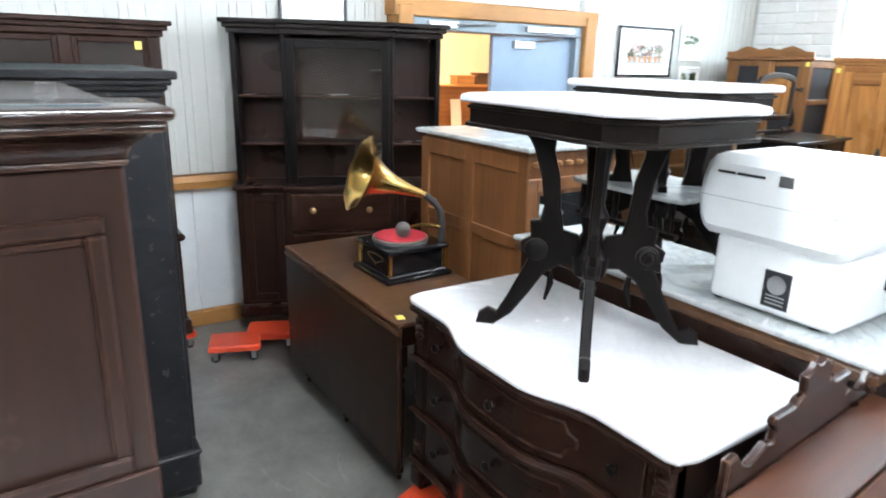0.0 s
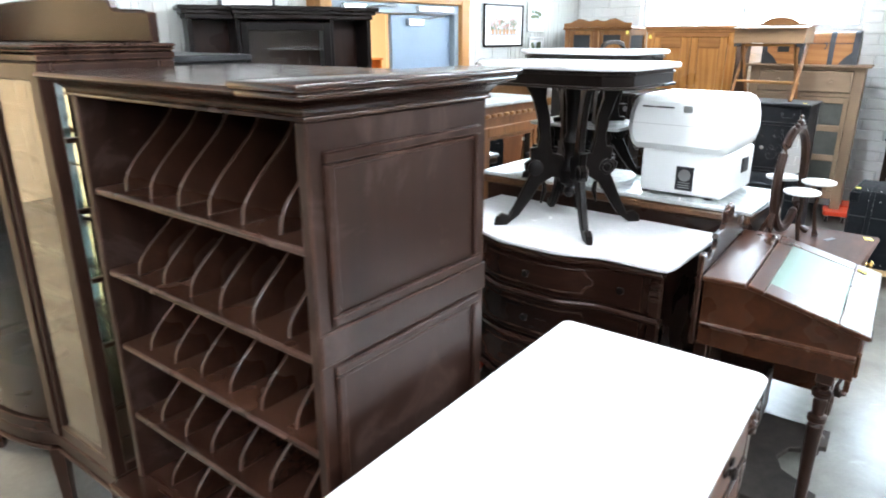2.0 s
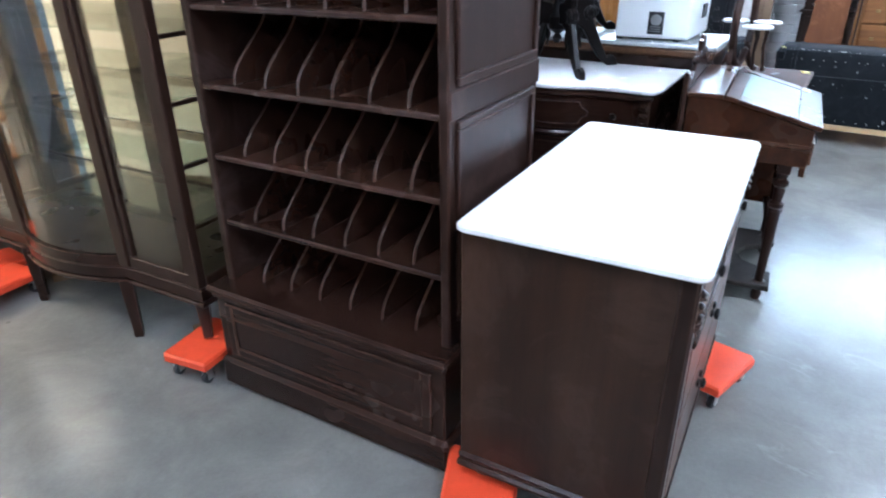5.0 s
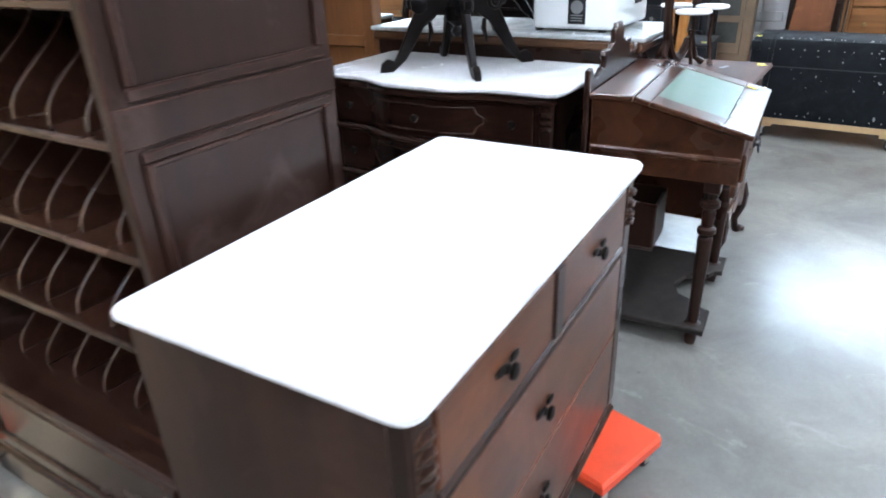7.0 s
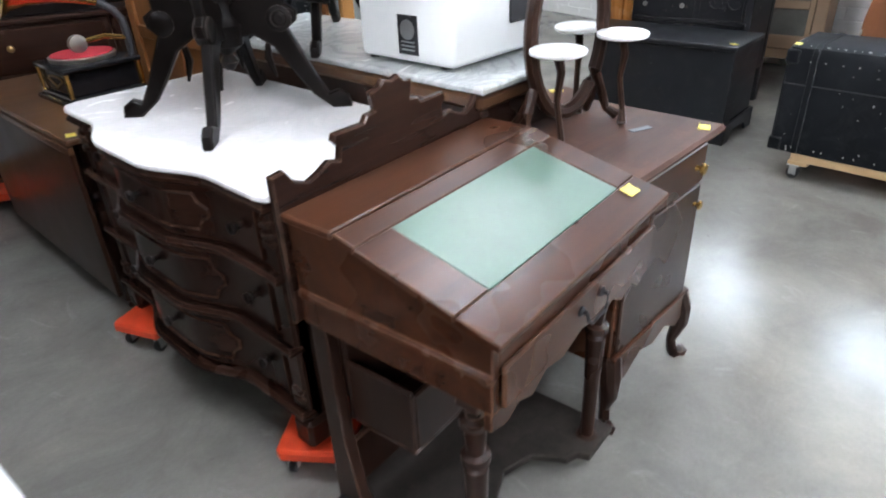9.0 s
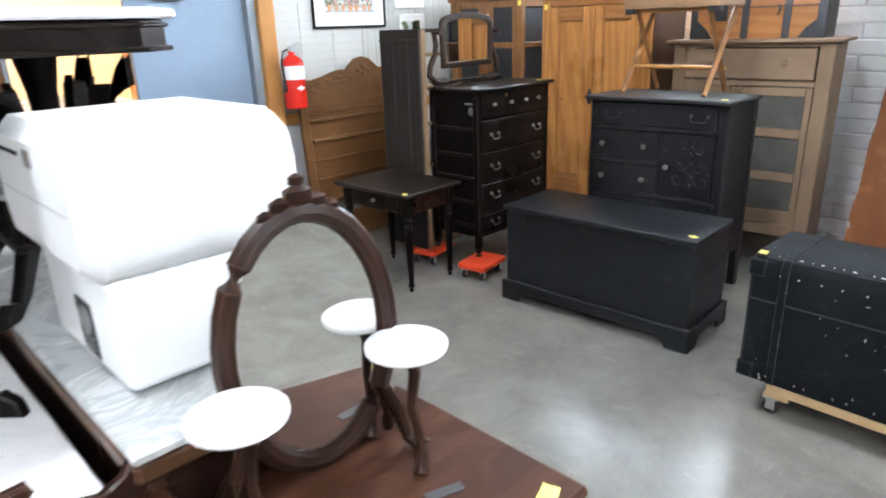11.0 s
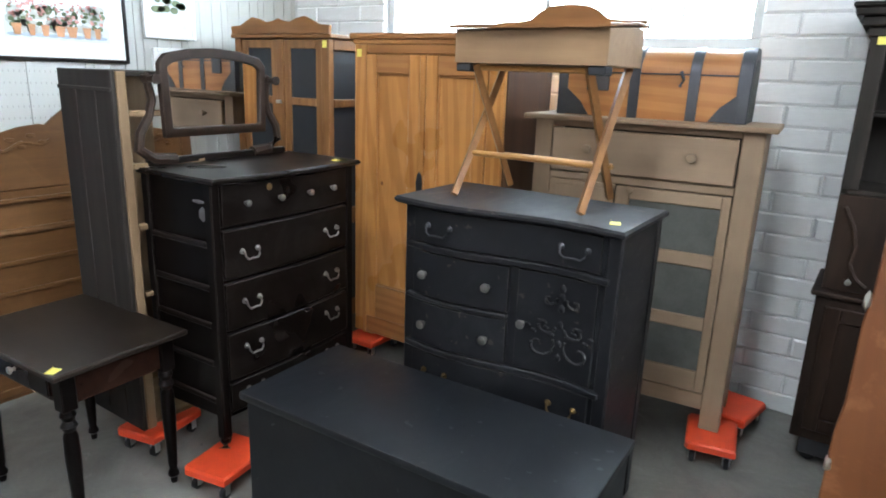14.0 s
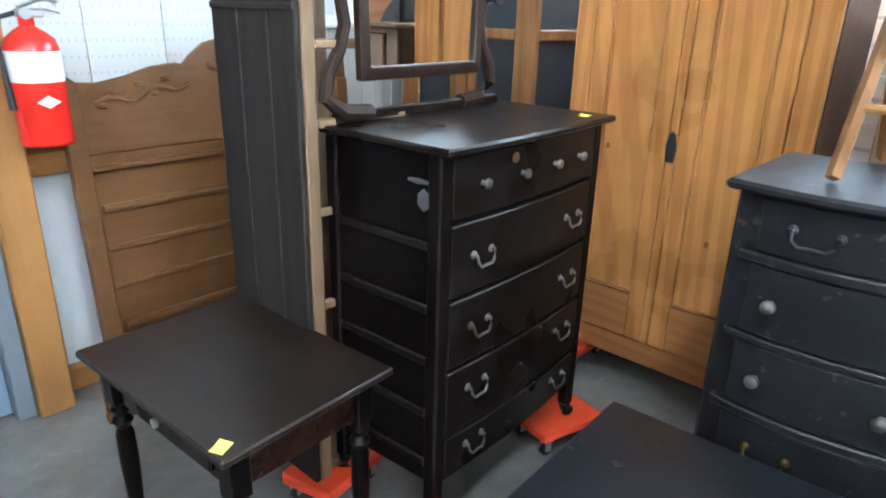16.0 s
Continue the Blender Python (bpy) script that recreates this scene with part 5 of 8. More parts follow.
# ---------------------------------------------------------------- davenport desk
def davenport(m):
    """Local origin at the floor under the front-left corner; x along the front, y to the back."""
    t = thing("davenport_desk", m, "mahogany davenport desk with green leather writing slope and carved gallery", "desk")
    w, d = 0.68, 0.49
    zf, zb, hinge = 0.815, 0.905, 0.35
    for x0 in (0.0, w - 0.022):
        bm = bmesh.new()
        prism(bm, [(0.0, 0.645), (d, 0.645), (d, zb - 0.014), (hinge, zb - 0.014), (0.0, zf - 0.018)], "x", x0, x0 + 0.022, 0.002)
        box(bm, x0 - 0.008, x0 + 0.030, 0.0, d, 0.715, 0.735, 0.006)
        part("side_panel", bm, REDWOOD, t)
    boxpart("bottom_board", (0.022, w - 0.022, 0.022, d, 0.645, 0.66), MAHOGANY_X, t)
    boxpart("back_board", (0.022, w - 0.022, d - 0.02, d, 0.6605, zb - 0.014), MAHOGANY_X, t)
    boxpart("front_board", (0.022, w - 0.022, 0.0, 0.02, 0.735, zf - 0.02), REDWOOD, t)
    # writing slope: frame of boards round a leather field
    sl = math.atan2(zb - zf, hinge)
    lid = thing("writing_slope", pose(0, 0, 0), "", "")
    lid.parent = t
    lid.matrix_basis = pose(0, -0.022, zf - 0.018, math.degrees(sl))
    L = (hinge + 0.022) / math.cos(sl)
    for nm, dims in (("front_rail", (-0.012, w + 0.012, 0.0, 0.095, 0.0, 0.018)), ("back_rail", (-0.012, w + 0.012, L - 0.055, L, 0.0, 0.018)), ("end_rail", (-0.012, 0.09, 0.0955, L - 0.0555, 0.0, 0.018)), ("end_rail", (w - 0.075, w + 0.012, 0.0955, L - 0.0555, 0.0, 0.018))):
        boxpart(nm, dims, REDWOOD, lid, b=0.003)
    boxpart("leather", (0.0905, w - 0.0755, 0.096, L - 0.056, 0.002, 0.0165), GREENFELT, lid, "worn green leather field", 0.001)
    boxpart("top_board", (-0.012, w + 0.012, hinge + 0.003, d + 0.005, zb - 0.0135, zb + 0.006), REDWOOD, t)
    # drawer and shaped apron
    bm = bmesh.new()
    box(bm, 0.022, w - 0.022, -0.012, 0.0, 0.650, 0.742, 0.004)
    dr = part("drawer", bm, REDWOOD, t)
    bail(dr, 0.34, -0.012, 0.705, 0.09, IRON)
    bm = bmesh.new()
    pts = [(0.0, 0.60), (0.0, 0.56), (0.05, 0.545), (0.09, 0.565), (0.14, 0.545), (0.19, 0.575), (0.26, 0.56), (0.34, 0.585), (0.42, 0.56), (0.49, 0.575), (0.54, 0.545), (0.59, 0.565), (0.63, 0.535), (w, 0.56), (w, 0.60)]
    prism(bm, [(x, z + 0.045) for x, z in pts[::-1]], "y", 0.002, 0.020, 0.002)
    part("apron", bm, REDWOOD, t)
    # turned front legs on the platform
    for x in (0.05, w - 0.10):
        bm = bmesh.new()
        box(bm, x - 0.027, x + 0.027, 0.048, 0.102, 0.600, 0.6445, 0.003)
        lathe(bm, [(0.020, 0.0), (0.024, 0.03), (0.016, 0.055), (0.034, 0.06), (0.034, 0.085), (0.018, 0.09), (0.019, 0.12), (0.022, 0.30), (0.026, 0.43), (0.018, 0.44), (0.031, 0.45), (0.031, 0.468), (0.019, 0.475), (0.023, 0.525), (0.017, 0.535), (0.032, 0.548), (0.032, 0.565), (0.020, 0.575), (0.026, 0.60)], (x, 0.075, 0), "z", 14)
        part("turned_leg", bm, MAHOGANY, t)
    bm = bmesh.new()
    cut = [(0.0, 0.03), (0.16, 0.03), (0.17, 0.06), (0.205, 0.075), (0.215, 0.10), (0.25, 0.16), (0.33, 0.19), (0.42, 0.16), (0.455, 0.10), (0.465, 0.075), (0.50, 0.06), (0.51, 0.03), (w - 0.03, 0.03), (w - 0.03, d), (0.0, d)]
    prism(bm, cut, "z", 0.062, 0.086, 0.003)
    part("platform", bm, GREYED, t, "dusty wooden platform with scrolled cut-out")
    for x in (0.02, w - 0.06):
        bm = bmesh.new()
        prism(bm, [(d - 0.10, 0.0), (d + 0.01, 0.0), (d + 0.01, 0.6445), (d - 0.035, 0.6445), (d - 0.045, 0.30), (d - 0.07, 0.12), (d - 0.12, 0.05)], "x", x, x + 0.035, 0.003)
        part("back_leg", bm, MAHOGANY, t)
    # a small drawer hangs half open under the desk
    bx = boxpart("drawer_floor", (0.06, 0.26, d - 0.24, d - 0.046, 0.335, 0.345), MAHOGANY, t, "dark open drawer box under the desk")
    for nm, dims in (("drawer_side", (0.06, 0.072, d - 0.24, d - 0.046, 0.3455, 0.52)), ("drawer_side", (0.248, 0.26, d - 0.24, d - 0.046, 0.3455, 0.52)), ("drawer_front", (0.0725, 0.2475, d - 0.24, d - 0.226, 0.3455, 0.505)), ("drawer_back", (0.0600, 0.2600, d - 0.0455, d - 0.0305, 0.335, 0.644))):
        boxpart(nm, dims, MAHOGANY, bx)
    boxpart("back_rail", (0.055, w - 0.06, d - 0.02, d, 0.0865, 0.24), MAHOGANY, t)
    # gallery with stepped, carved outline
    bm = bmesh.new()
    half = [(-0.015, 0.985), (0.02, 0.988), (0.04, 0.960), (0.075, 0.945), (0.105, 0.955), (0.135, 0.970), (0.163, 0.962), (0.168, 0.988), (0.152, 1.006), (0.158, 1.021), (0.245, 1.020), (0.255, 1.034), (0.281, 1.036), (0.276, 1.060), (0.272, 1.078), (0.30, 1.084), (0.315, 1.098), (0.34, 1.090)]
    full = half + [(w - x, z) for x, z in half[-2::-1]]
    prism(bm, full + [(w + 0.015, 0.645), (-0.015, 0.645)], "y", d + 0.006, d + 0.026, 0.004)
    part("carved_gallery", bm, MAHOGANY_X, t, "carved stepped gallery")
    return t


davenport(pose(1.255, 0.145, 0, 0, 0, 4.5))
tag_on(1.864, 0.234, 0.8345, 4.5, 14)

# ---------------------------------------------------------------- small mahogany cabinet with mirror stand
t = thing("small_cabinet", pose(2.19, 0.50, 0), "small red mahogany cabinet with brass knobs on cabriole legs", "cabinet")
boxpart("top_board", (-0.265, 0.265, -0.255, 0.255, 0.805, 0.829), REDWOOD_DULL, t, b=0.009)
boxpart("carcass", (-0.235, 0.235, -0.215, 0.235, 0.22, 0.804), REDWOOD, t)
dr = boxpart("drawer", (-0.215, 0.215, -0.229, -0.214, 0.665, 0.785), REDWOOD, t, b=0.005)
for s in (-1, 1):
    knob(dr, s * 0.15, -0.229, 0.725, 0.017, BRASS, "bright brass knob")
bm = bmesh.new()
box(bm, -0.215, 0.215, -0.227, -0.214, 0.27, 0.655, 0.004)
dr = part("door", bm, MAHOGANY, t)
knob(dr, 0.18, -0.227, 0.60, 0.014, BRASS)
bm = bmesh.new()
prism(bm, [(-0.24, 0.27), (-0.24, 0.20), (-0.17, 0.16), (-0.08, 0.21), (0, 0.185), (0.08, 0.21), (0.17, 0.16), (0.24, 0.20), (0.24, 0.27)][::-1], "y", -0.236, -0.216, 0.003)
part("apron", bm, REDWOOD, t)
for sx in (-1, 1):
    for sy in (-1, 1):
        bm = bmesh.new()
        x, y = sx * 0.215, sy * 0.205
        tube(bm, [(x, y, 0.26), (x + sx * 0.015, y + sy * 0.015, 0.20), (x + sx * 0.02, y + sy * 0.02, 0.14), (x + sx * 0.005, y + sy * 0.005, 0.07), (x + sx * 0.01, y + sy * 0.01, 0.03), (x + sx * 0.022, y + sy * 0.022, 0.012)], 0.03, 10, [1.2, 1.2, 0.95, 0.55, 0.6, 0.95])
        blob(bm, (x + sx * 0.028, y + sy * 0.028, 0.016), 0.032, 0.032, 0.016)
        part("cabriole_leg", bm, MAHOGANY, t)
tag_on(2.385, 0.285, 0.8295, 25)
bm = bmesh.new()
prism(bm, [(-0.035, -0.011), (0.035, -0.011), (0.035, 0.011), (-0.035, 0.011)], "z", 0, 0.0012)
single("paper_label", bm, IRON, "small dark paper strip on the cabinet top", "label", pose(2.27, 0.42, 0.8295, 0, 0, -20))

t = thing("mirror_stand", pose(2.15, 0.60, 0.829, 0, 0, -8), "oval mahogany dressing mirror with three small marble stands", "mirror")
bm = bmesh.new()
ring = [(0.145 * math.cos(a), 0.0, 0.275 + 0.225 * math.sin(a)) for a in [2 * math.pi * k / 32 for k in range(33)]]
tube(bm, ring, 0.02, 8)
part("oval_frame", bm, MAHOGANY, t)
bm = bmesh.new()
lathe(bm, [(0.172, 0.0), (0.172, 0.005)], (0, 0.004, 0.275), "y", 40, 0.78, 1.24)
part("mirror_glass", bm, MIRROR, t, "oval bevelled mirror glass")
boxpart("back_board", (-0.10, 0.10, 0.006, 0.014, 0.12, 0.43), MAHOGANY, t)
bm = bmesh.new()
for x, z, r in ((0, 0.525, 0.022), (-0.03, 0.513, 0.016), (0.03, 0.513, 0.016), (-0.055, 0.50, 0.012), (0.055, 0.50, 0.012), (0, 0.55, 0.012)):
    blob(bm, (x, -0.006, z), r * 1.3, r * 0.7, r)
part("carved_crest", bm, MAHOGANY, t)
for s in (-1, 1):
    bm = bmesh.new()
    tube(bm, [(s * 0.13, 0.0, 0.14), (s * 0.155, -0.005, 0.08), (s * 0.165, -0.02, 0.03), (s * 0.185, -0.045, 0.008)], 0.014, 8, [1, 1, 0.8, 1.2])
    tube(bm, [(s * 0.13, 0.0, 0.14), (s * 0.155, 0.03, 0.06), (s * 0.17, 0.06, 0.008)], 0.012, 8)
    part("mirror_foot", bm, MAHOGANY, t)
for x, y, z in ((-0.170, -0.115, 0.262), (0.135, -0.078, 0.252), (0.120, 0.075, 0.255)):
    bm = bmesh.new()
    tube(bm, [(x, y, z - 0.006), (x + 0.012, y - 0.004, z - 0.05), (x + 0.004, y, z - 0.12), (x + 0.016, y - 0.01, 0.04), (x + 0.004, y - 0.02, 0.006)], 0.011, 8, [1.2, 1.0, 0.75, 0.8, 1.3])
    st = part("curved_stem", bm, MAHOGANY, t)
    bm = bmesh.new()
    lathe(bm, [(0.066, 0), (0.071, 0.004), (0.071, 0.011), (0.066, 0.014)], (x, y, z - 0.005), "z", 28)
    part("marble_disc", bm, MARBLE, st, "small round white marble stand")


# ---------------------------------------------------------------- marble-topped chest by the aisle
def marble_chest(m):
    t = thing("marble_top_chest", m, "figured rosewood chest of drawers with a white marble top", "chest of drawers")
    w, d = 1.05, 0.575
    f = -d / 2
    bm = bmesh.new()
    q = []
    for cx, cy, a0 in ((w / 2 - 0.03, d / 2 - 0.03, 0), (-w / 2 + 0.03, d / 2 - 0.03, 90), (-w / 2 + 0.03, f + 0.03, 180), (w / 2 - 0.03, f + 0.03, 270)):
        q += [(cx + 0.03 * math.cos(radians(a0 + k * 22.5)), cy + 0.03 * math.sin(radians(a0 + k * 22.5))) for k in range(5)]
    prism(bm, q, "z", 0.877, 0.897, 0.005)
    part("marble_top", bm, MARBLE, t, "white marble top with rounded corners")
    boxpart("carcass", (-w / 2 + 0.025, w / 2 - 0.03, f + 0.035, d / 2 - 0.01, 0.15, 0.8765), WALNUT_Z, t)
    bm = bmesh.new()
    box(bm, -w / 2 + 0.008, w / 2 - 0.012, f + 0.015, d / 2 - 0.004, DH + 0.034, 0.165, 0.008)
    box(bm, -w / 2 + 0.015, w / 2 - 0.018, f + 0.022, d / 2 - 0.006, 0.165, 0.19, 0.008)
    part("plinth", bm, MAHOGANY_X, t)
    for sx in (-1, 1):
        for sy in (-1, 1):
            bm = bmesh.new()
            lathe(bm, [(0.024, 0.0), (0.036, 0.008), (0.040, 0.018), (0.034, 0.028), (0.026, 0.034)], (sx * (w / 2 - 0.07), sy * (d / 2 - 0.07), DH), "z", 14)
            part("bun_foot", bm, MAHOGANY, t)
    for s in (-1, 1):
        bm = bmesh.new()
        a, b = sorted((s * (w / 2 - 0.02), s * (w / 2 - 0.075)))
        box(bm, a, b, f + 0.018, f + 0.06, 0.19, 0.876, 0.006)
        for z in (0.83, 0.80, 0.775, 0.755):
            blob(bm, ((a + b) / 2, f + 0.016, z), 0.024, 0.014, 0.012)
        part("carved_pilaster", bm, MAHOGANY, t)
    bm = bmesh.new()
    tube(bm, [(-0.445, f + 0.024, 0.688), (0.44, f + 0.024, 0.688)], 0.014, 10)
    part("rail_moulding", bm, MAHOGANY_X, t, "rounded moulding under the top drawers")
    boxpart("centre_stile", (-0.022, 0.022, f + 0.012, f + 0.034, 0.702, 0.852), MAHOGANY, t)
    for x0, x1, z0, z1 in ((-0.445, -0.023, 0.704, 0.852), (0.023, 0.44, 0.704, 0.852), (-0.445, 0.44, 0.455, 0.672), (-0.445, 0.44, 0.21, 0.450)):
        bm = bmesh.new()
        box(bm, x0, x1, f + 0.017, f + 0.034, z0, z1, 0.004)
        dr = part("drawer", bm, ROSEWOOD, t, "figured rosewood drawer")
        for x in ([(x0 + x1) / 2] if x1 - x0 < 0.6 else [-0.06]):
            bm = bmesh.new()
            lathe(bm, [(0.010, 0), (0.008, 0.008), (0.016, 0.013), (0.015, 0.020), (0.006, 0.023)], (x, f + 0.016, (z0 + z1) / 2), "y", 12)
            blob(bm, (x - 0.025, f + 0.012, (z0 + z1) / 2 + 0.012), 0.020, 0.006, 0.010), blob(bm, (x + 0.025, f + 0.012, (z0 + z1) / 2 + 0.012), 0.020, 0.006, 0.010)
            part("carved_pull", bm, EBONY, dr)
    return t


marble_chest(pose(0.095, 0.53, 0, 0, 0, 3))
dolly(-0.42, 0.71, 22), dolly(0.515, 0.275, -15), dolly(0.52, 0.76, 0), dolly(-0.36, 0.30, 0)

# ---------------------------------------------------------------- black blanket chest
t = thing("blanket_chest", pose(4.715, 1.535, 0, 0, 0, -88), "long black painted blanket chest with bracket feet", "chest")
w, d = 1.12, 0.46
boxpart("body", (-w / 2, w / 2, -d / 2, d / 2, 0.12, 0.562), BLACKPAINT, t, b=0.005)
bm = bmesh.new()
box(bm, -w / 2 - 0.015, w / 2 + 0.015, -d / 2 - 0.018, d / 2 + 0.005, 0.563, 0.591, 0.007, 2)
part("lid", bm, BLACKPAINT, t)
for axis, h0 in (("y", -d / 2 - 0.022), ("y", d / 2 + 0.004)):
    bm = bmesh.new()
    prism(bm, [(-w / 2 - 0.022, 0.0), (-w / 2 + 0.10, 0.0), (-w / 2 + 0.115, 0.03), (-w / 2 + 0.14, 0.045), (-w / 2 + 0.17, 0.06), (w / 2 - 0.17, 0.06), (w / 2 - 0.14, 0.045), (w / 2 - 0.115, 0.03), (w / 2 - 0.10, 0.0), (w / 2 + 0.022, 0.0), (w / 2 + 0.022, 0.125), (-w / 2 - 0.022, 0.125)], "y", h0, h0 + 0.018, 0.004)
    part("bracket_base", bm, BLACKPAINT, t)
for s in (-1, 1):
    bm = bmesh.new()
    a = s * (w / 2 + 0.022)
    prism(bm, [(-d / 2 - 0.003, 0.0), (-d / 2 + 0.08, 0.0), (-d / 2 + 0.10, 0.04), (-d / 2 + 0.13, 0.06), (d / 2 - 0.13, 0.06), (d / 2 - 0.10, 0.04), (d / 2 - 0.08, 0.0), (d / 2 + 0.003, 0.0), (d / 2 + 0.003, 0.124), (-d / 2 - 0.003, 0.124)], "x", min(a, a - s * 0.018), max(a, a - s * 0.018), 0.003)
    part("bracket_end", bm, BLACKPAINT, t)
tag_on(4.555, 1.0, 0.5915, 60)

# ---------------------------------------------------------------- black trunk on a wooden dolly
t = thing("steamer_trunk", pose(4.40, 0.06, 0, 0, 0, -92), "black chipped steamer trunk with riveted edges", "trunk")
w, d, z0, z1 = 1.08, 0.42, 0.150, 0.70
bm = bmesh.new()
prism(bm, [(-d / 2, z0), (d / 2, z0), (d / 2, z1 - 0.05), (d / 2 - 0.015, z1 - 0.015), (d / 2 - 0.05, z1), (-d / 2 + 0.05, z1), (-d / 2 + 0.015, z1 - 0.015), (-d / 2, z1 - 0.05)], "x", -w / 2, w / 2, 0.012)
part("body", bm, TRUNKPAINT, t)
bm = bmesh.new()
box(bm, -w / 2 - 0.001, w / 2 + 0.001, -d / 2 - 0.001, d / 2 + 0.001, 0.503, 0.510, 0.001)
part("lid_seam", bm, RUBBER, t)
for x in (-w / 2 + 0.13, w / 2 - 0.13):
    bm = bmesh.new()
    prism(bm, [(-d / 2 - 0.005, z0), (-d / 2 - 0.005, z1 - 0.05), (-d / 2 + 0.012, z1 - 0.012), (-d / 2 + 0.05, z1 + 0.005), (d / 2 - 0.05, z1 + 0.005), (d / 2 - 0.012, z1 - 0.012), (d / 2 + 0.005, z1 - 0.05), (d / 2 + 0.005, z0)], "x", x - 0.016, x + 0.016, 0.002)
    part("metal_band", bm, TRUNKPAINT, t)
bm = bmesh.new()
blob(bm, (0, 0, 0), 0.0045, 0.0035, 0.0045)
rivet_mesh = finish(bm, "rivet", DULLNICKEL)
spots = [(-w / 2 + 0.03 + k * (w - 0.06) / 21 + 0.012 * math.sin(k * 2.3), -d / 2 - 0.003, z) for k in range(22) for z in (z0 + 0.03, z1 - 0.075) if (k * 7 + int(z * 100)) % 3]
spots += [(-w / 2 - 0.003, -d / 2 + 0.03 + k * (d - 0.06) / 15, z0 + 0.03 + 0.5 * (k % 2)) for k in range(0, 16, 3)]
for p in spots:
    ob = new("rivet", rivet_mesh)
    ob.parent, ob.location = t, p
for s in (-1, 1):
    for z in (z0 + 0.035, z1 - 0.06):
        bm = bmesh.new()
        a, b = sorted((s * (w / 2 + 0.006), s * (w / 2 - 0.06)))
        box(bm, a, b, -d / 2 - 0.006, -d / 2 + 0.05, z - 0.035, z + 0.035, 0.006)
        part("corner_cap", bm, TRUNKPAINT, t)
chip_rnd = random.Random(11)
CHIP = plain("bare_pale_canvas", (0.50, 0.49, 0.46), 0.8, 0, 0.2, 0.2, 20)
for k in range(44):
    bm = bmesh.new()
    rx, ry = 0.0025 + 0.014 * chip_rnd.random() ** 3, 0.0016 + 0.0035 * chip_rnd.random()
    prism(bm, [((rx * (0.35 + 0.9 * chip_rnd.random())) * math.cos(a), (ry * (0.35 + 0.9 * chip_rnd.random())) * math.sin(a)) for a in [q * math.pi / 3.5 for q in range(7)]], "z", -0.0006, 0.0008)
    ob = part("paint_chip", bm, CHIP, t, "pale chip in the black finish")
    u = chip_rnd.random()
    if k < 26:
        ob.matrix_basis = pose(-w / 2 + 0.03 + (w - 0.06) * u, -d / 2 + 0.0315, z1 - 0.0072, 21)
    elif k < 38:
        ob.matrix_basis = pose(-w / 2 - 0.0006, -d / 2 + 0.04 + (d - 0.08) * u, z1 - 0.05 - 0.42 * chip_rnd.random() ** 2, 0, -90, 0)
    else:
        ob.matrix_basis = pose(-w / 2 + 0.03 + (w - 0.06) * u, -d / 2 - 0.0006, 0.20 + 0.4 * chip_rnd.random(), 90)
tag_on(4.225, 0.572, 0.7015, 10)
t = thing("wooden_dolly", pose(4.40, 0.06, 0, 0, 0, -92), "pale pine frame dolly on swivel casters", "dolly")
for y in (-0.17, 0.17):
    boxpart("long_rail", (-0.42, 0.42, y - 0.035, y + 0.035, 0.105, 0.149), PALEPINE, t)
for x in (-0.38, 0.38):
    boxpart("cross_rail", (x - 0.05, x + 0.05, -0.20, 0.20, 0.082, 0.1045), PALEPINE, t)
for sx in (-1, 1):
    for sy in (-1, 1):
        bm = bmesh.new()
        x, y = sx * 0.40, sy * 0.17
        box(bm, x - 0.03, x + 0.03, y - 0.03, y + 0.03, 0.076, 0.0815, 0.001)
        for q in (-1, 1):
            box(bm, x - 0.018, x + 0.018, y + q * 0.017 - 0.002, y + q * 0.017 + 0.002, 0.025, 0.077, 0)
        c = part("caster", bm, STEEL, t)
        bm = bmesh.new()
        lathe(bm, [(0.024, -0.013), (0.0325, -0.010), (0.0325, 0.010), (0.024, 0.013)], (x, y, 0.0328), "y", 14)
        part("wheel", bm, RUBBER, c)

# ---------------------------------------------------------------- side table
TABLEBROWN = wood("dark_brown_worn_top", (0.022, 0.0155, 0.0115), (0.0085, 0.0062, 0.0052), 0.30, "x", 8, wear=0.3, worn=(0.10, 0.075, 0.06), rubbed=(0.09, 0.065, 0.05), spec=0.25, bloom=0.12)
t = thing("side_table", pose(4.315, 2.885, 0, 0, 0, -87), "dark brown side table with a drawer and turned legs", "table")
w, d = 0.68, 0.50
boxpart("tabletop", (-w / 2, w / 2, -d / 2, d / 2, 0.623, 0.645), TABLEBROWN, t, "dark worn tabletop", 0.005)
for nm, dims in (("apron", (-w / 2 + 0.07, w / 2 - 0.07, -d / 2 + 0.055, -d / 2 + 0.07, 0.50, 0.6225)), ("apron", (-w / 2 + 0.07, w / 2 - 0.07, d / 2 - 0.07, d / 2 - 0.055, 0.50, 0.6225)), ("apron", (-w / 2 + 0.055, -w / 2 + 0.07, -d / 2 + 0.07, d / 2 - 0.07, 0.50, 0.6225)), ("apron", (w / 2 - 0.07, w / 2 - 0.055, -d / 2 + 0.07, d / 2 - 0.07, 0.50, 0.6225))):
    boxpart(nm, dims, MAHOGANY_X, t)
dr = boxpart("drawer", (-0.20, 0.20, -d / 2 + 0.047, -d / 2 + 0.0545, 0.515, 0.612), EBONY_X, t)
knob(dr, 0.0, -d / 2 + 0.047, 0.565, 0.014, NICKEL)
for sx in (-1, 1):
    for sy in (-1, 1):
        bm = bmesh.new()
        turned_leg(bm, (sx * (w / 2 - 0.065), sy * (d / 2 - 0.065)), 0.0, 0.622, 0.026, 12, 0.135)
        part("turned_leg", bm, EBONY, t)
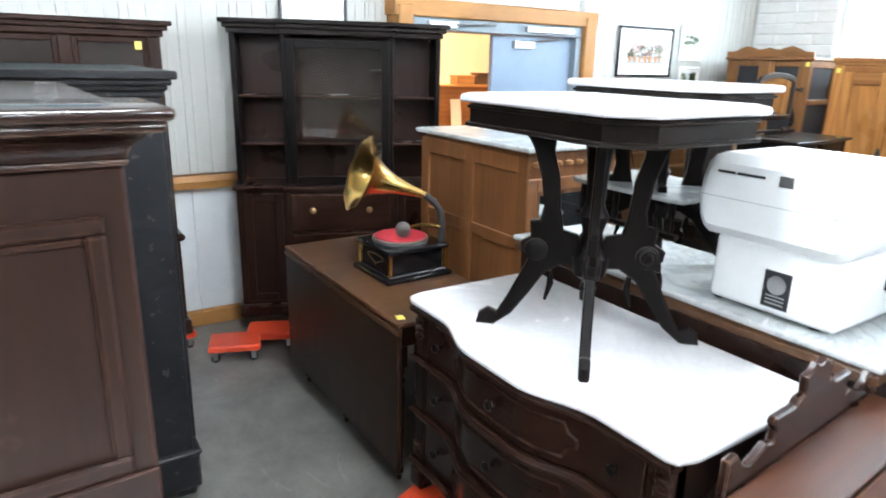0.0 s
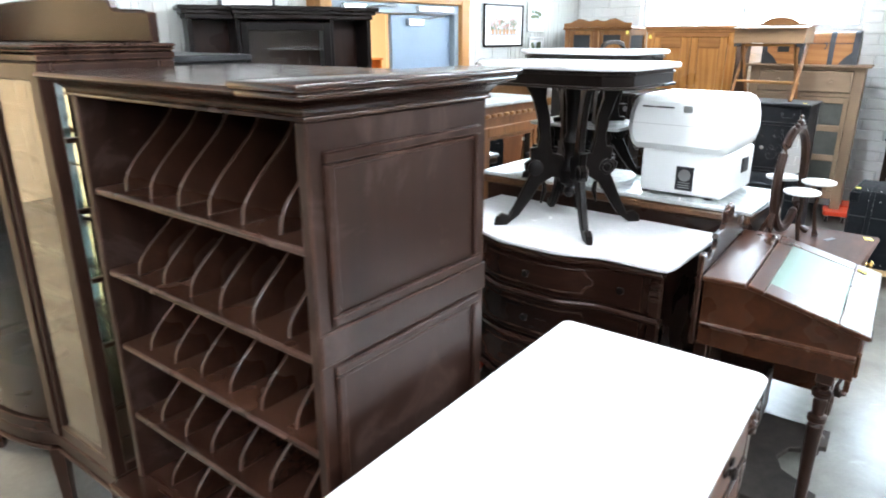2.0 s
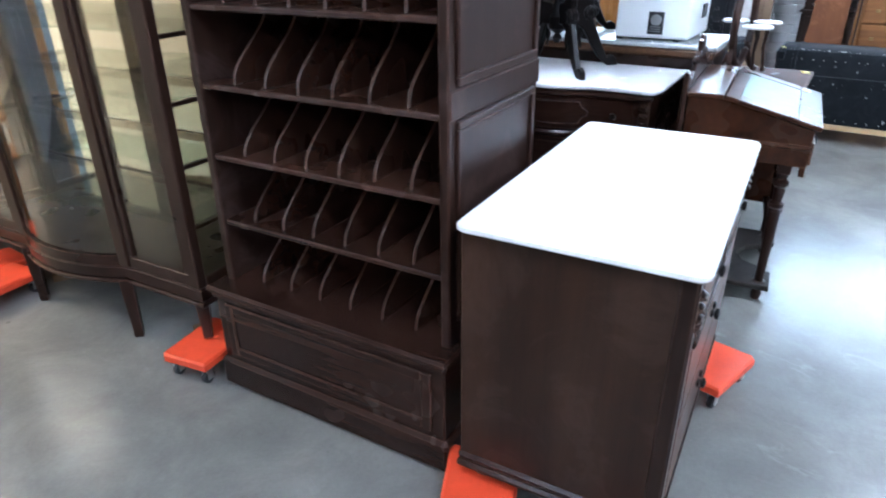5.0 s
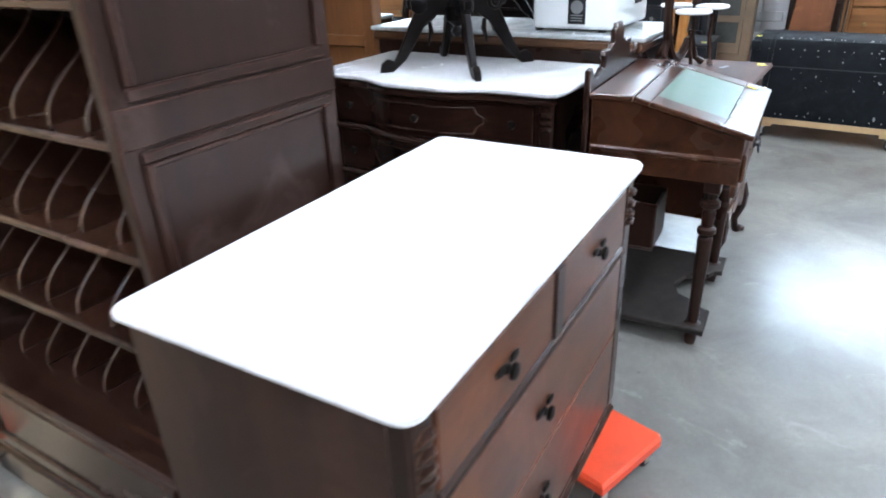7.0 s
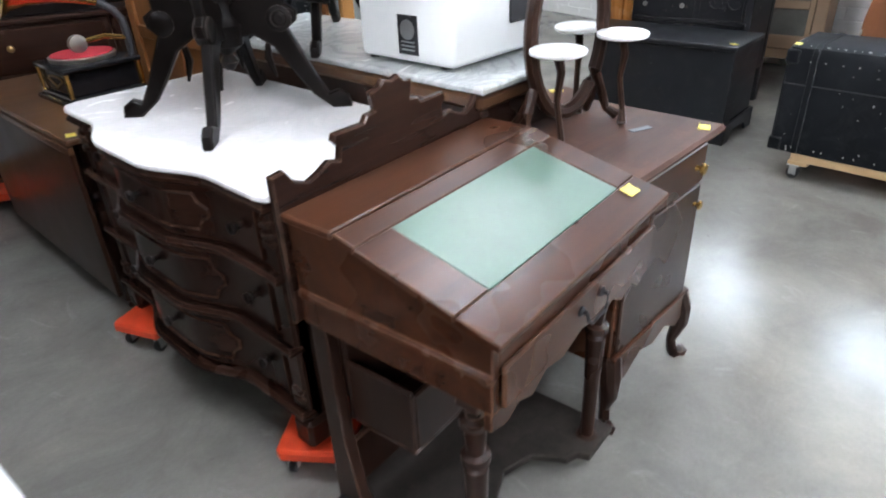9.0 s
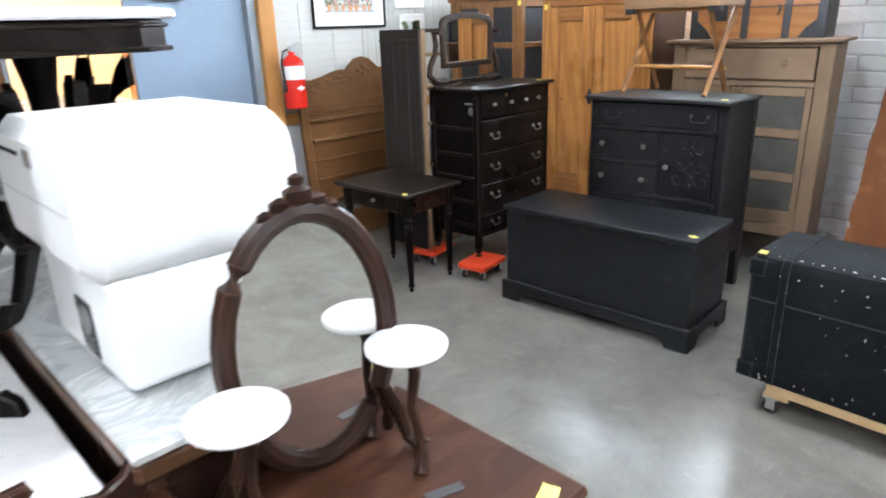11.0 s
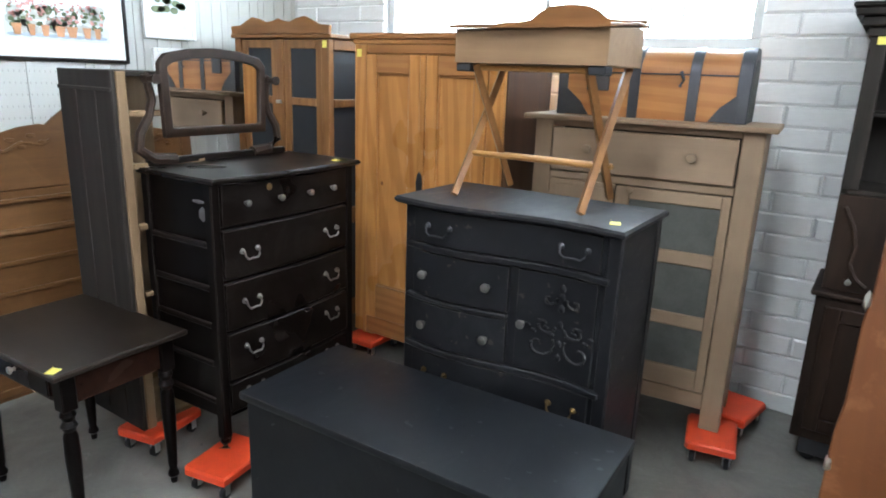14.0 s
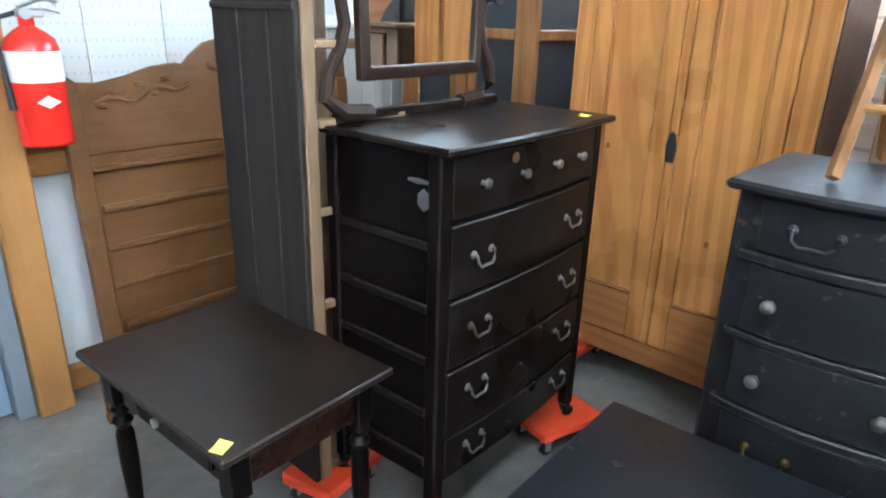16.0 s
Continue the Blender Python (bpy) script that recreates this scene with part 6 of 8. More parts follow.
tag_on(4.108, 2.578, 0.6455, 30)

# ---------------------------------------------------------------- oak headboard leaning on the wall
t = thing("headboard", pose(5.01, 3.955, 0.0, -4), "brown oak carved headboard leaning against the wall", "headboard")
w = 1.0
bm = bmesh.new()
top = [(-0.645, 1.297), (-0.635, 1.31), (-0.60, 1.262), (-0.575, 1.24), (-0.50, 1.236), (-0.40, 1.255), (-0.30, 1.285), (-0.20, 1.297), (-0.17, 1.29), (-0.13, 1.325), (-0.07, 1.37), (0, 1.385)]
prism(bm, [(-0.645, 0.98), *top, *[(-x, z) for x, z in top[-2::-1]], (0.645, 0.98)][::-1], "y", 0.0, 0.026, 0.004)
part("crest_board", bm, HEAD, t, "shaped oak crest")
for s in (-1, 1):
    boxpart("post", (min(s * 0.645, s * 0.575), max(s * 0.645, s * 0.575), -0.012, 0.03, 0.0, 1.20), HEAD, t, b=0.006)
boxpart("panel", (-0.574, 0.574, 0.008, 0.02, 0.26, 0.979), HEAD, t)
for z, h, p in ((0.93, 0.02, 0.03), (0.775, 0.03, 0.022), (0.62, 0.022, 0.016), (0.47, 0.022, 0.016), (0.30, 0.04, 0.02)):
    bm = bmesh.new()
    tube(bm, [(-0.56, -0.004, z), (0.56, -0.004, z)], h * 0.55, 10) if h > 0.025 else box(bm, -0.574, 0.574, 0.008 - p, 0.0085, z - h / 2, z + h / 2, 0.004)
    part("rail", bm, HEAD, t)
bm = bmesh.new()
for s in (-1, 1):
    tube(bm, [(s * (0.52 - 0.36 * k / 14), -0.002, 1.16 + 0.055 * k / 14 + 0.014 * math.sin(k * 0.9)) for k in range(15)], 0.010, 6)
    for k in range(7):
        blob(bm, (s * (0.50 - 0.05 * k), -0.003, 1.175 + 0.009 * k + (0.022 if k % 2 else -0.022)), 0.026, 0.012, 0.014)
for x, z in ((0, 1.31), (-0.045, 1.28), (0.045, 1.28), (0, 1.25)):
    blob(bm, (x, -0.004, z), 0.030, 0.013, 0.024)
part("carved_leaves", bm, HEAD, t, "applied carved leaf ornament")
t = thing("footboard", pose(4.75, 3.80, 0.0, -5), "low brown oak footboard standing in front of the headboard", "footboard")
bm = bmesh.new()
half = [(-0.47, 0.0), (-0.47, 0.22), (-0.455, 0.245), (-0.42, 0.23), (-0.38, 0.20), (-0.30, 0.19), (-0.15, 0.21), (0, 0.225)]
prism(bm, half + [(-x, z) for x, z in half[-2::-1]], "y", 0.0, 0.025, 0.004)
part("board", bm, HEAD, t)
boxpart("base_rail", (-0.48, 0.48, -0.012, -0.001, 0.02, 0.06), HEAD, t)

# ---------------------------------------------------------------- tall narrow carcass standing on end
t = thing("tall_carcass", pose(4.73, 3.04, 0), "tall dark-backed case standing on end, raw pine inside", "case")
boxpart("back_board", (-0.18, -0.160, -0.165, 0.22, DH, 1.578), GREYED, t, "greyed dark boards")
bm = bmesh.new()
for y in (-0.05, 0.09):
    box(bm, -0.1835, -0.1795, y - 0.004, y + 0.004, 0.15, 1.50, 0.001)
box(bm, -0.1845, -0.1795, -0.165, 0.22, 1.50, 1.515, 0.002)
part("board_joint", bm, GREYED, t)
boxpart("pine_edge", (-0.160, -0.120, -0.168, -0.145, DH, 1.575), RAWPINE, t, "raw pine edge")
boxpart("far_side", (-0.159, 0.20, 0.20, 0.22, DH, 1.575), RAWPINE, t)
boxpart("top_board", (-0.159, 0.20, -0.144, 0.199, 1.555, 1.577), GREYED, t)
boxpart("bottom_board", (-0.159, 0.20, -0.144, 0.199, DH, 0.13), RAWPINE, t)
for z in (0.42, 0.70, 0.98, 1.22, 1.42):
    boxpart("drawer_rail", (-0.119, 0.20, -0.165, -0.140, z - 0.012, z + 0.012), RAWPINE, t)
    boxpart("runner", (-0.158, -0.125, -0.139, 0.199, z - 0.012, z + 0.010), RAWPINE, t)
dolly(4.66, 2.93, 12), dolly(4.82, 3.15, 0)

# ---------------------------------------------------------------- tall black dresser with a swing mirror
t = thing("tall_dresser", pose(5.045, 2.70, 0, 0, 0, 2), "tall ebonised bow-front dresser with bail handles and a swing mirror", "dresser")
w, d = 0.80, 0.43
f = -d / 2


def bowed(inset, ww, a=0.016):
    return [(-ww / 2 + ww * i / 14, f + inset - a * math.sin(math.pi * i / 14)) for i in range(15)]


bm = bmesh.new()
prism(bm, [(w / 2 + 0.01, d / 2), (-w / 2 - 0.01, d / 2), *[(x * 1.02, y) for x, y in bowed(-0.022, w)]], "z", 1.195, 1.216, 0.006)
part("top_board", bm, EBONY_X, t)
bm = bmesh.new()
prism(bm, [(w / 2 - 0.02, d / 2 - 0.01), (-w / 2 + 0.02, d / 2 - 0.01), *bowed(0.03, w - 0.07)], "z", 0.24, 1.1945)
part("carcass", bm, EBONY, t)
for s in (-1, 1):
    for y in (f + 0.012, d / 2 - 0.045):
        bm = bmesh.new()
        a, b = sorted((s * (w / 2 - 0.008), s * (w / 2 - 0.050)))
        box(bm, a, b, y, y + 0.042, 0.16, 1.1948, 0.005)
        tube(bm, [((a + b) / 2, y + 0.02, 0.16), ((a + b) / 2 + s * 0.004, y + 0.018, 0.138), ((a + b) / 2 + s * 0.014, y + 0.010, DH + 0.012)], 0.024, 8, [1, 0.8, 1.0])
        part("corner_post", bm, EBONY, t)
    for z in (0.32, 0.48, 0.64, 0.79, 0.96):
        a, b = sorted((s * (w / 2 - 0.022), s * (w / 2 - 0.010)))
        boxpart("side_rail", (a, b, f + 0.054, d / 2 - 0.046, z - 0.012, z + 0.012), EBONY_X, t)
for z0, z1, pull in ((1.026, 1.185, 0), (0.818, 1.012, 0.9225), (0.612, 0.804, 0.721), (0.402, 0.598, 0.5315), (0.262, 0.388, 0.345)):
    bm = bmesh.new()
    s = bowed(0.012, w - 0.11)
    prism(bm, s + [(x, y + 0.03) for x, y in s[::-1]], "z", z0, z1, 0.004)
    dr = part("drawer", bm, EBONY_X, t)
    if not pull:
        for x in (-0.24, -0.075, 0.09, 0.24):
            knob(dr, x, f + 0.012 - 0.016 * math.cos(math.pi * x / (w - 0.11)), 1.108, 0.014, NICKEL, "pale glass-like knob")
        bm = bmesh.new()
        lathe(bm, [(0.014, 0), (0.014, 0.003), (0.008, 0.005)], (-0.15, f - 0.028, 1.163), "y", 10)
        part("escutcheon", bm, OLDBRASS, dr)
    else:
        for x in (-0.23, 0.23):
            bail(dr, x, f + 0.012 - 0.016 * math.cos(math.pi * x / (w - 0.11)), pull, 0.075)
bm = bmesh.new()
blob(bm, (-w / 2 + 0.019, -0.14, 1.075), 0.003, 0.024, 0.03), blob(bm, (-w / 2 + 0.019, -0.12, 1.12), 0.003, 0.04, 0.008)
part("rubbed_patch", bm, plain("pale_rubbed_finish", (0.085, 0.08, 0.08), 0.6), t, "pale rubbed patch")
# mirror on scrolled uprights
MX = -0.045
boxpart("back_rail", (-0.37, 0.35, 0.18, 0.208, 1.2165, 1.245), EBONY_X, t)
for s in (-1, 1):
    bm = bmesh.new()
    tube(bm, [(MX + s * 0.20, 0.19, 1.235), (MX + s * 0.30, 0.19, 1.245), (MX + s * 0.355, 0.19, 1.285), (MX + s * 0.345, 0.19, 1.345), (MX + s * 0.305, 0.19, 1.405), (MX + s * 0.285, 0.19, 1.47), (MX + s * 0.30, 0.19, 1.545)], 0.021, 8, [1.2, 1.1, 0.95, 0.9, 0.85, 0.8, 0.75])
    blob(bm, (MX + s * 0.30, 0.19, 1.55), 0.026, 0.024, 0.026)
    part("scrolled_upright", bm, HUTCHBROWN, t)
    bm = bmesh.new()
    lathe(bm, [(0.012, -0.03), (0.012, 0.03), (0.02, 0.034), (0.02, 0.045)], (MX + s * 0.30, 0.17, 1.55), "y", 10)
    part("mirror_knob", bm, HUTCHBROWN, t)
bm = bmesh.new()
outer = [(-0.275, 1.325), (0.275, 1.325), (0.285, 1.61), (0.25, 1.645), (0.13, 1.668), (0, 1.675), (-0.13, 1.668), (-0.25, 1.645), (-0.285, 1.61)]
inner = [(-0.238, 1.362), (0.238, 1.362), (0.246, 1.595), (0.22, 1.612), (0.12, 1.630), (0, 1.636), (-0.12, 1.630), (-0.22, 1.612), (-0.246, 1.595)]
va = [[bm.verts.new((x, y, z)) for x, z in [(MX + 0.93 * q, r) for q, r in loop]] for loop, y in ((outer, 0.155), (inner, 0.155), (inner, 0.185), (outer, 0.185))]
k = len(outer)
for p, q in zip(va, va[1:] + va[:1]):
    for i in range(k):
        bm.faces.new((p[i], p[(i + 1) % k], q[(i + 1) % k], q[i]))
bmesh.ops.recalc_face_normals(bm, faces=bm.faces)
bmesh.ops.bevel(bm, geom=list(bm.edges), offset=0.004, segments=1, affect="EDGES")
fr = part("mirror_frame", bm, HUTCHBROWN, t)
bm = bmesh.new()
prism(bm, [(MX + x * 0.94, z) for x, z in inner], "y", 0.168, 0.173)
part("mirror_glass", bm, MIRROR, fr, "mirror glass")
tag_on(5.36, 2.53, 1.2165, 15)
dolly(4.66, 2.46, 10), dolly(5.42, 2.56, -15)

# ---------------------------------------------------------------- black carved dresser with the folding school desk
t = thing("carved_dresser", pose(5.36, 1.555, 0, 0, 0, -90), "faded black serpentine washstand dresser with carved door", "dresser")
w, d = 0.86, 0.44
f = -d / 2
ser = [(-w / 2 + w * i / 24, f - 0.035 * math.sin(math.pi * i / 12) * (1 if i < 12 else 0.9)) for i in range(25)]
ser = [(x, f - 0.030 * math.sin(2 * math.pi * (x / w + 0.5))) for x, _ in ser]


def strip(inset, cut, z0, z1, name, mat, x0=-9, x1=9, thick=0.03):
    s = [(x, y + inset) for x, y in ser if max(-w / 2 + cut, x0) - 1e-6 <= x <= min(w / 2 - cut, x1) + 1e-6]
    bm = bmesh.new()
    prism(bm, s + [(x, y + thick) for x, y in s[::-1]], "z", z0, z1, 0.004)
    return part(name, bm, mat, t)


bm = bmesh.new()
prism(bm, [(w / 2 + 0.01, d / 2), (-w / 2 - 0.01, d / 2), *[(x * 1.03, y - 0.03) for x, y in ser]], "z", 1.138, 1.163, 0.008)
part("top_board", bm, BLUEBLACK, t)
bm = bmesh.new()
prism(bm, [(w / 2 - 0.01, d / 2 - 0.01), (-w / 2 + 0.01, d / 2 - 0.01), *[(x * 0.975, y + 0.02) for x, y in ser]], "z", 0.25, 1.1375)
part("carcass", bm, BLUEBLACK, t)
for z in (0.985, 0.585, 0.345):
    strip(-0.004, 0.02, z - 0.012, z + 0.012, "rail", BLUEBLACK)
strip(0.004, 0.04, 1.001, 1.130, "drawer", BLUEBLACK)
strip(-0.002, 0.02, 0.774, 0.792, "rail", BLUEBLACK, -9, 0.045)
for z0, z1 in ((0.796, 0.970), (0.600, 0.770)):
    dr = strip(0.004, 0.04, z0, z1, "drawer", BLUEBLACK, -9, 0.05)
    for x in (-0.298, -0.035):
        knob(dr, x, f + 0.004 - 0.030 * math.sin(2 * math.pi * (x / w + 0.5)), (z0 + z1) / 2, 0.018, DULLNICKEL, "dull worn knob")
dr = strip(0.004, 0.04, 0.600, 0.970, "carved_door", BLUEBLACK, 0.06, 9)
knob(dr, 0.10, f + 0.018, 0.775, 0.017, DULLNICKEL, "dull worn knob")
cx, cz = 0.235, 0.775


def yo(x):
    return f + 0.001 - 0.030 * math.sin(2 * math.pi * (x / w + 0.5))


for s in (-1, 1):
    for a0, sz, zc in ((0.0, 0.060, -0.065), (0.6, 0.040, 0.01), (0.2, 0.028, 0.105)):
        pts = []
        for k in range(14):
            a = a0 + k * 0.42
            r = sz * (1 - k / 16)
            x = cx + s * (0.02 + sz * 0.9 + r * math.cos(a + 2.6))
            pts.append((x, yo(x), cz + zc + r * math.sin(a + 2.6) * 0.9))
        bm = bmesh.new()
        tube(bm, pts, 0.0055, 6, [0.6 + 0.4 * math.sin(math.pi * k / 13) + 0.25 * (k % 3 == 0) for k in range(14)])
        part("carved_scroll", bm, BLUEBLACK, dr)
    for k in range(5):
        x = cx + s * (0.03 + 0.022 * k)
        bm = bmesh.new()
        blob(bm, (x, yo(x), cz - 0.02 + 0.02 * (k % 3)), 0.013, 0.006, 0.009)
        part("carved_leaf", bm, BLUEBLACK, dr)
for z in (-0.10, -0.05, 0.02, 0.08, 0.12, 0.15):
    bm = bmesh.new()
    blob(bm, (cx, yo(cx), cz + z), 0.013, 0.008, 0.018)
    part("carved_bead", bm, BLUEBLACK, dr)
strip(0.004, 0.04, 0.362, 0.570, "drawer", BLUEBLACK)
for x, z in ((-0.237, 1.072), (0.263, 1.072), (-0.237, 0.50), (0.263, 0.50)):
    bail(t, x, yo(x), z, 0.095, IRON if z > 1 else OLDBRASS)
for sx in (-1, 1):
    for y in (f + 0.02, d / 2 - 0.06):
        bm = bmesh.new()
        a, b = sorted((sx * (w / 2 - 0.005), sx * (w / 2 - 0.055)))
        box(bm, a, b, y, y + 0.05, 0.0, 1.1378, 0.006)
        part("corner_post", bm, BLUEBLACK, t)
tag_on(5.22, 1.185, 1.1635, 20)

t = thing("folding_school_desk", pose(5.42, 1.56, 1.1635, 0, 0, -90), "small folding oak school desk on crossed legs", "desk")
w = 0.57
bm = bmesh.new()
prism(bm, [(-0.17, 0.485), (0.16, 0.485), (0.16, 0.615), (0.05, 0.618), (-0.17, 0.600)], "x", -w / 2, w / 2, 0.003)
part("desk_box", bm, TANOAK, t)
bm = bmesh.new()
prism(bm, [(-0.20, 0.598), (0.05, 0.619), (0.05, 0.632), (-0.20, 0.611)], "x", -w / 2 - 0.012, w / 2 + 0.012, 0.003)
part("lid", bm, OAK_X, t, "worn sloping oak lid")
boxpart("pen_ledge", (-w / 2 - 0.012, w / 2 + 0.012, 0.0505, 0.165, 0.6195, 0.633), OAK_X, t)
bm = bmesh.new()
half = [(-w / 2 - 0.01, 0.634), (-w / 2 - 0.01, 0.645), (-0.20, 0.648), (-0.15, 0.655), (-0.12, 0.68), (-0.075, 0.70), (0, 0.706)]
prism(bm, half + [(-x, z) for x, z in half[-2::-1]], "y", 0.14, 0.158, 0.004)
part("back_rail", bm, OAK_X, t, "shaped oak back rail")
for s in (-1, 1):
    x = s * (w / 2 - 0.035)
    bm = bmesh.new()
    tube(bm, [(x, 0.14, 0.484), (x, -0.19, 0.012)], 0.017, 4)
    part("leg", bm, OAK, t)
    bm = bmesh.new()
    tube(bm, [(x - s * 0.035, -0.14, 0.484), (x - s * 0.035, 0.18, 0.012)], 0.017, 4)
    part("leg", bm, OAK, t)
    bm = bmesh.new()
    box(bm, x - 0.03, x + 0.03, -0.165, -0.10, 0.455, 0.484, 0.004)
    part("hinge_block", bm, IRON, t)
for y, z in ((-0.085, 0.16), (0.10, 0.14)):
    bm = bmesh.new()
    tube(bm, [(-w / 2 + 0.045, y, z), (w / 2 - 0.045, y, z)], 0.011, 8)
    part("stretcher", bm, TRIM_X, t)
bm = bmesh.new()
tube(bm, [(-w / 2 + 0.04, -0.12, 0.47), (w / 2 - 0.04, -0.12, 0.47)], 0.010, 8)
part("stretcher", bm, TRIM_X, t)

# ---------------------------------------------------------------- jelly cupboard with a dome trunk on it
t = thing("jelly_cupboard", pose(6.20, 1.40, 0, 0, 0, -85), "taupe painted jelly cupboard with screened door panels", "cupboard")
w, d = 0.96, 0.36
f = -d / 2
boxpart("top_board", (-w / 2 - 0.045, w / 2 + 0.045, f - 0.05, d / 2 + 0.02, 1.428, 1.45), TAUPE_X, t, b=0.005)
for x0, x1 in ((-w / 2, -w / 2 + 0.085), (w / 2 - 0.085, w / 2)):
    boxpart("stile", (x0, x1, f, f + 0.025, DH, 1.4275), TAUPE, t)
for z0, z1 in ((1.40, 1.4275), (1.165, 1.20), (0.20, 0.275)):
    boxpart("face_rail", (-w / 2 + 0.085, w / 2 - 0.085, f + 0.001, f + 0.025, z0, z1), TAUPE_X, t)
boxpart("face_board", (-w / 2 + 0.085, -0.09, f + 0.001, f + 0.024, 0.2755, 1.1645), TAUPE, t)
for s in (-1, 1):
    bm = bmesh.new()
    a, b = sorted((s * w / 2, s * (w / 2 - 0.02)))
    prism(bm, [(f + 0.026, DH), (f + 0.08, DH), (f + 0.10, 0.2), (d / 2 - 0.10, 0.2), (d / 2 - 0.08, DH), (d / 2, DH), (d / 2, 1.4275), (f + 0.026, 1.4275)], "x", a, b)
    part("side_panel", bm, TAUPE, t)
boxpart("back_panel", (-w / 2 + 0.021, w / 2 - 0.021, d / 2 - 0.012, d / 2, 0.2, 1.4275), GREYED, t)
for z in (0.28, 0.60, 0.88):
    boxpart("shelf", (-w / 2 + 0.021, w / 2 - 0.021, f + 0.03, d / 2 - 0.013, z - 0.018, z), TAUPE_X, t)
dr = boxpart("drawer", (-w / 2 + 0.09, w / 2 - 0.09, f - 0.018, f + 0.004, 1.205, 1.395), TAUPE_X, t, b=0.006)
for s in (-1, 1):
    knob(dr, s * 0.22, f - 0.018, 1.31, 0.02, TAUPE)
knob(t, -0.02, f - 0.0, 1.15, 0.016, TAUPE)
dr = boxpart("screened_door", (-0.085, -0.02, f - 0.003, f + 0.022, 0.28, 1.16), TAUPE, t)
boxpart("door_stile", (w / 2 - 0.125, w / 2 - 0.088, f - 0.003, f + 0.022, 0.28, 1.16), TAUPE, dr)
for z0, z1 in ((1.105, 1.16), (0.845, 0.905), (0.565, 0.625), (0.28, 0.375)):
    boxpart("door_rail", (-0.0199, w / 2 - 0.1251, f - 0.002, f + 0.021, z0, z1), TAUPE_X, dr)
for z0, z1 in ((0.905, 1.105), (0.625, 0.845), (0.375, 0.565)):
    boxpart("screen_panel", (-0.02, w / 2 - 0.125, f + 0.008, f + 0.012, z0, z1), SCREEN, dr, "dark dusty screen", 0)
boxpart("fixed_panel", (-w / 2 + 0.12, -0.12, f - 0.004, f + 0.0005, 0.30, 1.14), TAUPE, t)
dolly(6.07, 0.93, 10), dolly(6.40, 0.90, -10), dolly(6.02, 1.86, 0)

t = thing("dome_trunk", pose(6.25, 1.415, 1.4505, 0, 0, -85), "orange wooden dome-top trunk with black iron straps", "trunk")
w, d, h = 0.80, 0.30, 0.30
arc = [(-d / 2, 0.0), (-d / 2, 0.19), (-d / 2 + 0.012, 0.235), (-d / 2 + 0.05, 0.275), (-0.05, 0.297), (0.05, 0.297), (d / 2 - 0.05, 0.275), (d / 2 - 0.012, 0.235), (d / 2, 0.19), (d / 2, 0.0)]
bm = bmesh.new()
prism(bm, arc, "x", -w / 2, w / 2, 0.004)
part("body", bm, PINE_X, t, "orange varnished wood")
for x, ww in ((-w / 2 + 0.018, 0.022), (-0.06, 0.022), (0.185, 0.022), (w / 2 - 0.022, 0.026)):
    bm = bmesh.new()
    prism(bm, [(y * 1.035, z * 1.022 + (0.0 if z else 0.0)) for y, z in arc], "x", x - ww, x + ww, 0.002)
    part("iron_strap", bm, IRON, t)
for s in (-1, 1):
    bm = bmesh.new()
    a = s * (w / 2 - 0.035)
    prism(bm, [(a, 0.002), (a - s * 0.11, 0.002), (a - s * 0.07, 0.06), (a, 0.12)] if s < 0 else [(a, 0.12), (a - s * 0.07, 0.06), (a - s * 0.11, 0.002), (a, 0.002)], "y", -d / 2 - 0.006, -d / 2 + 0.002)
    part("corner_plate", bm, IRON, t)
    bm = bmesh.new()
    prism(bm, [(y * 0.8, 0.02 + z * 0.8) for y, z in arc], "x", min(s * (w / 2 - 0.002), s * (w / 2 + 0.006)), max(s * (w / 2 - 0.002), s * (w / 2 + 0.006)))
    part("end_plate", bm, SCREEN, t)
bm = bmesh.new()
box(bm, -w / 2 - 0.004, w / 2 + 0.004, -d / 2 - 0.005, d / 2 + 0.005, 0.186, 0.192, 0)
part("lid_seam", bm, IRON, t)
boxpart("lock_plate", (-0.27, -0.17, -d / 2 - 0.009, -d / 2 + 0.001, 0.11, 0.235), IRON, t)
bm = bmesh.new()
tube(bm, [(0.13, -d / 2 - 0.012, 0.20), (0.145, -d / 2 - 0.02, 0.17), (0.13, -d / 2 - 0.012, 0.14)], 0.007, 6)
part("hasp", bm, IRON, t)

# ---------------------------------------------------------------- pine armoire
SIDEBROWN = wood("dark_brown_pine", (0.095, 0.045, 0.022), (0.045, 0.020, 0.011), 0.45, "z", 8)
KNOT = wood("dark_knot", (0.24, 0.095, 0.028), (0.13, 0.05, 0.017), 0.4)
t = thing("pine_armoire", pose(6.18, 2.475, 0, 0, 0, -90), "honey pine two-door armoire with panelled doors", "armoire")
w, d = 0.92, 0.50
f = -d / 2
boxpart("carcass", (-w / 2 + 0.005, w / 2 - 0.005, f + 0.03, d / 2, DH + 0.02, 1.745), PINE, t)
bm = bmesh.new()
moulding(bm, w, d, 1.745, 1.80, [(0.45, 0.008), (1.0, 0.022)])
part("cornice", bm, PINE_X, t)
for x0, x1 in ((-w / 2, -w / 2 + 0.085), (w / 2 - 0.085, w / 2)):
    boxpart("stile", (x0, x1, f, f + 0.03, DH + 0.02, 1.7445), PINE, t)
# One side is covered in darker brown than the rest of the armoire.
boxpart("side_board", (w / 2 - 0.0045, w / 2 + 0.004, f + 0.0305, d / 2 - 0.002, DH + 0.02, 1.744), SIDEBROWN, t, "dark brown side")
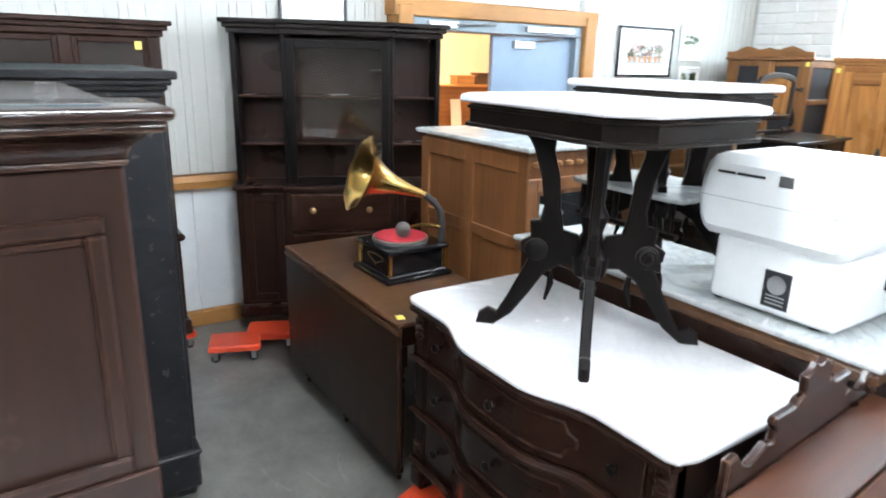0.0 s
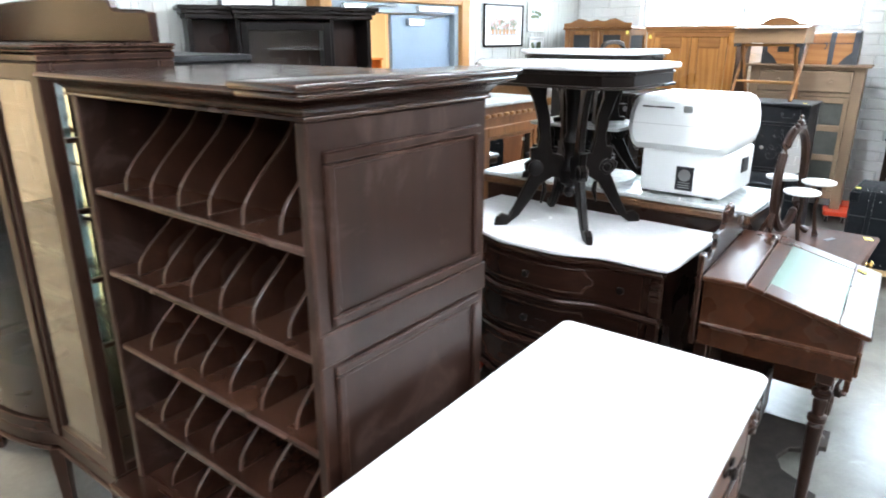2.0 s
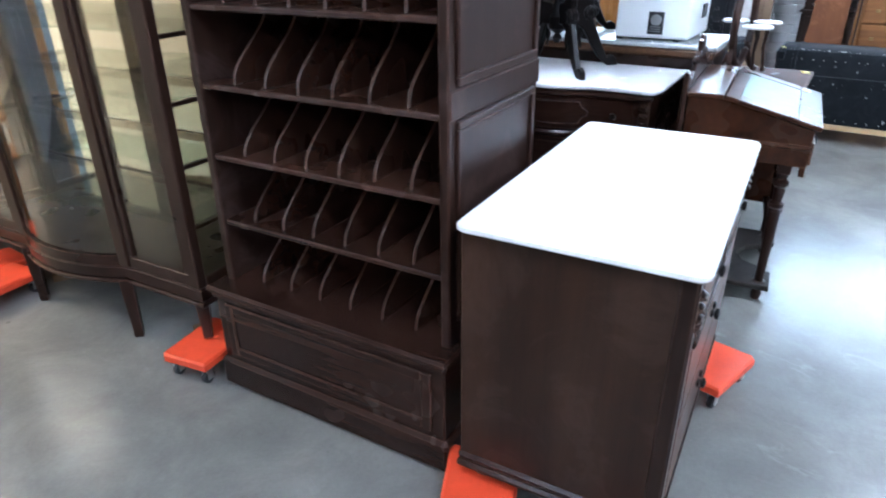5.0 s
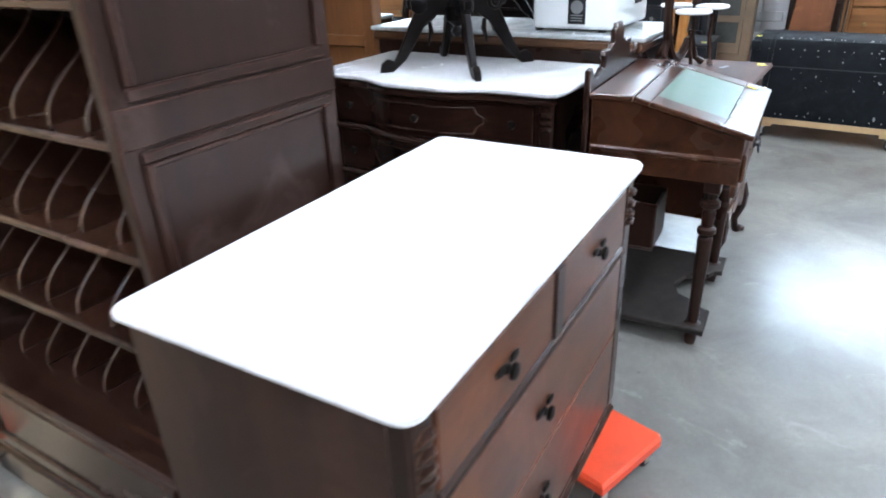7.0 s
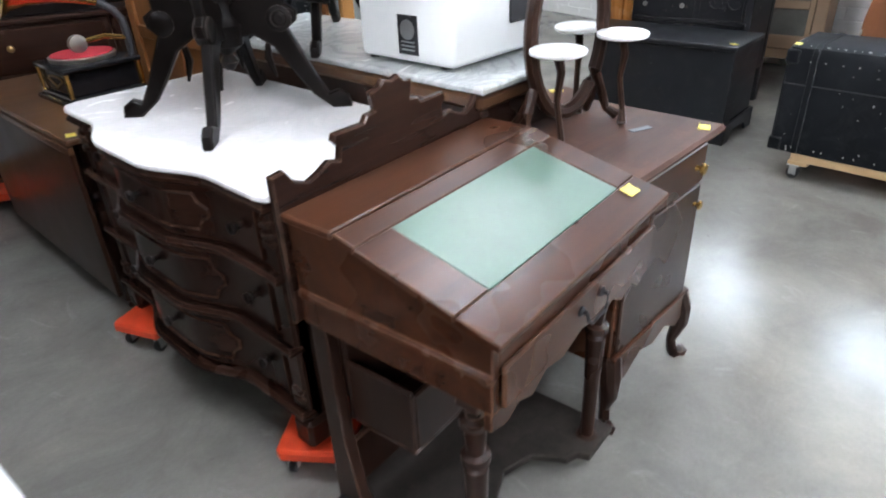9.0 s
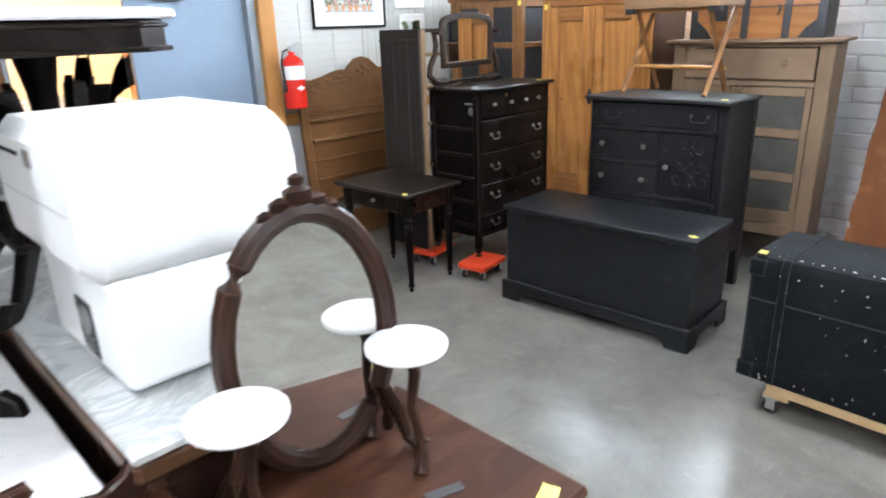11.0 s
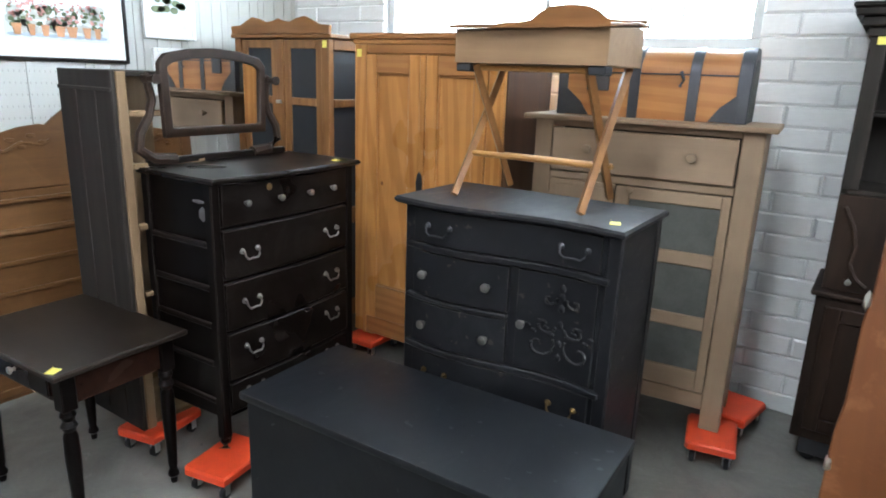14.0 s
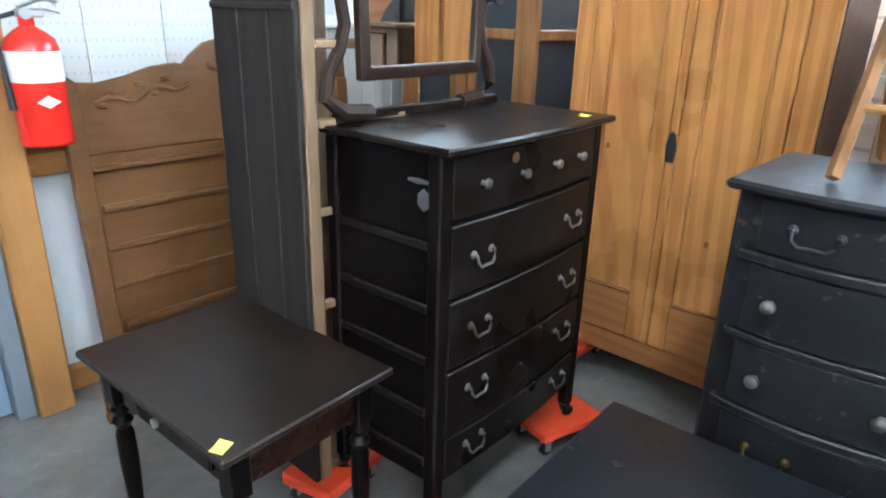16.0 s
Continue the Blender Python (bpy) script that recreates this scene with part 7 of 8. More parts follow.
boxpart("top_rail", (-w / 2 + 0.085, w / 2 - 0.085, f + 0.001, f + 0.03, 1.70, 1.7445), PINE_X, t)
boxpart("bottom_rail", (-w / 2 + 0.085, w / 2 - 0.085, f + 0.001, f + 0.03, DH + 0.02, 0.23), PINE_X, t)
for x0, x1 in ((-w / 2 + 0.088, -0.018), (0.018, w / 2 - 0.088)):
    bm = bmesh.new()
    box(bm, x0, x0 + 0.07, f - 0.008, f + 0.022, 0.235, 1.695), box(bm, x1 - 0.07, x1, f - 0.008, f + 0.022, 0.235, 1.695)
    dr = part("door", bm, PINE, t)
    for z0, z1 in ((1.60, 1.695), (0.235, 0.43)):
        boxpart("door_rail", (x0 + 0.0702, x1 - 0.0702, f - 0.007, f + 0.022, z0, z1), PINE_X, dr)
    boxpart("door_panel", (x0 + 0.0702, x1 - 0.0702, f + 0.011, f + 0.020, 0.4302, 1.5998), PINE, dr, "pine panel with cathedral grain", 0.001)
    for za, zb in ((0.4305, 0.442), (1.588, 1.5995)):
        boxpart("bead", (x0 + 0.0705, x1 - 0.0705, f + 0.001, f + 0.0108, za, zb), PINE_X, dr)
    for xa in (x0 + 0.0705, x1 - 0.0815):
        boxpart("bead", (xa, xa + 0.011, f + 0.001, f + 0.0108, 0.4425, 1.5875), PINE, dr)
    for k, (x, z) in enumerate(((x0 + 0.10 if x0 < 0 else x0 + 0.16, 1.02 if x0 < 0 else 0.71),)):
        bm = bmesh.new()
        lathe(bm, [(0.009, 0.0), (0.008, 0.0010), (0.002, 0.0012)], (x, f + (0.0112 if k == 0 else -0.008), z), "y", 10, 1, 1.5)
        part("knot", bm, KNOT, dr)
boxpart("cover_strip", (-0.0165, 0.0165, f - 0.016, f + 0.02, 0.235, 1.695), PINE, t, b=0.006)
bm = bmesh.new()
prism(bm, [(-0.016, 1.00), (0.016, 1.00), (0.020, 1.06), (0.012, 1.10), (0, 1.115), (-0.012, 1.10), (-0.020, 1.06)], "y", f - 0.022, f - 0.016)
part("escutcheon", bm, IRON, t)
for s in (-1, 1):
    for y in (f + 0.06, d / 2 - 0.06):
        boxpart("foot", (s * (w / 2 - 0.08) - 0.04, s * (w / 2 - 0.08) + 0.04, y - 0.04, y + 0.04, DH, DH + 0.0195), PINE, t)
wall_tag(5.928, 2.90, 1.70, -90)
dolly(5.99, 2.84, 0), dolly(6.02, 2.10, 10), dolly(6.36, 2.84, 0), dolly(6.36, 2.10, 0)

# ---------------------------------------------------------------- oak pie safe in the corner
t = thing("pie_safe", pose(6.18, 3.545, 0, 0, 0, -90), "golden oak pie safe with dark panels and a scalloped crest", "cabinet")
w, d = 0.80, 0.46
f = -d / 2
bm = bmesh.new()
half = [(-w / 2 - 0.01, 1.80), (-w / 2 - 0.015, 1.845), (-0.33, 1.85), (-0.28, 1.872), (-0.22, 1.895), (-0.16, 1.885), (-0.10, 1.865), (-0.04, 1.872), (0, 1.885)]
prism(bm, (half + [(-x, z) for x, z in half[-2::-1]])[::-1], "y", f - 0.012, f + 0.014, 0.004)
part("crest", bm, OAK_X, t, "scalloped oak crest")
boxpart("top_board", (-w / 2 - 0.025, w / 2 + 0.025, f - 0.011, d / 2, 1.775, 1.7995), OAK_X, t, b=0.006)
for x in (-w / 2, -0.03, w / 2 - 0.06):
    boxpart("stile", (x, x + 0.06, f, f + 0.04, 0, 1.7745), OAK, t)
for s in (-1, 1):
    a, b = sorted((s * w / 2, s * (w / 2 - 0.04)))
    boxpart("back_post", (a, b, d / 2 - 0.06, d / 2, 0, 1.7745), OAK, t)
    for z0, z1 in ((1.715, 1.7745), (1.40, 1.445), (0.70, 0.80), (0.10, 0.20)):
        boxpart("side_rail", (a, b, f + 0.0405, d / 2 - 0.0605, z0, z1), OAK_X, t)
    c = s * (w / 2 - 0.022)
    boxpart("side_panel", (c - 0.003, c + 0.003, f + 0.0405, d / 2 - 0.0605, 0.10, 1.77), DARKGLASS, t, "dark side panel", 0)
for x0, x1 in ((-w / 2 + 0.061, -0.031), (0.031, w / 2 - 0.061)):
    bm = bmesh.new()
    panel_frame(bm, x0, x1, 0.82, 1.77, f + 0.006, 0.024, 0.05)
    box(bm, x0 + 0.05, x1 - 0.05, f + 0.007, f + 0.029, 1.40, 1.445)
    dr = part("door", bm, OAK, t)
    for z0, z1 in ((0.87, 1.40), (1.445, 1.72)):
        boxpart("dark_panel", (x0 + 0.05, x1 - 0.05, f + 0.016, f + 0.020, z0, z1), DARKGLASS, dr, "dark slate-blue panel", 0)
    boxpart("lower_drawer", (x0, x1, f + 0.004, f + 0.03, 0.56, 0.80), OAK_X, t)
    boxpart("lower_door", (x0, x1, f + 0.004, f + 0.03, 0.12, 0.54), OAK_X, t)
bm = bmesh.new()
box(bm, -0.03, 0.012, f - 0.012, f - 0.001, 1.405, 1.425, 0.003)
part("latch", bm, NICKEL, t)
boxpart("back_panel", (-w / 2 + 0.041, w / 2 - 0.041, d / 2 - 0.012, d / 2, 0.05, 1.7745), GREYED, t)
wall_tag(5.948, 3.175, 1.745, -90)

# ---------------------------------------------------------------- dark open hutch with leaning boards
t = thing("open_hutch", pose(6.44, 0.145, 0, 0, 0, -90), "tall dark open hutch with empty shelves", "hutch")
w, d = 0.98, 0.36
f = -d / 2
for s in (-1, 1):
    a, b = sorted((s * w / 2, s * (w / 2 - 0.06)))
    boxpart("front_stile", (a, b, f, f + 0.025, 1.22, 1.80), GREYED, t)
    a, b = sorted((s * w / 2, s * (w / 2 - 0.022)))
    boxpart("side_board", (a, b, f + 0.026, d / 2, 0.80, 1.80), GREYED, t)
bm = bmesh.new()
moulding(bm, w, d, 1.80, 1.92, [(0.3, 0.012), (0.6, 0.035), (0.85, 0.06), (1.0, 0.07)])
part("cornice", bm, GREYED, t)
for k in range(5):
    x = -w / 2 + 0.023 + k * (w - 0.046) / 5
    boxpart("back_plank", (x, x + (w - 0.046) / 5 - 0.003, d / 2 - 0.015, d / 2, 0.80, 1.80), GREYED, t)
for z in (1.22, 1.52):
    boxpart("shelf", (-w / 2 + 0.0225, w / 2 - 0.0225, f + 0.03 + (0.1 if z > 1.4 else -0.03), d / 2 - 0.016, z - 0.02, z), GREYED, t)
bm = bmesh.new()
box(bm, -w / 2 - 0.01, w / 2 + 0.01, f - 0.04, d / 2, 0.13, 0.78)
box(bm, -w / 2 - 0.03, w / 2 + 0.03, f - 0.06, d / 2, 0.78, 0.80, 0.005)
part("base", bm, HUTCHBROWN, t)
for x0, x1 in ((-w / 2 + 0.03, -0.01), (0.01, w / 2 - 0.03)):
    bm = bmesh.new()
    panel_frame(bm, x0, x1, 0.18, 0.74, f - 0.053, 0.014, 0.06)
    part("door", bm, HUTCHBROWN, t)
bm = bmesh.new()
tube(bm, [(-0.40, f - 0.035, 0.86), (-0.40, f - 0.07, 0.86)], 0.006, 8)
blob(bm, (-0.40, f - 0.075, 0.86), 0.014, 0.014, 0.014)
part("key", bm, NICKEL, t, "small pale key in its lock")
for s in (-1, 1):
    bm = bmesh.new()
    prism(bm, [(s * x, z) for x, z in ((0.49, 0.801), (0.27, 0.801), (0.27, 1.199), (0.49, 1.199))][::s], "y", f + 0.002, f + 0.024, 0.004)
    sb = part("scroll_board", bm, HUTCHBROWN, t, "brown board with a raised scroll")
    bm = bmesh.new()
    tube(bm, [(s * x, f, z) for x, z in ((0.46, 1.15), (0.42, 1.07), (0.40, 0.99), (0.41, 0.92), (0.38, 0.86), (0.34, 0.83))], 0.010, 6)
    part("scroll", bm, HUTCHBROWN, sb)
bm = bmesh.new()
box(bm, -w / 2 + 0.03, w / 2 - 0.03, f - 0.02, d / 2 - 0.02, 0.05, 0.129, 0.004)
part("base_rail", bm, IRON, t)
for sx in (-1, 1):
    for sy in (-1, 1):
        bm = bmesh.new()
        lathe(bm, [(0.022, -0.012), (0.03, -0.009), (0.03, 0.009), (0.022, 0.012)], (sx * 0.42, -0.01 + sy * 0.13, 0.03), "y", 12)
        part("caster", bm, RUBBER, t)
wall_tag(6.257, 0.595, 1.79, -90)

t = thing("leaning_board", pose(5.03, 0.335, 0.0, -11.5, 0, -90), "large red-brown veneered board leaning against the hutch", "board")
bm = bmesh.new()
prism(bm, [(-0.16, 0.0), (0.135, 0.0), (0.13, 0.5), (0.125, 1.455), (-0.132, 1.455), (-0.140, 1.10), (-0.150, 1.02), (-0.150, 0.80), (-0.162, 0.70), (-0.165, 0.3)], "y", -0.012, 0.012, 0.004)
part("veneered_face", bm, BOARD, t)
boxpart("top_edge", (-0.138, 0.132, -0.018, 0.022, 1.4555, 1.485), HUTCHBROWN, t, "dark moulded top edge")
for z in (0.62, 1.08):
    bm = bmesh.new()
    blob(bm, (-0.147 if z > 1 else -0.158, 0.0, z), 0.012, 0.02, 0.03)
    part("bracket", bm, NICKEL, t)
t = thing("leaning_rail", pose(5.04, 0.155, 0.0, -11.5, 0, -90), "pair of narrow pale-edged bed rails leaning on the hutch", "bed rail")
for x in (0.0, 0.032):
    bm = bmesh.new()
    line = [(x - 0.004, 0.0), (x - 0.004, 0.8), (x - 0.010, 1.15), (x - 0.004, 1.36), (x + 0.012, 1.48), (x + 0.014, 1.59 - x)]
    prism(bm, [(a - 0.007, b) for a, b in line] + [(a + 0.007, b) for a, b in line[::-1]], "y", -0.05, 0.02, 0.002)
    rl = part("rail", bm, MAHOGANY, t)
    bm = bmesh.new()
    prism(bm, [(a - 0.003, b) for a, b in line[2:]] + [(a + 0.003, b) for a, b in line[:1:-1]], "y", -0.0530, -0.0502)
    part("pale_edge", bm, TAUPE, rl, "pale worn edge")

t = thing("oak_chest", pose(5.495, -0.155, 0, 0, 0, -90), "golden oak chest of drawers", "chest of drawers")
w, d = 0.62, 0.44
f = -d / 2
boxpart("carcass", (-w / 2 + 0.01, w / 2 - 0.01, f + 0.02, d / 2, 0.06, 1.025), OAK, t)
boxpart("top_board", (-w / 2 - 0.012, w / 2 + 0.012, f - 0.012, d / 2, 1.0255, 1.05), OAK_X, t, b=0.006)
for s in (-1, 1):
    boxpart("corner_post", (min(s * w / 2, s * (w / 2 - 0.05)), max(s * w / 2, s * (w / 2 - 0.05)), f, f + 0.05, 0.0, 1.025), OAK, t)
for z0, z1 in ((0.80, 1.0), (0.56, 0.785), (0.32, 0.545), (0.08, 0.305)):
    dr = boxpart("drawer", (-w / 2 + 0.055, w / 2 - 0.055, f + 0.004, f + 0.021, z0, z1), OAK_X, t, b=0.006)
    for x in (-0.15, 0.15):
        knob(dr, x, f + 0.004, (z0 + z1) / 2, 0.016)
t = thing("white_jug", pose(5.45, -0.01, 1.0505), "white glazed jug standing on the oak chest", "jug")
bm = bmesh.new()
lathe(bm, [(0.05, 0.0), (0.07, 0.03), (0.078, 0.08), (0.06, 0.14), (0.045, 0.17), (0.055, 0.20), (0.05, 0.20)], (0, 0, 0), "z", 20)
part("body", bm, WHITEPLASTIC, t)
bm = bmesh.new()
tube(bm, [(0.0, -0.05, 0.17), (0.0, -0.10, 0.16), (0.0, -0.105, 0.10), (0.0, -0.072, 0.06)], 0.008, 8)
part("handle", bm, WHITEPLASTIC, t)

t = thing("pine_chest", pose(5.55, -1.75, 0, 0, 0, -60), "yellow pine chest of drawers standing across the aisle", "chest of drawers")
boxpart("carcass", (-0.45, 0.45, -0.22, 0.24, 0.05, 0.97), PINE, t)
boxpart("top_board", (-0.48, 0.48, -0.26, 0.25, 0.9705, 1.0), PINE_X, t, b=0.006)
for z0, z1 in ((0.76, 0.95), (0.54, 0.745), (0.32, 0.525), (0.09, 0.305)):
    dr = boxpart("drawer", (-0.42, 0.42, -0.235, -0.2205, z0, z1), PINE_X, t, b=0.006)
    for x in (-0.22, 0.22):
        knob(dr, x, -0.235, (z0 + z1) / 2, 0.018, OAK)
boxpart("plinth", (-0.46, 0.46, -0.235, 0.24, 0.0, 0.0495), PINE_X, t)
for y in (1.60, 1.44):
    bm = bmesh.new()
    tube(bm, [(6.62, y, 3.299), (6.622, y, 2.9), (6.625, y + 0.01, 2.4), (6.63, y - 0.005, 2.0), (6.64, y, 1.84 if y > 1.5 else 1.9)], 0.006, 6)
    single("window_cord", bm, IRON, "thin dark cord hanging in front of the window", "cord")

# ---------------------------------------------------------------- pictures
def picture(x0, x1, z0, z1, name, label, frame_mat, mat_w, fw=0.018):
    t = thing(name, pose((x0 + x1) / 2, YN - 0.006, z0), label, "picture", "pictures on the wall")
    w, h = x1 - x0, z1 - z0
    bm = bmesh.new()
    panel_frame(bm, -w / 2, w / 2, 0, h, -0.022, 0.02, fw)
    part("frame", bm, frame_mat, t)
    boxpart("mount", (-w / 2 + fw, w / 2 - fw, -0.010, -0.004, fw, h - fw), PAPER, t, "white paper mount", 0)
    ax, az0, az1 = w / 2 - fw - mat_w, fw + mat_w, h - fw - mat_w
    return t, ax, az0, az1


def flecks(parent, name, mat, spots, y, label=""):
    bm = bmesh.new()
    for x, z, rx, rz in spots:
        lathe(bm, [(1.0, 0.0), (1.0, 0.0006)], (0, 0, 0), "y", 9, rx, rz)
        for v in list(bm.verts)[-18:]:
            v.co.x += x
            v.co.z += z
            v.co.y += y
    ob = part(name, bm, mat, parent, label)
    ob["kind"] = "stuff"
    return ob


rnd = random.Random(4)
t, ax, a0, a1 = picture(4.655, 5.385, 1.60, 2.03, "flower_picture", "framed print of potted flowers with a wide white mount", EBONY_X, 0.085)
boxpart("print_ground", (-ax, ax, -0.0115, -0.0101, a0, a1), ART_SKY, t, b=0)
flecks(t, "print_wash", ART_WASH, [(-0.23 + 0.46 * rnd.random(), a0 + 0.03 + 0.16 * rnd.random(), 0.03 + 0.03 * rnd.random(), 0.018 + 0.02 * rnd.random()) for _ in range(16)], -0.0117)
flecks(t, "print_shade", ART_BLUE, [(-0.22 + 0.062 * k, a0 + 0.022, 0.036, 0.010) for k in range(8)], -0.0121)
flecks(t, "print_leaves", ART_LEAF, [(-0.235 + 0.47 * rnd.random(), a0 + 0.065 + 0.10 * rnd.random(), 0.005 + 0.010 * rnd.random(), 0.005 + 0.009 * rnd.random()) for _ in range(90)], -0.0126)
flecks(t, "print_blossom", ART_PINK, [(-0.23 + 0.46 * rnd.random(), a0 + 0.09 + 0.10 * rnd.random(), 0.004 + 0.008 * rnd.random(), 0.004 + 0.007 * rnd.random()) for _ in range(80)], -0.0132)
for k in range(7):
    bm = bmesh.new()
    x, r = -0.205 + 0.068 * k + 0.008 * math.sin(3 * k), 0.021 + 0.005 * math.sin(5 * k)
    prism(bm, [(x - 0.7 * r, a0 + 0.02), (x + 0.7 * r, a0 + 0.02), (x + r, a0 + 0.062), (x + 1.1 * r, a0 + 0.062), (x + 1.1 * r, a0 + 0.074), (x - 1.1 * r, a0 + 0.074), (x - 1.1 * r, a0 + 0.062), (x - r, a0 + 0.062)], "y", -0.0142, -0.0136)
    part("print_pot", bm, ART_POT, t)
for x0, x1, z0, z1 in ((5.49, 5.83, 1.75, 2.08), (5.53, 5.83, 1.42, 1.70)):
    t, ax, a0, a1 = picture(x0, x1, z0, z1, "small_picture", "small framed landscape print in a pale frame", PAPER, 0.035, 0.026)
    boxpart("print_ground", (-ax, ax, -0.0115, -0.0101, a0, a1), ART_SKY, t, b=0)
    flecks(t, "print_trees", ART_LEAF, [(-0.09 + 0.18 * rnd.random(), (a0 + a1) / 2 + 0.07 * rnd.random(), 0.02 + 0.02 * rnd.random(), 0.02) for _ in range(10)], -0.0120)
t, ax, a0, a1 = picture(1.61, 2.07, 1.86, 2.62, "tall_picture", "framed print in a black frame above the bookcase", IRON, 0.05, 0.02)
t = thing("teal_painting", pose(0.46, YN - 0.006, 2.095), "dark teal painting hanging high on the wall", "picture", "pictures on the wall")
boxpart("canvas", (-0.45, 0.30, -0.03, -0.002, 0.02, 0.5), TEALART, t)
boxpart("pale_edge", (-0.46, 0.31, -0.034, -0.002, 0, 0.0195), PAPER, t, "pale lower frame edge")

# ---------------------------------------------------------------- fire extinguisher
t = thing("fire_extinguisher", pose(4.285, 3.93, 1.055), "red fire extinguisher with white label on the door post", "fire extinguisher")
bm = bmesh.new()
lathe(bm, [(0.074, 0.0), (0.080, 0.008), (0.080, 0.30), (0.072, 0.335), (0.045, 0.36), (0.022, 0.375), (0.022, 0.40)], (0, 0, 0), "z", 24)
part("cylinder", bm, EXTRED, t)
bm = bmesh.new()
for z0, z1 in ((0.205, 0.30),):
    lathe(bm, [(0.0806, z0), (0.0812, z0 + 0.002), (0.0812, z1 - 0.002), (0.0806, z1)], (0, 0, 0), "z", 24)
part("label", bm, PAPER, t, "white paper label band")
bm = bmesh.new()
prism(bm, [(-0.035, 0.145), (0, 0.165), (0.035, 0.145), (0, 0.125)], "y", -0.0825, -0.0795)
part("diamond_mark", bm, PAPER, t)
bm = bmesh.new()
box(bm, -0.03, 0.05, -0.012, 0.012, 0.40, 0.425, 0.004)
tube(bm, [(-0.02, 0, 0.43), (0.05, 0, 0.455), (0.10, 0, 0.45)], 0.007, 6)
tube(bm, [(-0.02, 0, 0.42), (0.06, 0, 0.425), (0.10, 0, 0.415)], 0.006, 6)
lathe(bm, [(0.018, 0), (0.018, 0.012)], (-0.005, -0.012, 0.412), "y", 12)
part("valve_handle", bm, STEEL, t)
bm = bmesh.new()
tube(bm, [(-0.03, -0.0, 0.412), (-0.075, -0.01, 0.40), (-0.095, -0.015, 0.34), (-0.09, -0.015, 0.22), (-0.085, -0.015, 0.12)], 0.010, 8, [0.8, 0.8, 0.8, 0.9, 1.3])
part("hose", bm, RUBBER, t)
bm = bmesh.new()
box(bm, -0.012, 0.012, 0.06, 0.09, 0.30, 0.36, 0.003)
part("bracket", bm, STEEL, t)
t = thing("wall_sign", pose(4.30, 4.148, 1.25), "small hanging white tag card on the extinguisher", "tag")
boxpart("card", (-0.03, 0.03, -0.215, -0.214, 0.06, 0.15), PAPER, t, b=0)

# ---------------------------------------------------------------- glass-topped table near the aisle and the next room's furniture
t = thing("glass_table", pose(-1.92, 1.85, 0), "low table with a pale blue glass top", "table")
boxpart("glass_top", (-0.46, 0.46, -0.62, 0.62, 0.735, 0.75), BLUEGLASS, t, b=0.004)
for sx in (-1, 1):
    for sy in (-1, 1):
        boxpart("leg", (sx * 0.40 - 0.025, sx * 0.40 + 0.025, sy * 0.56 - 0.025, sy * 0.56 + 0.025, 0, 0.7345), WALNUT_Z, t)

t = thing("pine_shelf_unit", pose(-0.95, 5.55, 0, 0, 0, 0), "open orange pine shelf unit in the next room", "shelf")
for x in (-0.55, 0.47):
    for y in (-0.15, 0.12):
        boxpart("post", (x, x + 0.05, y, y + 0.035, 0, 1.02), PINE, t)
for z in (0.04, 0.32, 0.66, 1.0):
    boxpart("shelf", (-0.57, 0.54, -0.17, 0.17, z, z + 0.03), PINE_X, t)
t = thing("storage_box", pose(-0.85, 5.55, 0.69), "small yellow cardboard box on the pine shelf", "box")
boxpart("carton", (-0.25, 0.30, -0.1, 0.1, 0.001, 0.09), TAG, t)
t = thing("white_panel_board", pose(-0.95, 5.6, 1.03, -3), "white framed board standing on the pine shelf", "board")
boxpart("board", (-0.48, 0.36, 0, 0.02, 0.002, 0.5), PAPER, t)
t = thing("pine_dresser", pose(4.52, 6.05, 0), "orange pine dresser with a raised back shelf in the next room", "dresser")
boxpart("body", (-0.6, 0.6, -0.25, 0.25, 0, 0.95), PINE, t)
boxpart("top_board", (-0.64, 0.64, -0.28, 0.26, 0.9505, 0.98), PINE_X, t)
boxpart("back_board", (-0.55, 0.55, 0.20, 0.22, 0.9805, 1.42), PINE_X, t)
boxpart("back_shelf", (-0.57, 0.57, 0.02, 0.22, 1.4205, 1.445), PINE_X, t)
for x in (-0.55, 0.53):
    boxpart("shelf_end", (x, x + 0.02, 0.03, 0.1995, 0.9805, 1.42), PINE, t)
for z in (0.1, 0.38, 0.66):
    dr = boxpart("drawer", (-0.55, 0.55, -0.262, -0.2505, z, z + 0.25), PINE_X, t)
    for x in (-0.3, 0.3):
        knob(dr, x, -0.262, z + 0.125, 0.02, OAK)
t = thing("globe_lamp", pose(4.50, 5.93, 0.9805), "small table lamp with a cream glass globe", "lamp")
bm = bmesh.new()
lathe(bm, [(0.07, 0.0), (0.072, 0.012), (0.025, 0.025), (0.018, 0.06), (0.03, 0.085)], (0, 0, 0), "z", 16)
part("base", bm, BRASS, t)
bm = bmesh.new()
lathe(bm, [(0.03, 0.085), (0.075, 0.115), (0.095, 0.17), (0.08, 0.225), (0.04, 0.255), (0.03, 0.265)], (0, 0, 0), "z", 20)
part("globe", bm, PAPER, t, "cream glass globe")
t = thing("dark_wooden_box", pose(4.64, 6.15, 1.4455), "dark brown wooden box on the shelf", "box")
boxpart("body", (-0.09, 0.09, -0.07, 0.06, 0.0, 0.10), WALNUT, t)
boxpart("lid", (-0.095, 0.095, -0.075, 0.065, 0.1005, 0.13), WALNUT, t)
t = thing("pine_casket", pose(4.38, 6.14, 1.4455), "orange pine casket on the shelf", "box")
boxpart("body", (-0.12, 0.12, -0.07, 0.06, 0.0, 0.08), PINE_X, t)
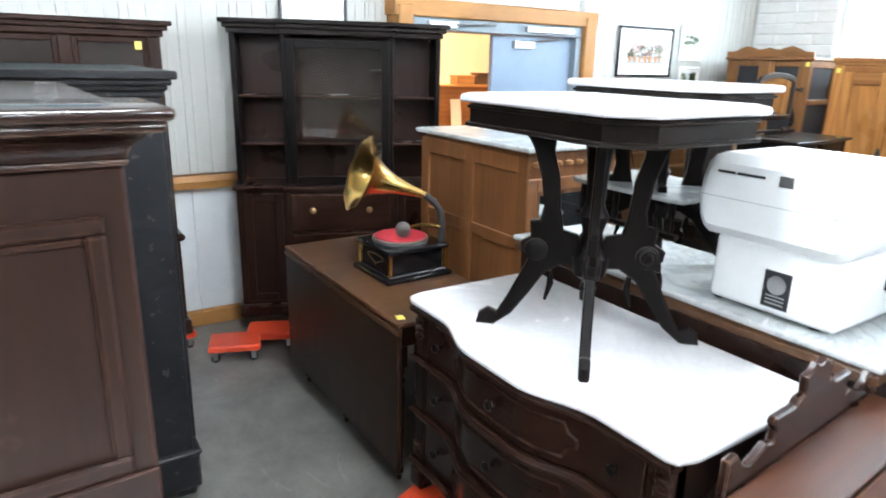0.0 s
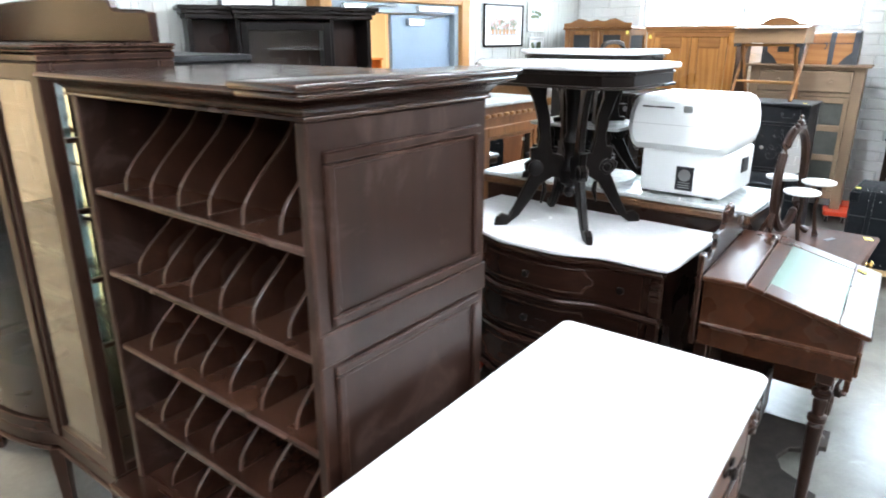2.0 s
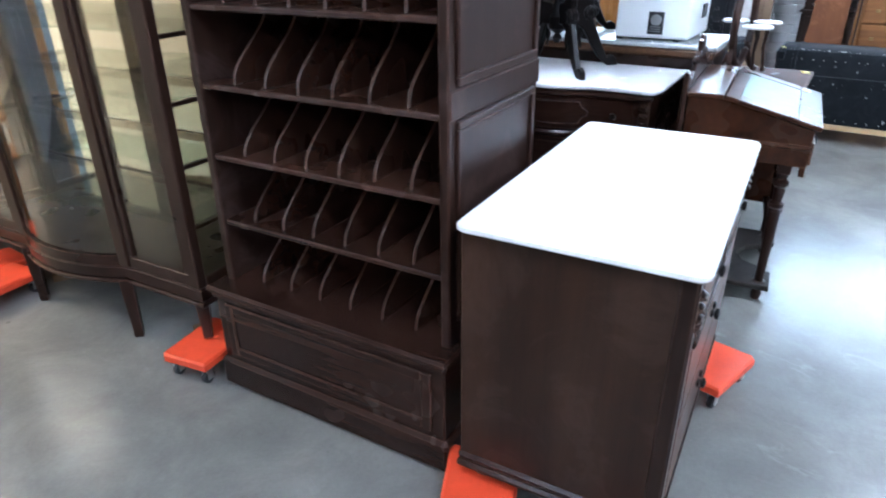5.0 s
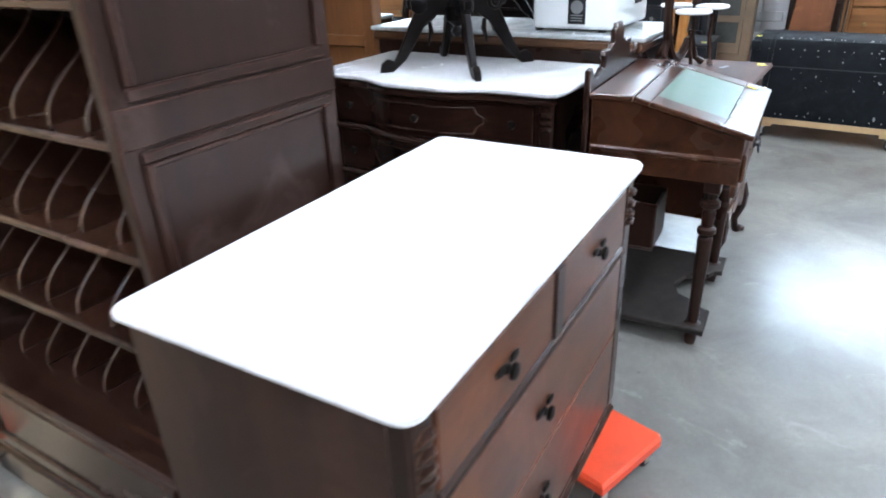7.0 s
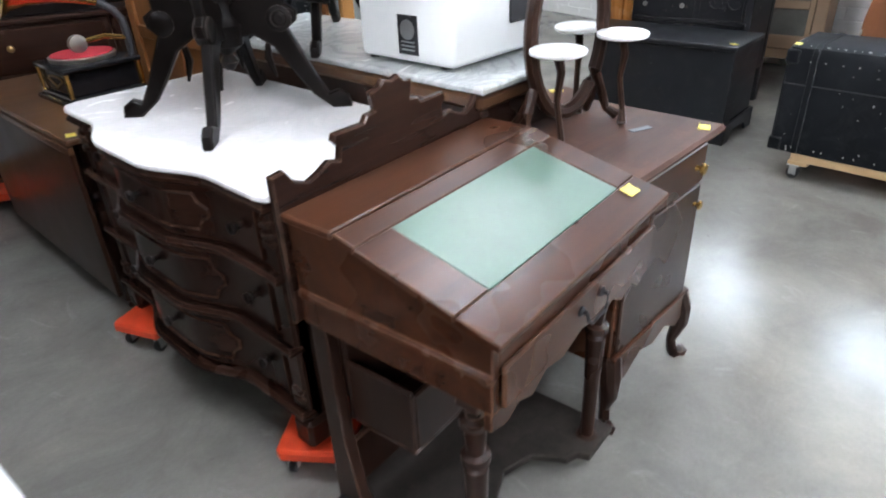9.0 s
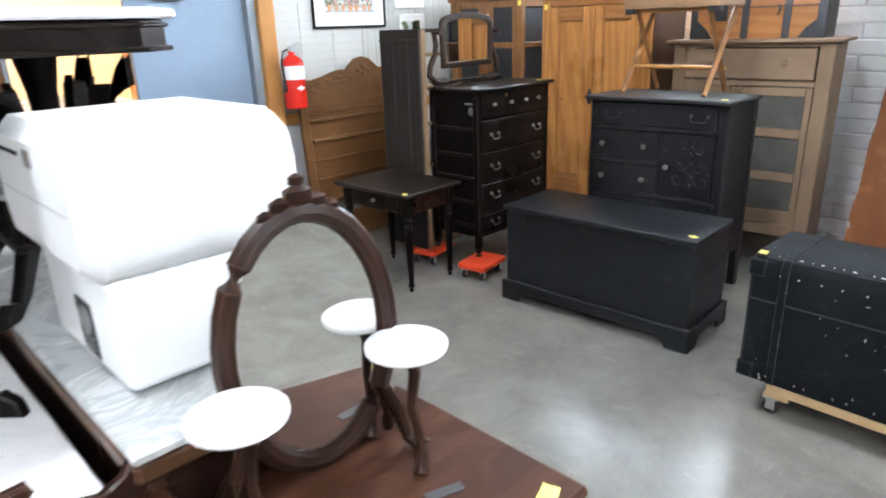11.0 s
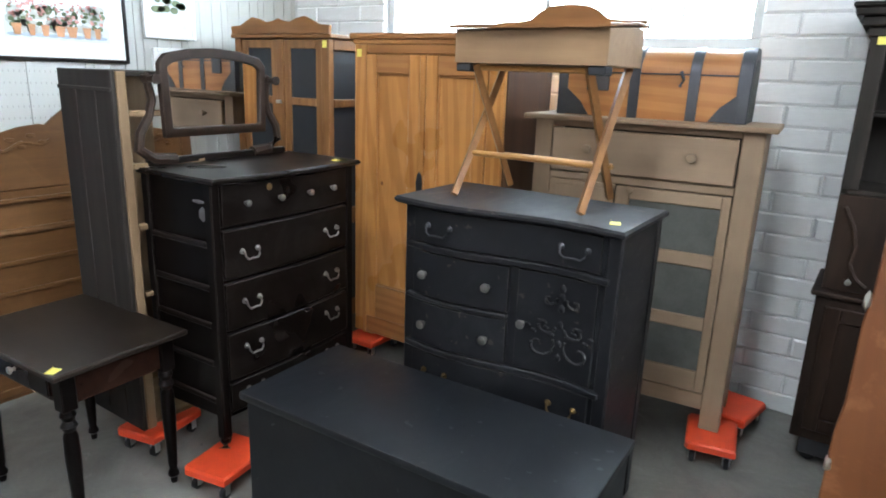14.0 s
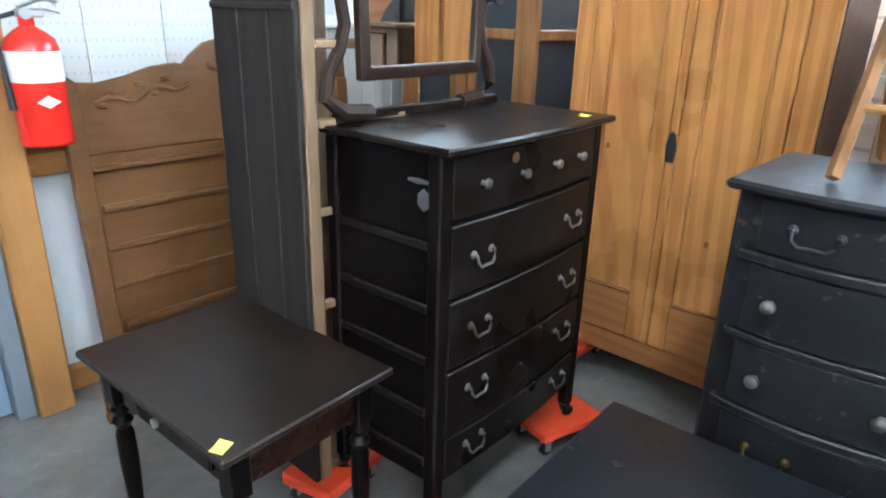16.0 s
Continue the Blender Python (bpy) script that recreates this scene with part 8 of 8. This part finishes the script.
boxpart("lid", (-0.125, 0.125, -0.075, 0.065, 0.0805, 0.10), PINE_X, t)
t = thing("turned_candlestick", pose(4.80, 6.13, 1.4455), "tall turned brown wooden candlestick on the shelf", "candlestick")
bm = bmesh.new()
lathe(bm, [(0.06, 0.0), (0.06, 0.02), (0.03, 0.05), (0.022, 0.10), (0.04, 0.18), (0.025, 0.26), (0.018, 0.40), (0.03, 0.46), (0.022, 0.52)], (0, 0, 0), "z", 14)
part("shaft", bm, BROWN_OAK, t)
t = thing("framed_card", pose(4.36, 6.20, 0.9805, -8), "cream card leaning on the dresser back", "card")
boxpart("card", (-0.07, 0.07, -0.01, 0.0, 0.0, 0.30), PAPER, t, b=0.001)

# ---------------------------------------------------------------- painted block wall, piece by piece
BH, BL = 0.1016, 0.405
bm = bmesh.new()
v = [bm.verts.new(p) for p in ((0.0, 0, 0), (0.0, 1, 0), (0.0, 1, 1), (0.0, 0, 1))]
e = 0.008
u = [bm.verts.new((-0.010, y, z)) for y, z in ((e / BL * 1.2, e / BH), (1 - e / BL * 1.2, e / BH), (1 - e / BL * 1.2, 1 - e / BH), (e / BL * 1.2, 1 - e / BH))]
bm.faces.new(u[::-1])
for i in range(4):
    bm.faces.new((v[i], u[i], u[(i + 1) % 4], v[(i + 1) % 4]))
bmesh.ops.recalc_face_normals(bm, faces=bm.faces)
for fc in bm.faces:
    if fc.normal.x > 0:
        fc.normal_flip()
block = bpy.data.meshes.new("block")
bm.to_mesh(block)
bm.free()
block.materials.append(BLOCKWHITE)
far, count = bmesh.new(), 0
rows = int(ZC / BH) + 1
for r in range(rows):
    z0, z1 = r * BH + 0.003, min(ZC, (r + 1) * BH) - 0.003
    if z1 - z0 < 0.02:
        continue
    y = YN - 0.01 - (BL / 2 if r % 2 else 0)
    edges = [YN - 0.01]
    while y > -6.0:
        if y < edges[-1] - 0.02:
            edges.append(y)
        y -= BL
    for yb, ya in zip(edges, edges[1:]):
        spans = [(ya + 0.003, yb - 0.003)]
        for w0, w1, wz0, wz1 in (W1, W2):
            if z1 > wz0 + 0.01 and z0 < wz1 - 0.01:
                spans = [q for a, b in spans for q in ((a, min(b, w0)), (max(a, w1), b)) if q[1] - q[0] > 0.02]
        for a, b in spans:
            if -0.6 < a and z0 < 2.4 and count < 300:
                ob = new("block", block)
                ob.parent = wall_east
                ob.matrix_world = Matrix.Translation((XE + 0.012, a, z0)) @ Matrix.Diagonal((1, b - a, z1 - z0, 1))
                count += 1
            else:
                box(far, XE + 0.002, XE + 0.0115, a, b, z0, z1, 0)
ob = part("block_courses", far, BLOCKWHITE, wall_east)
ob["kind"] = "stuff"
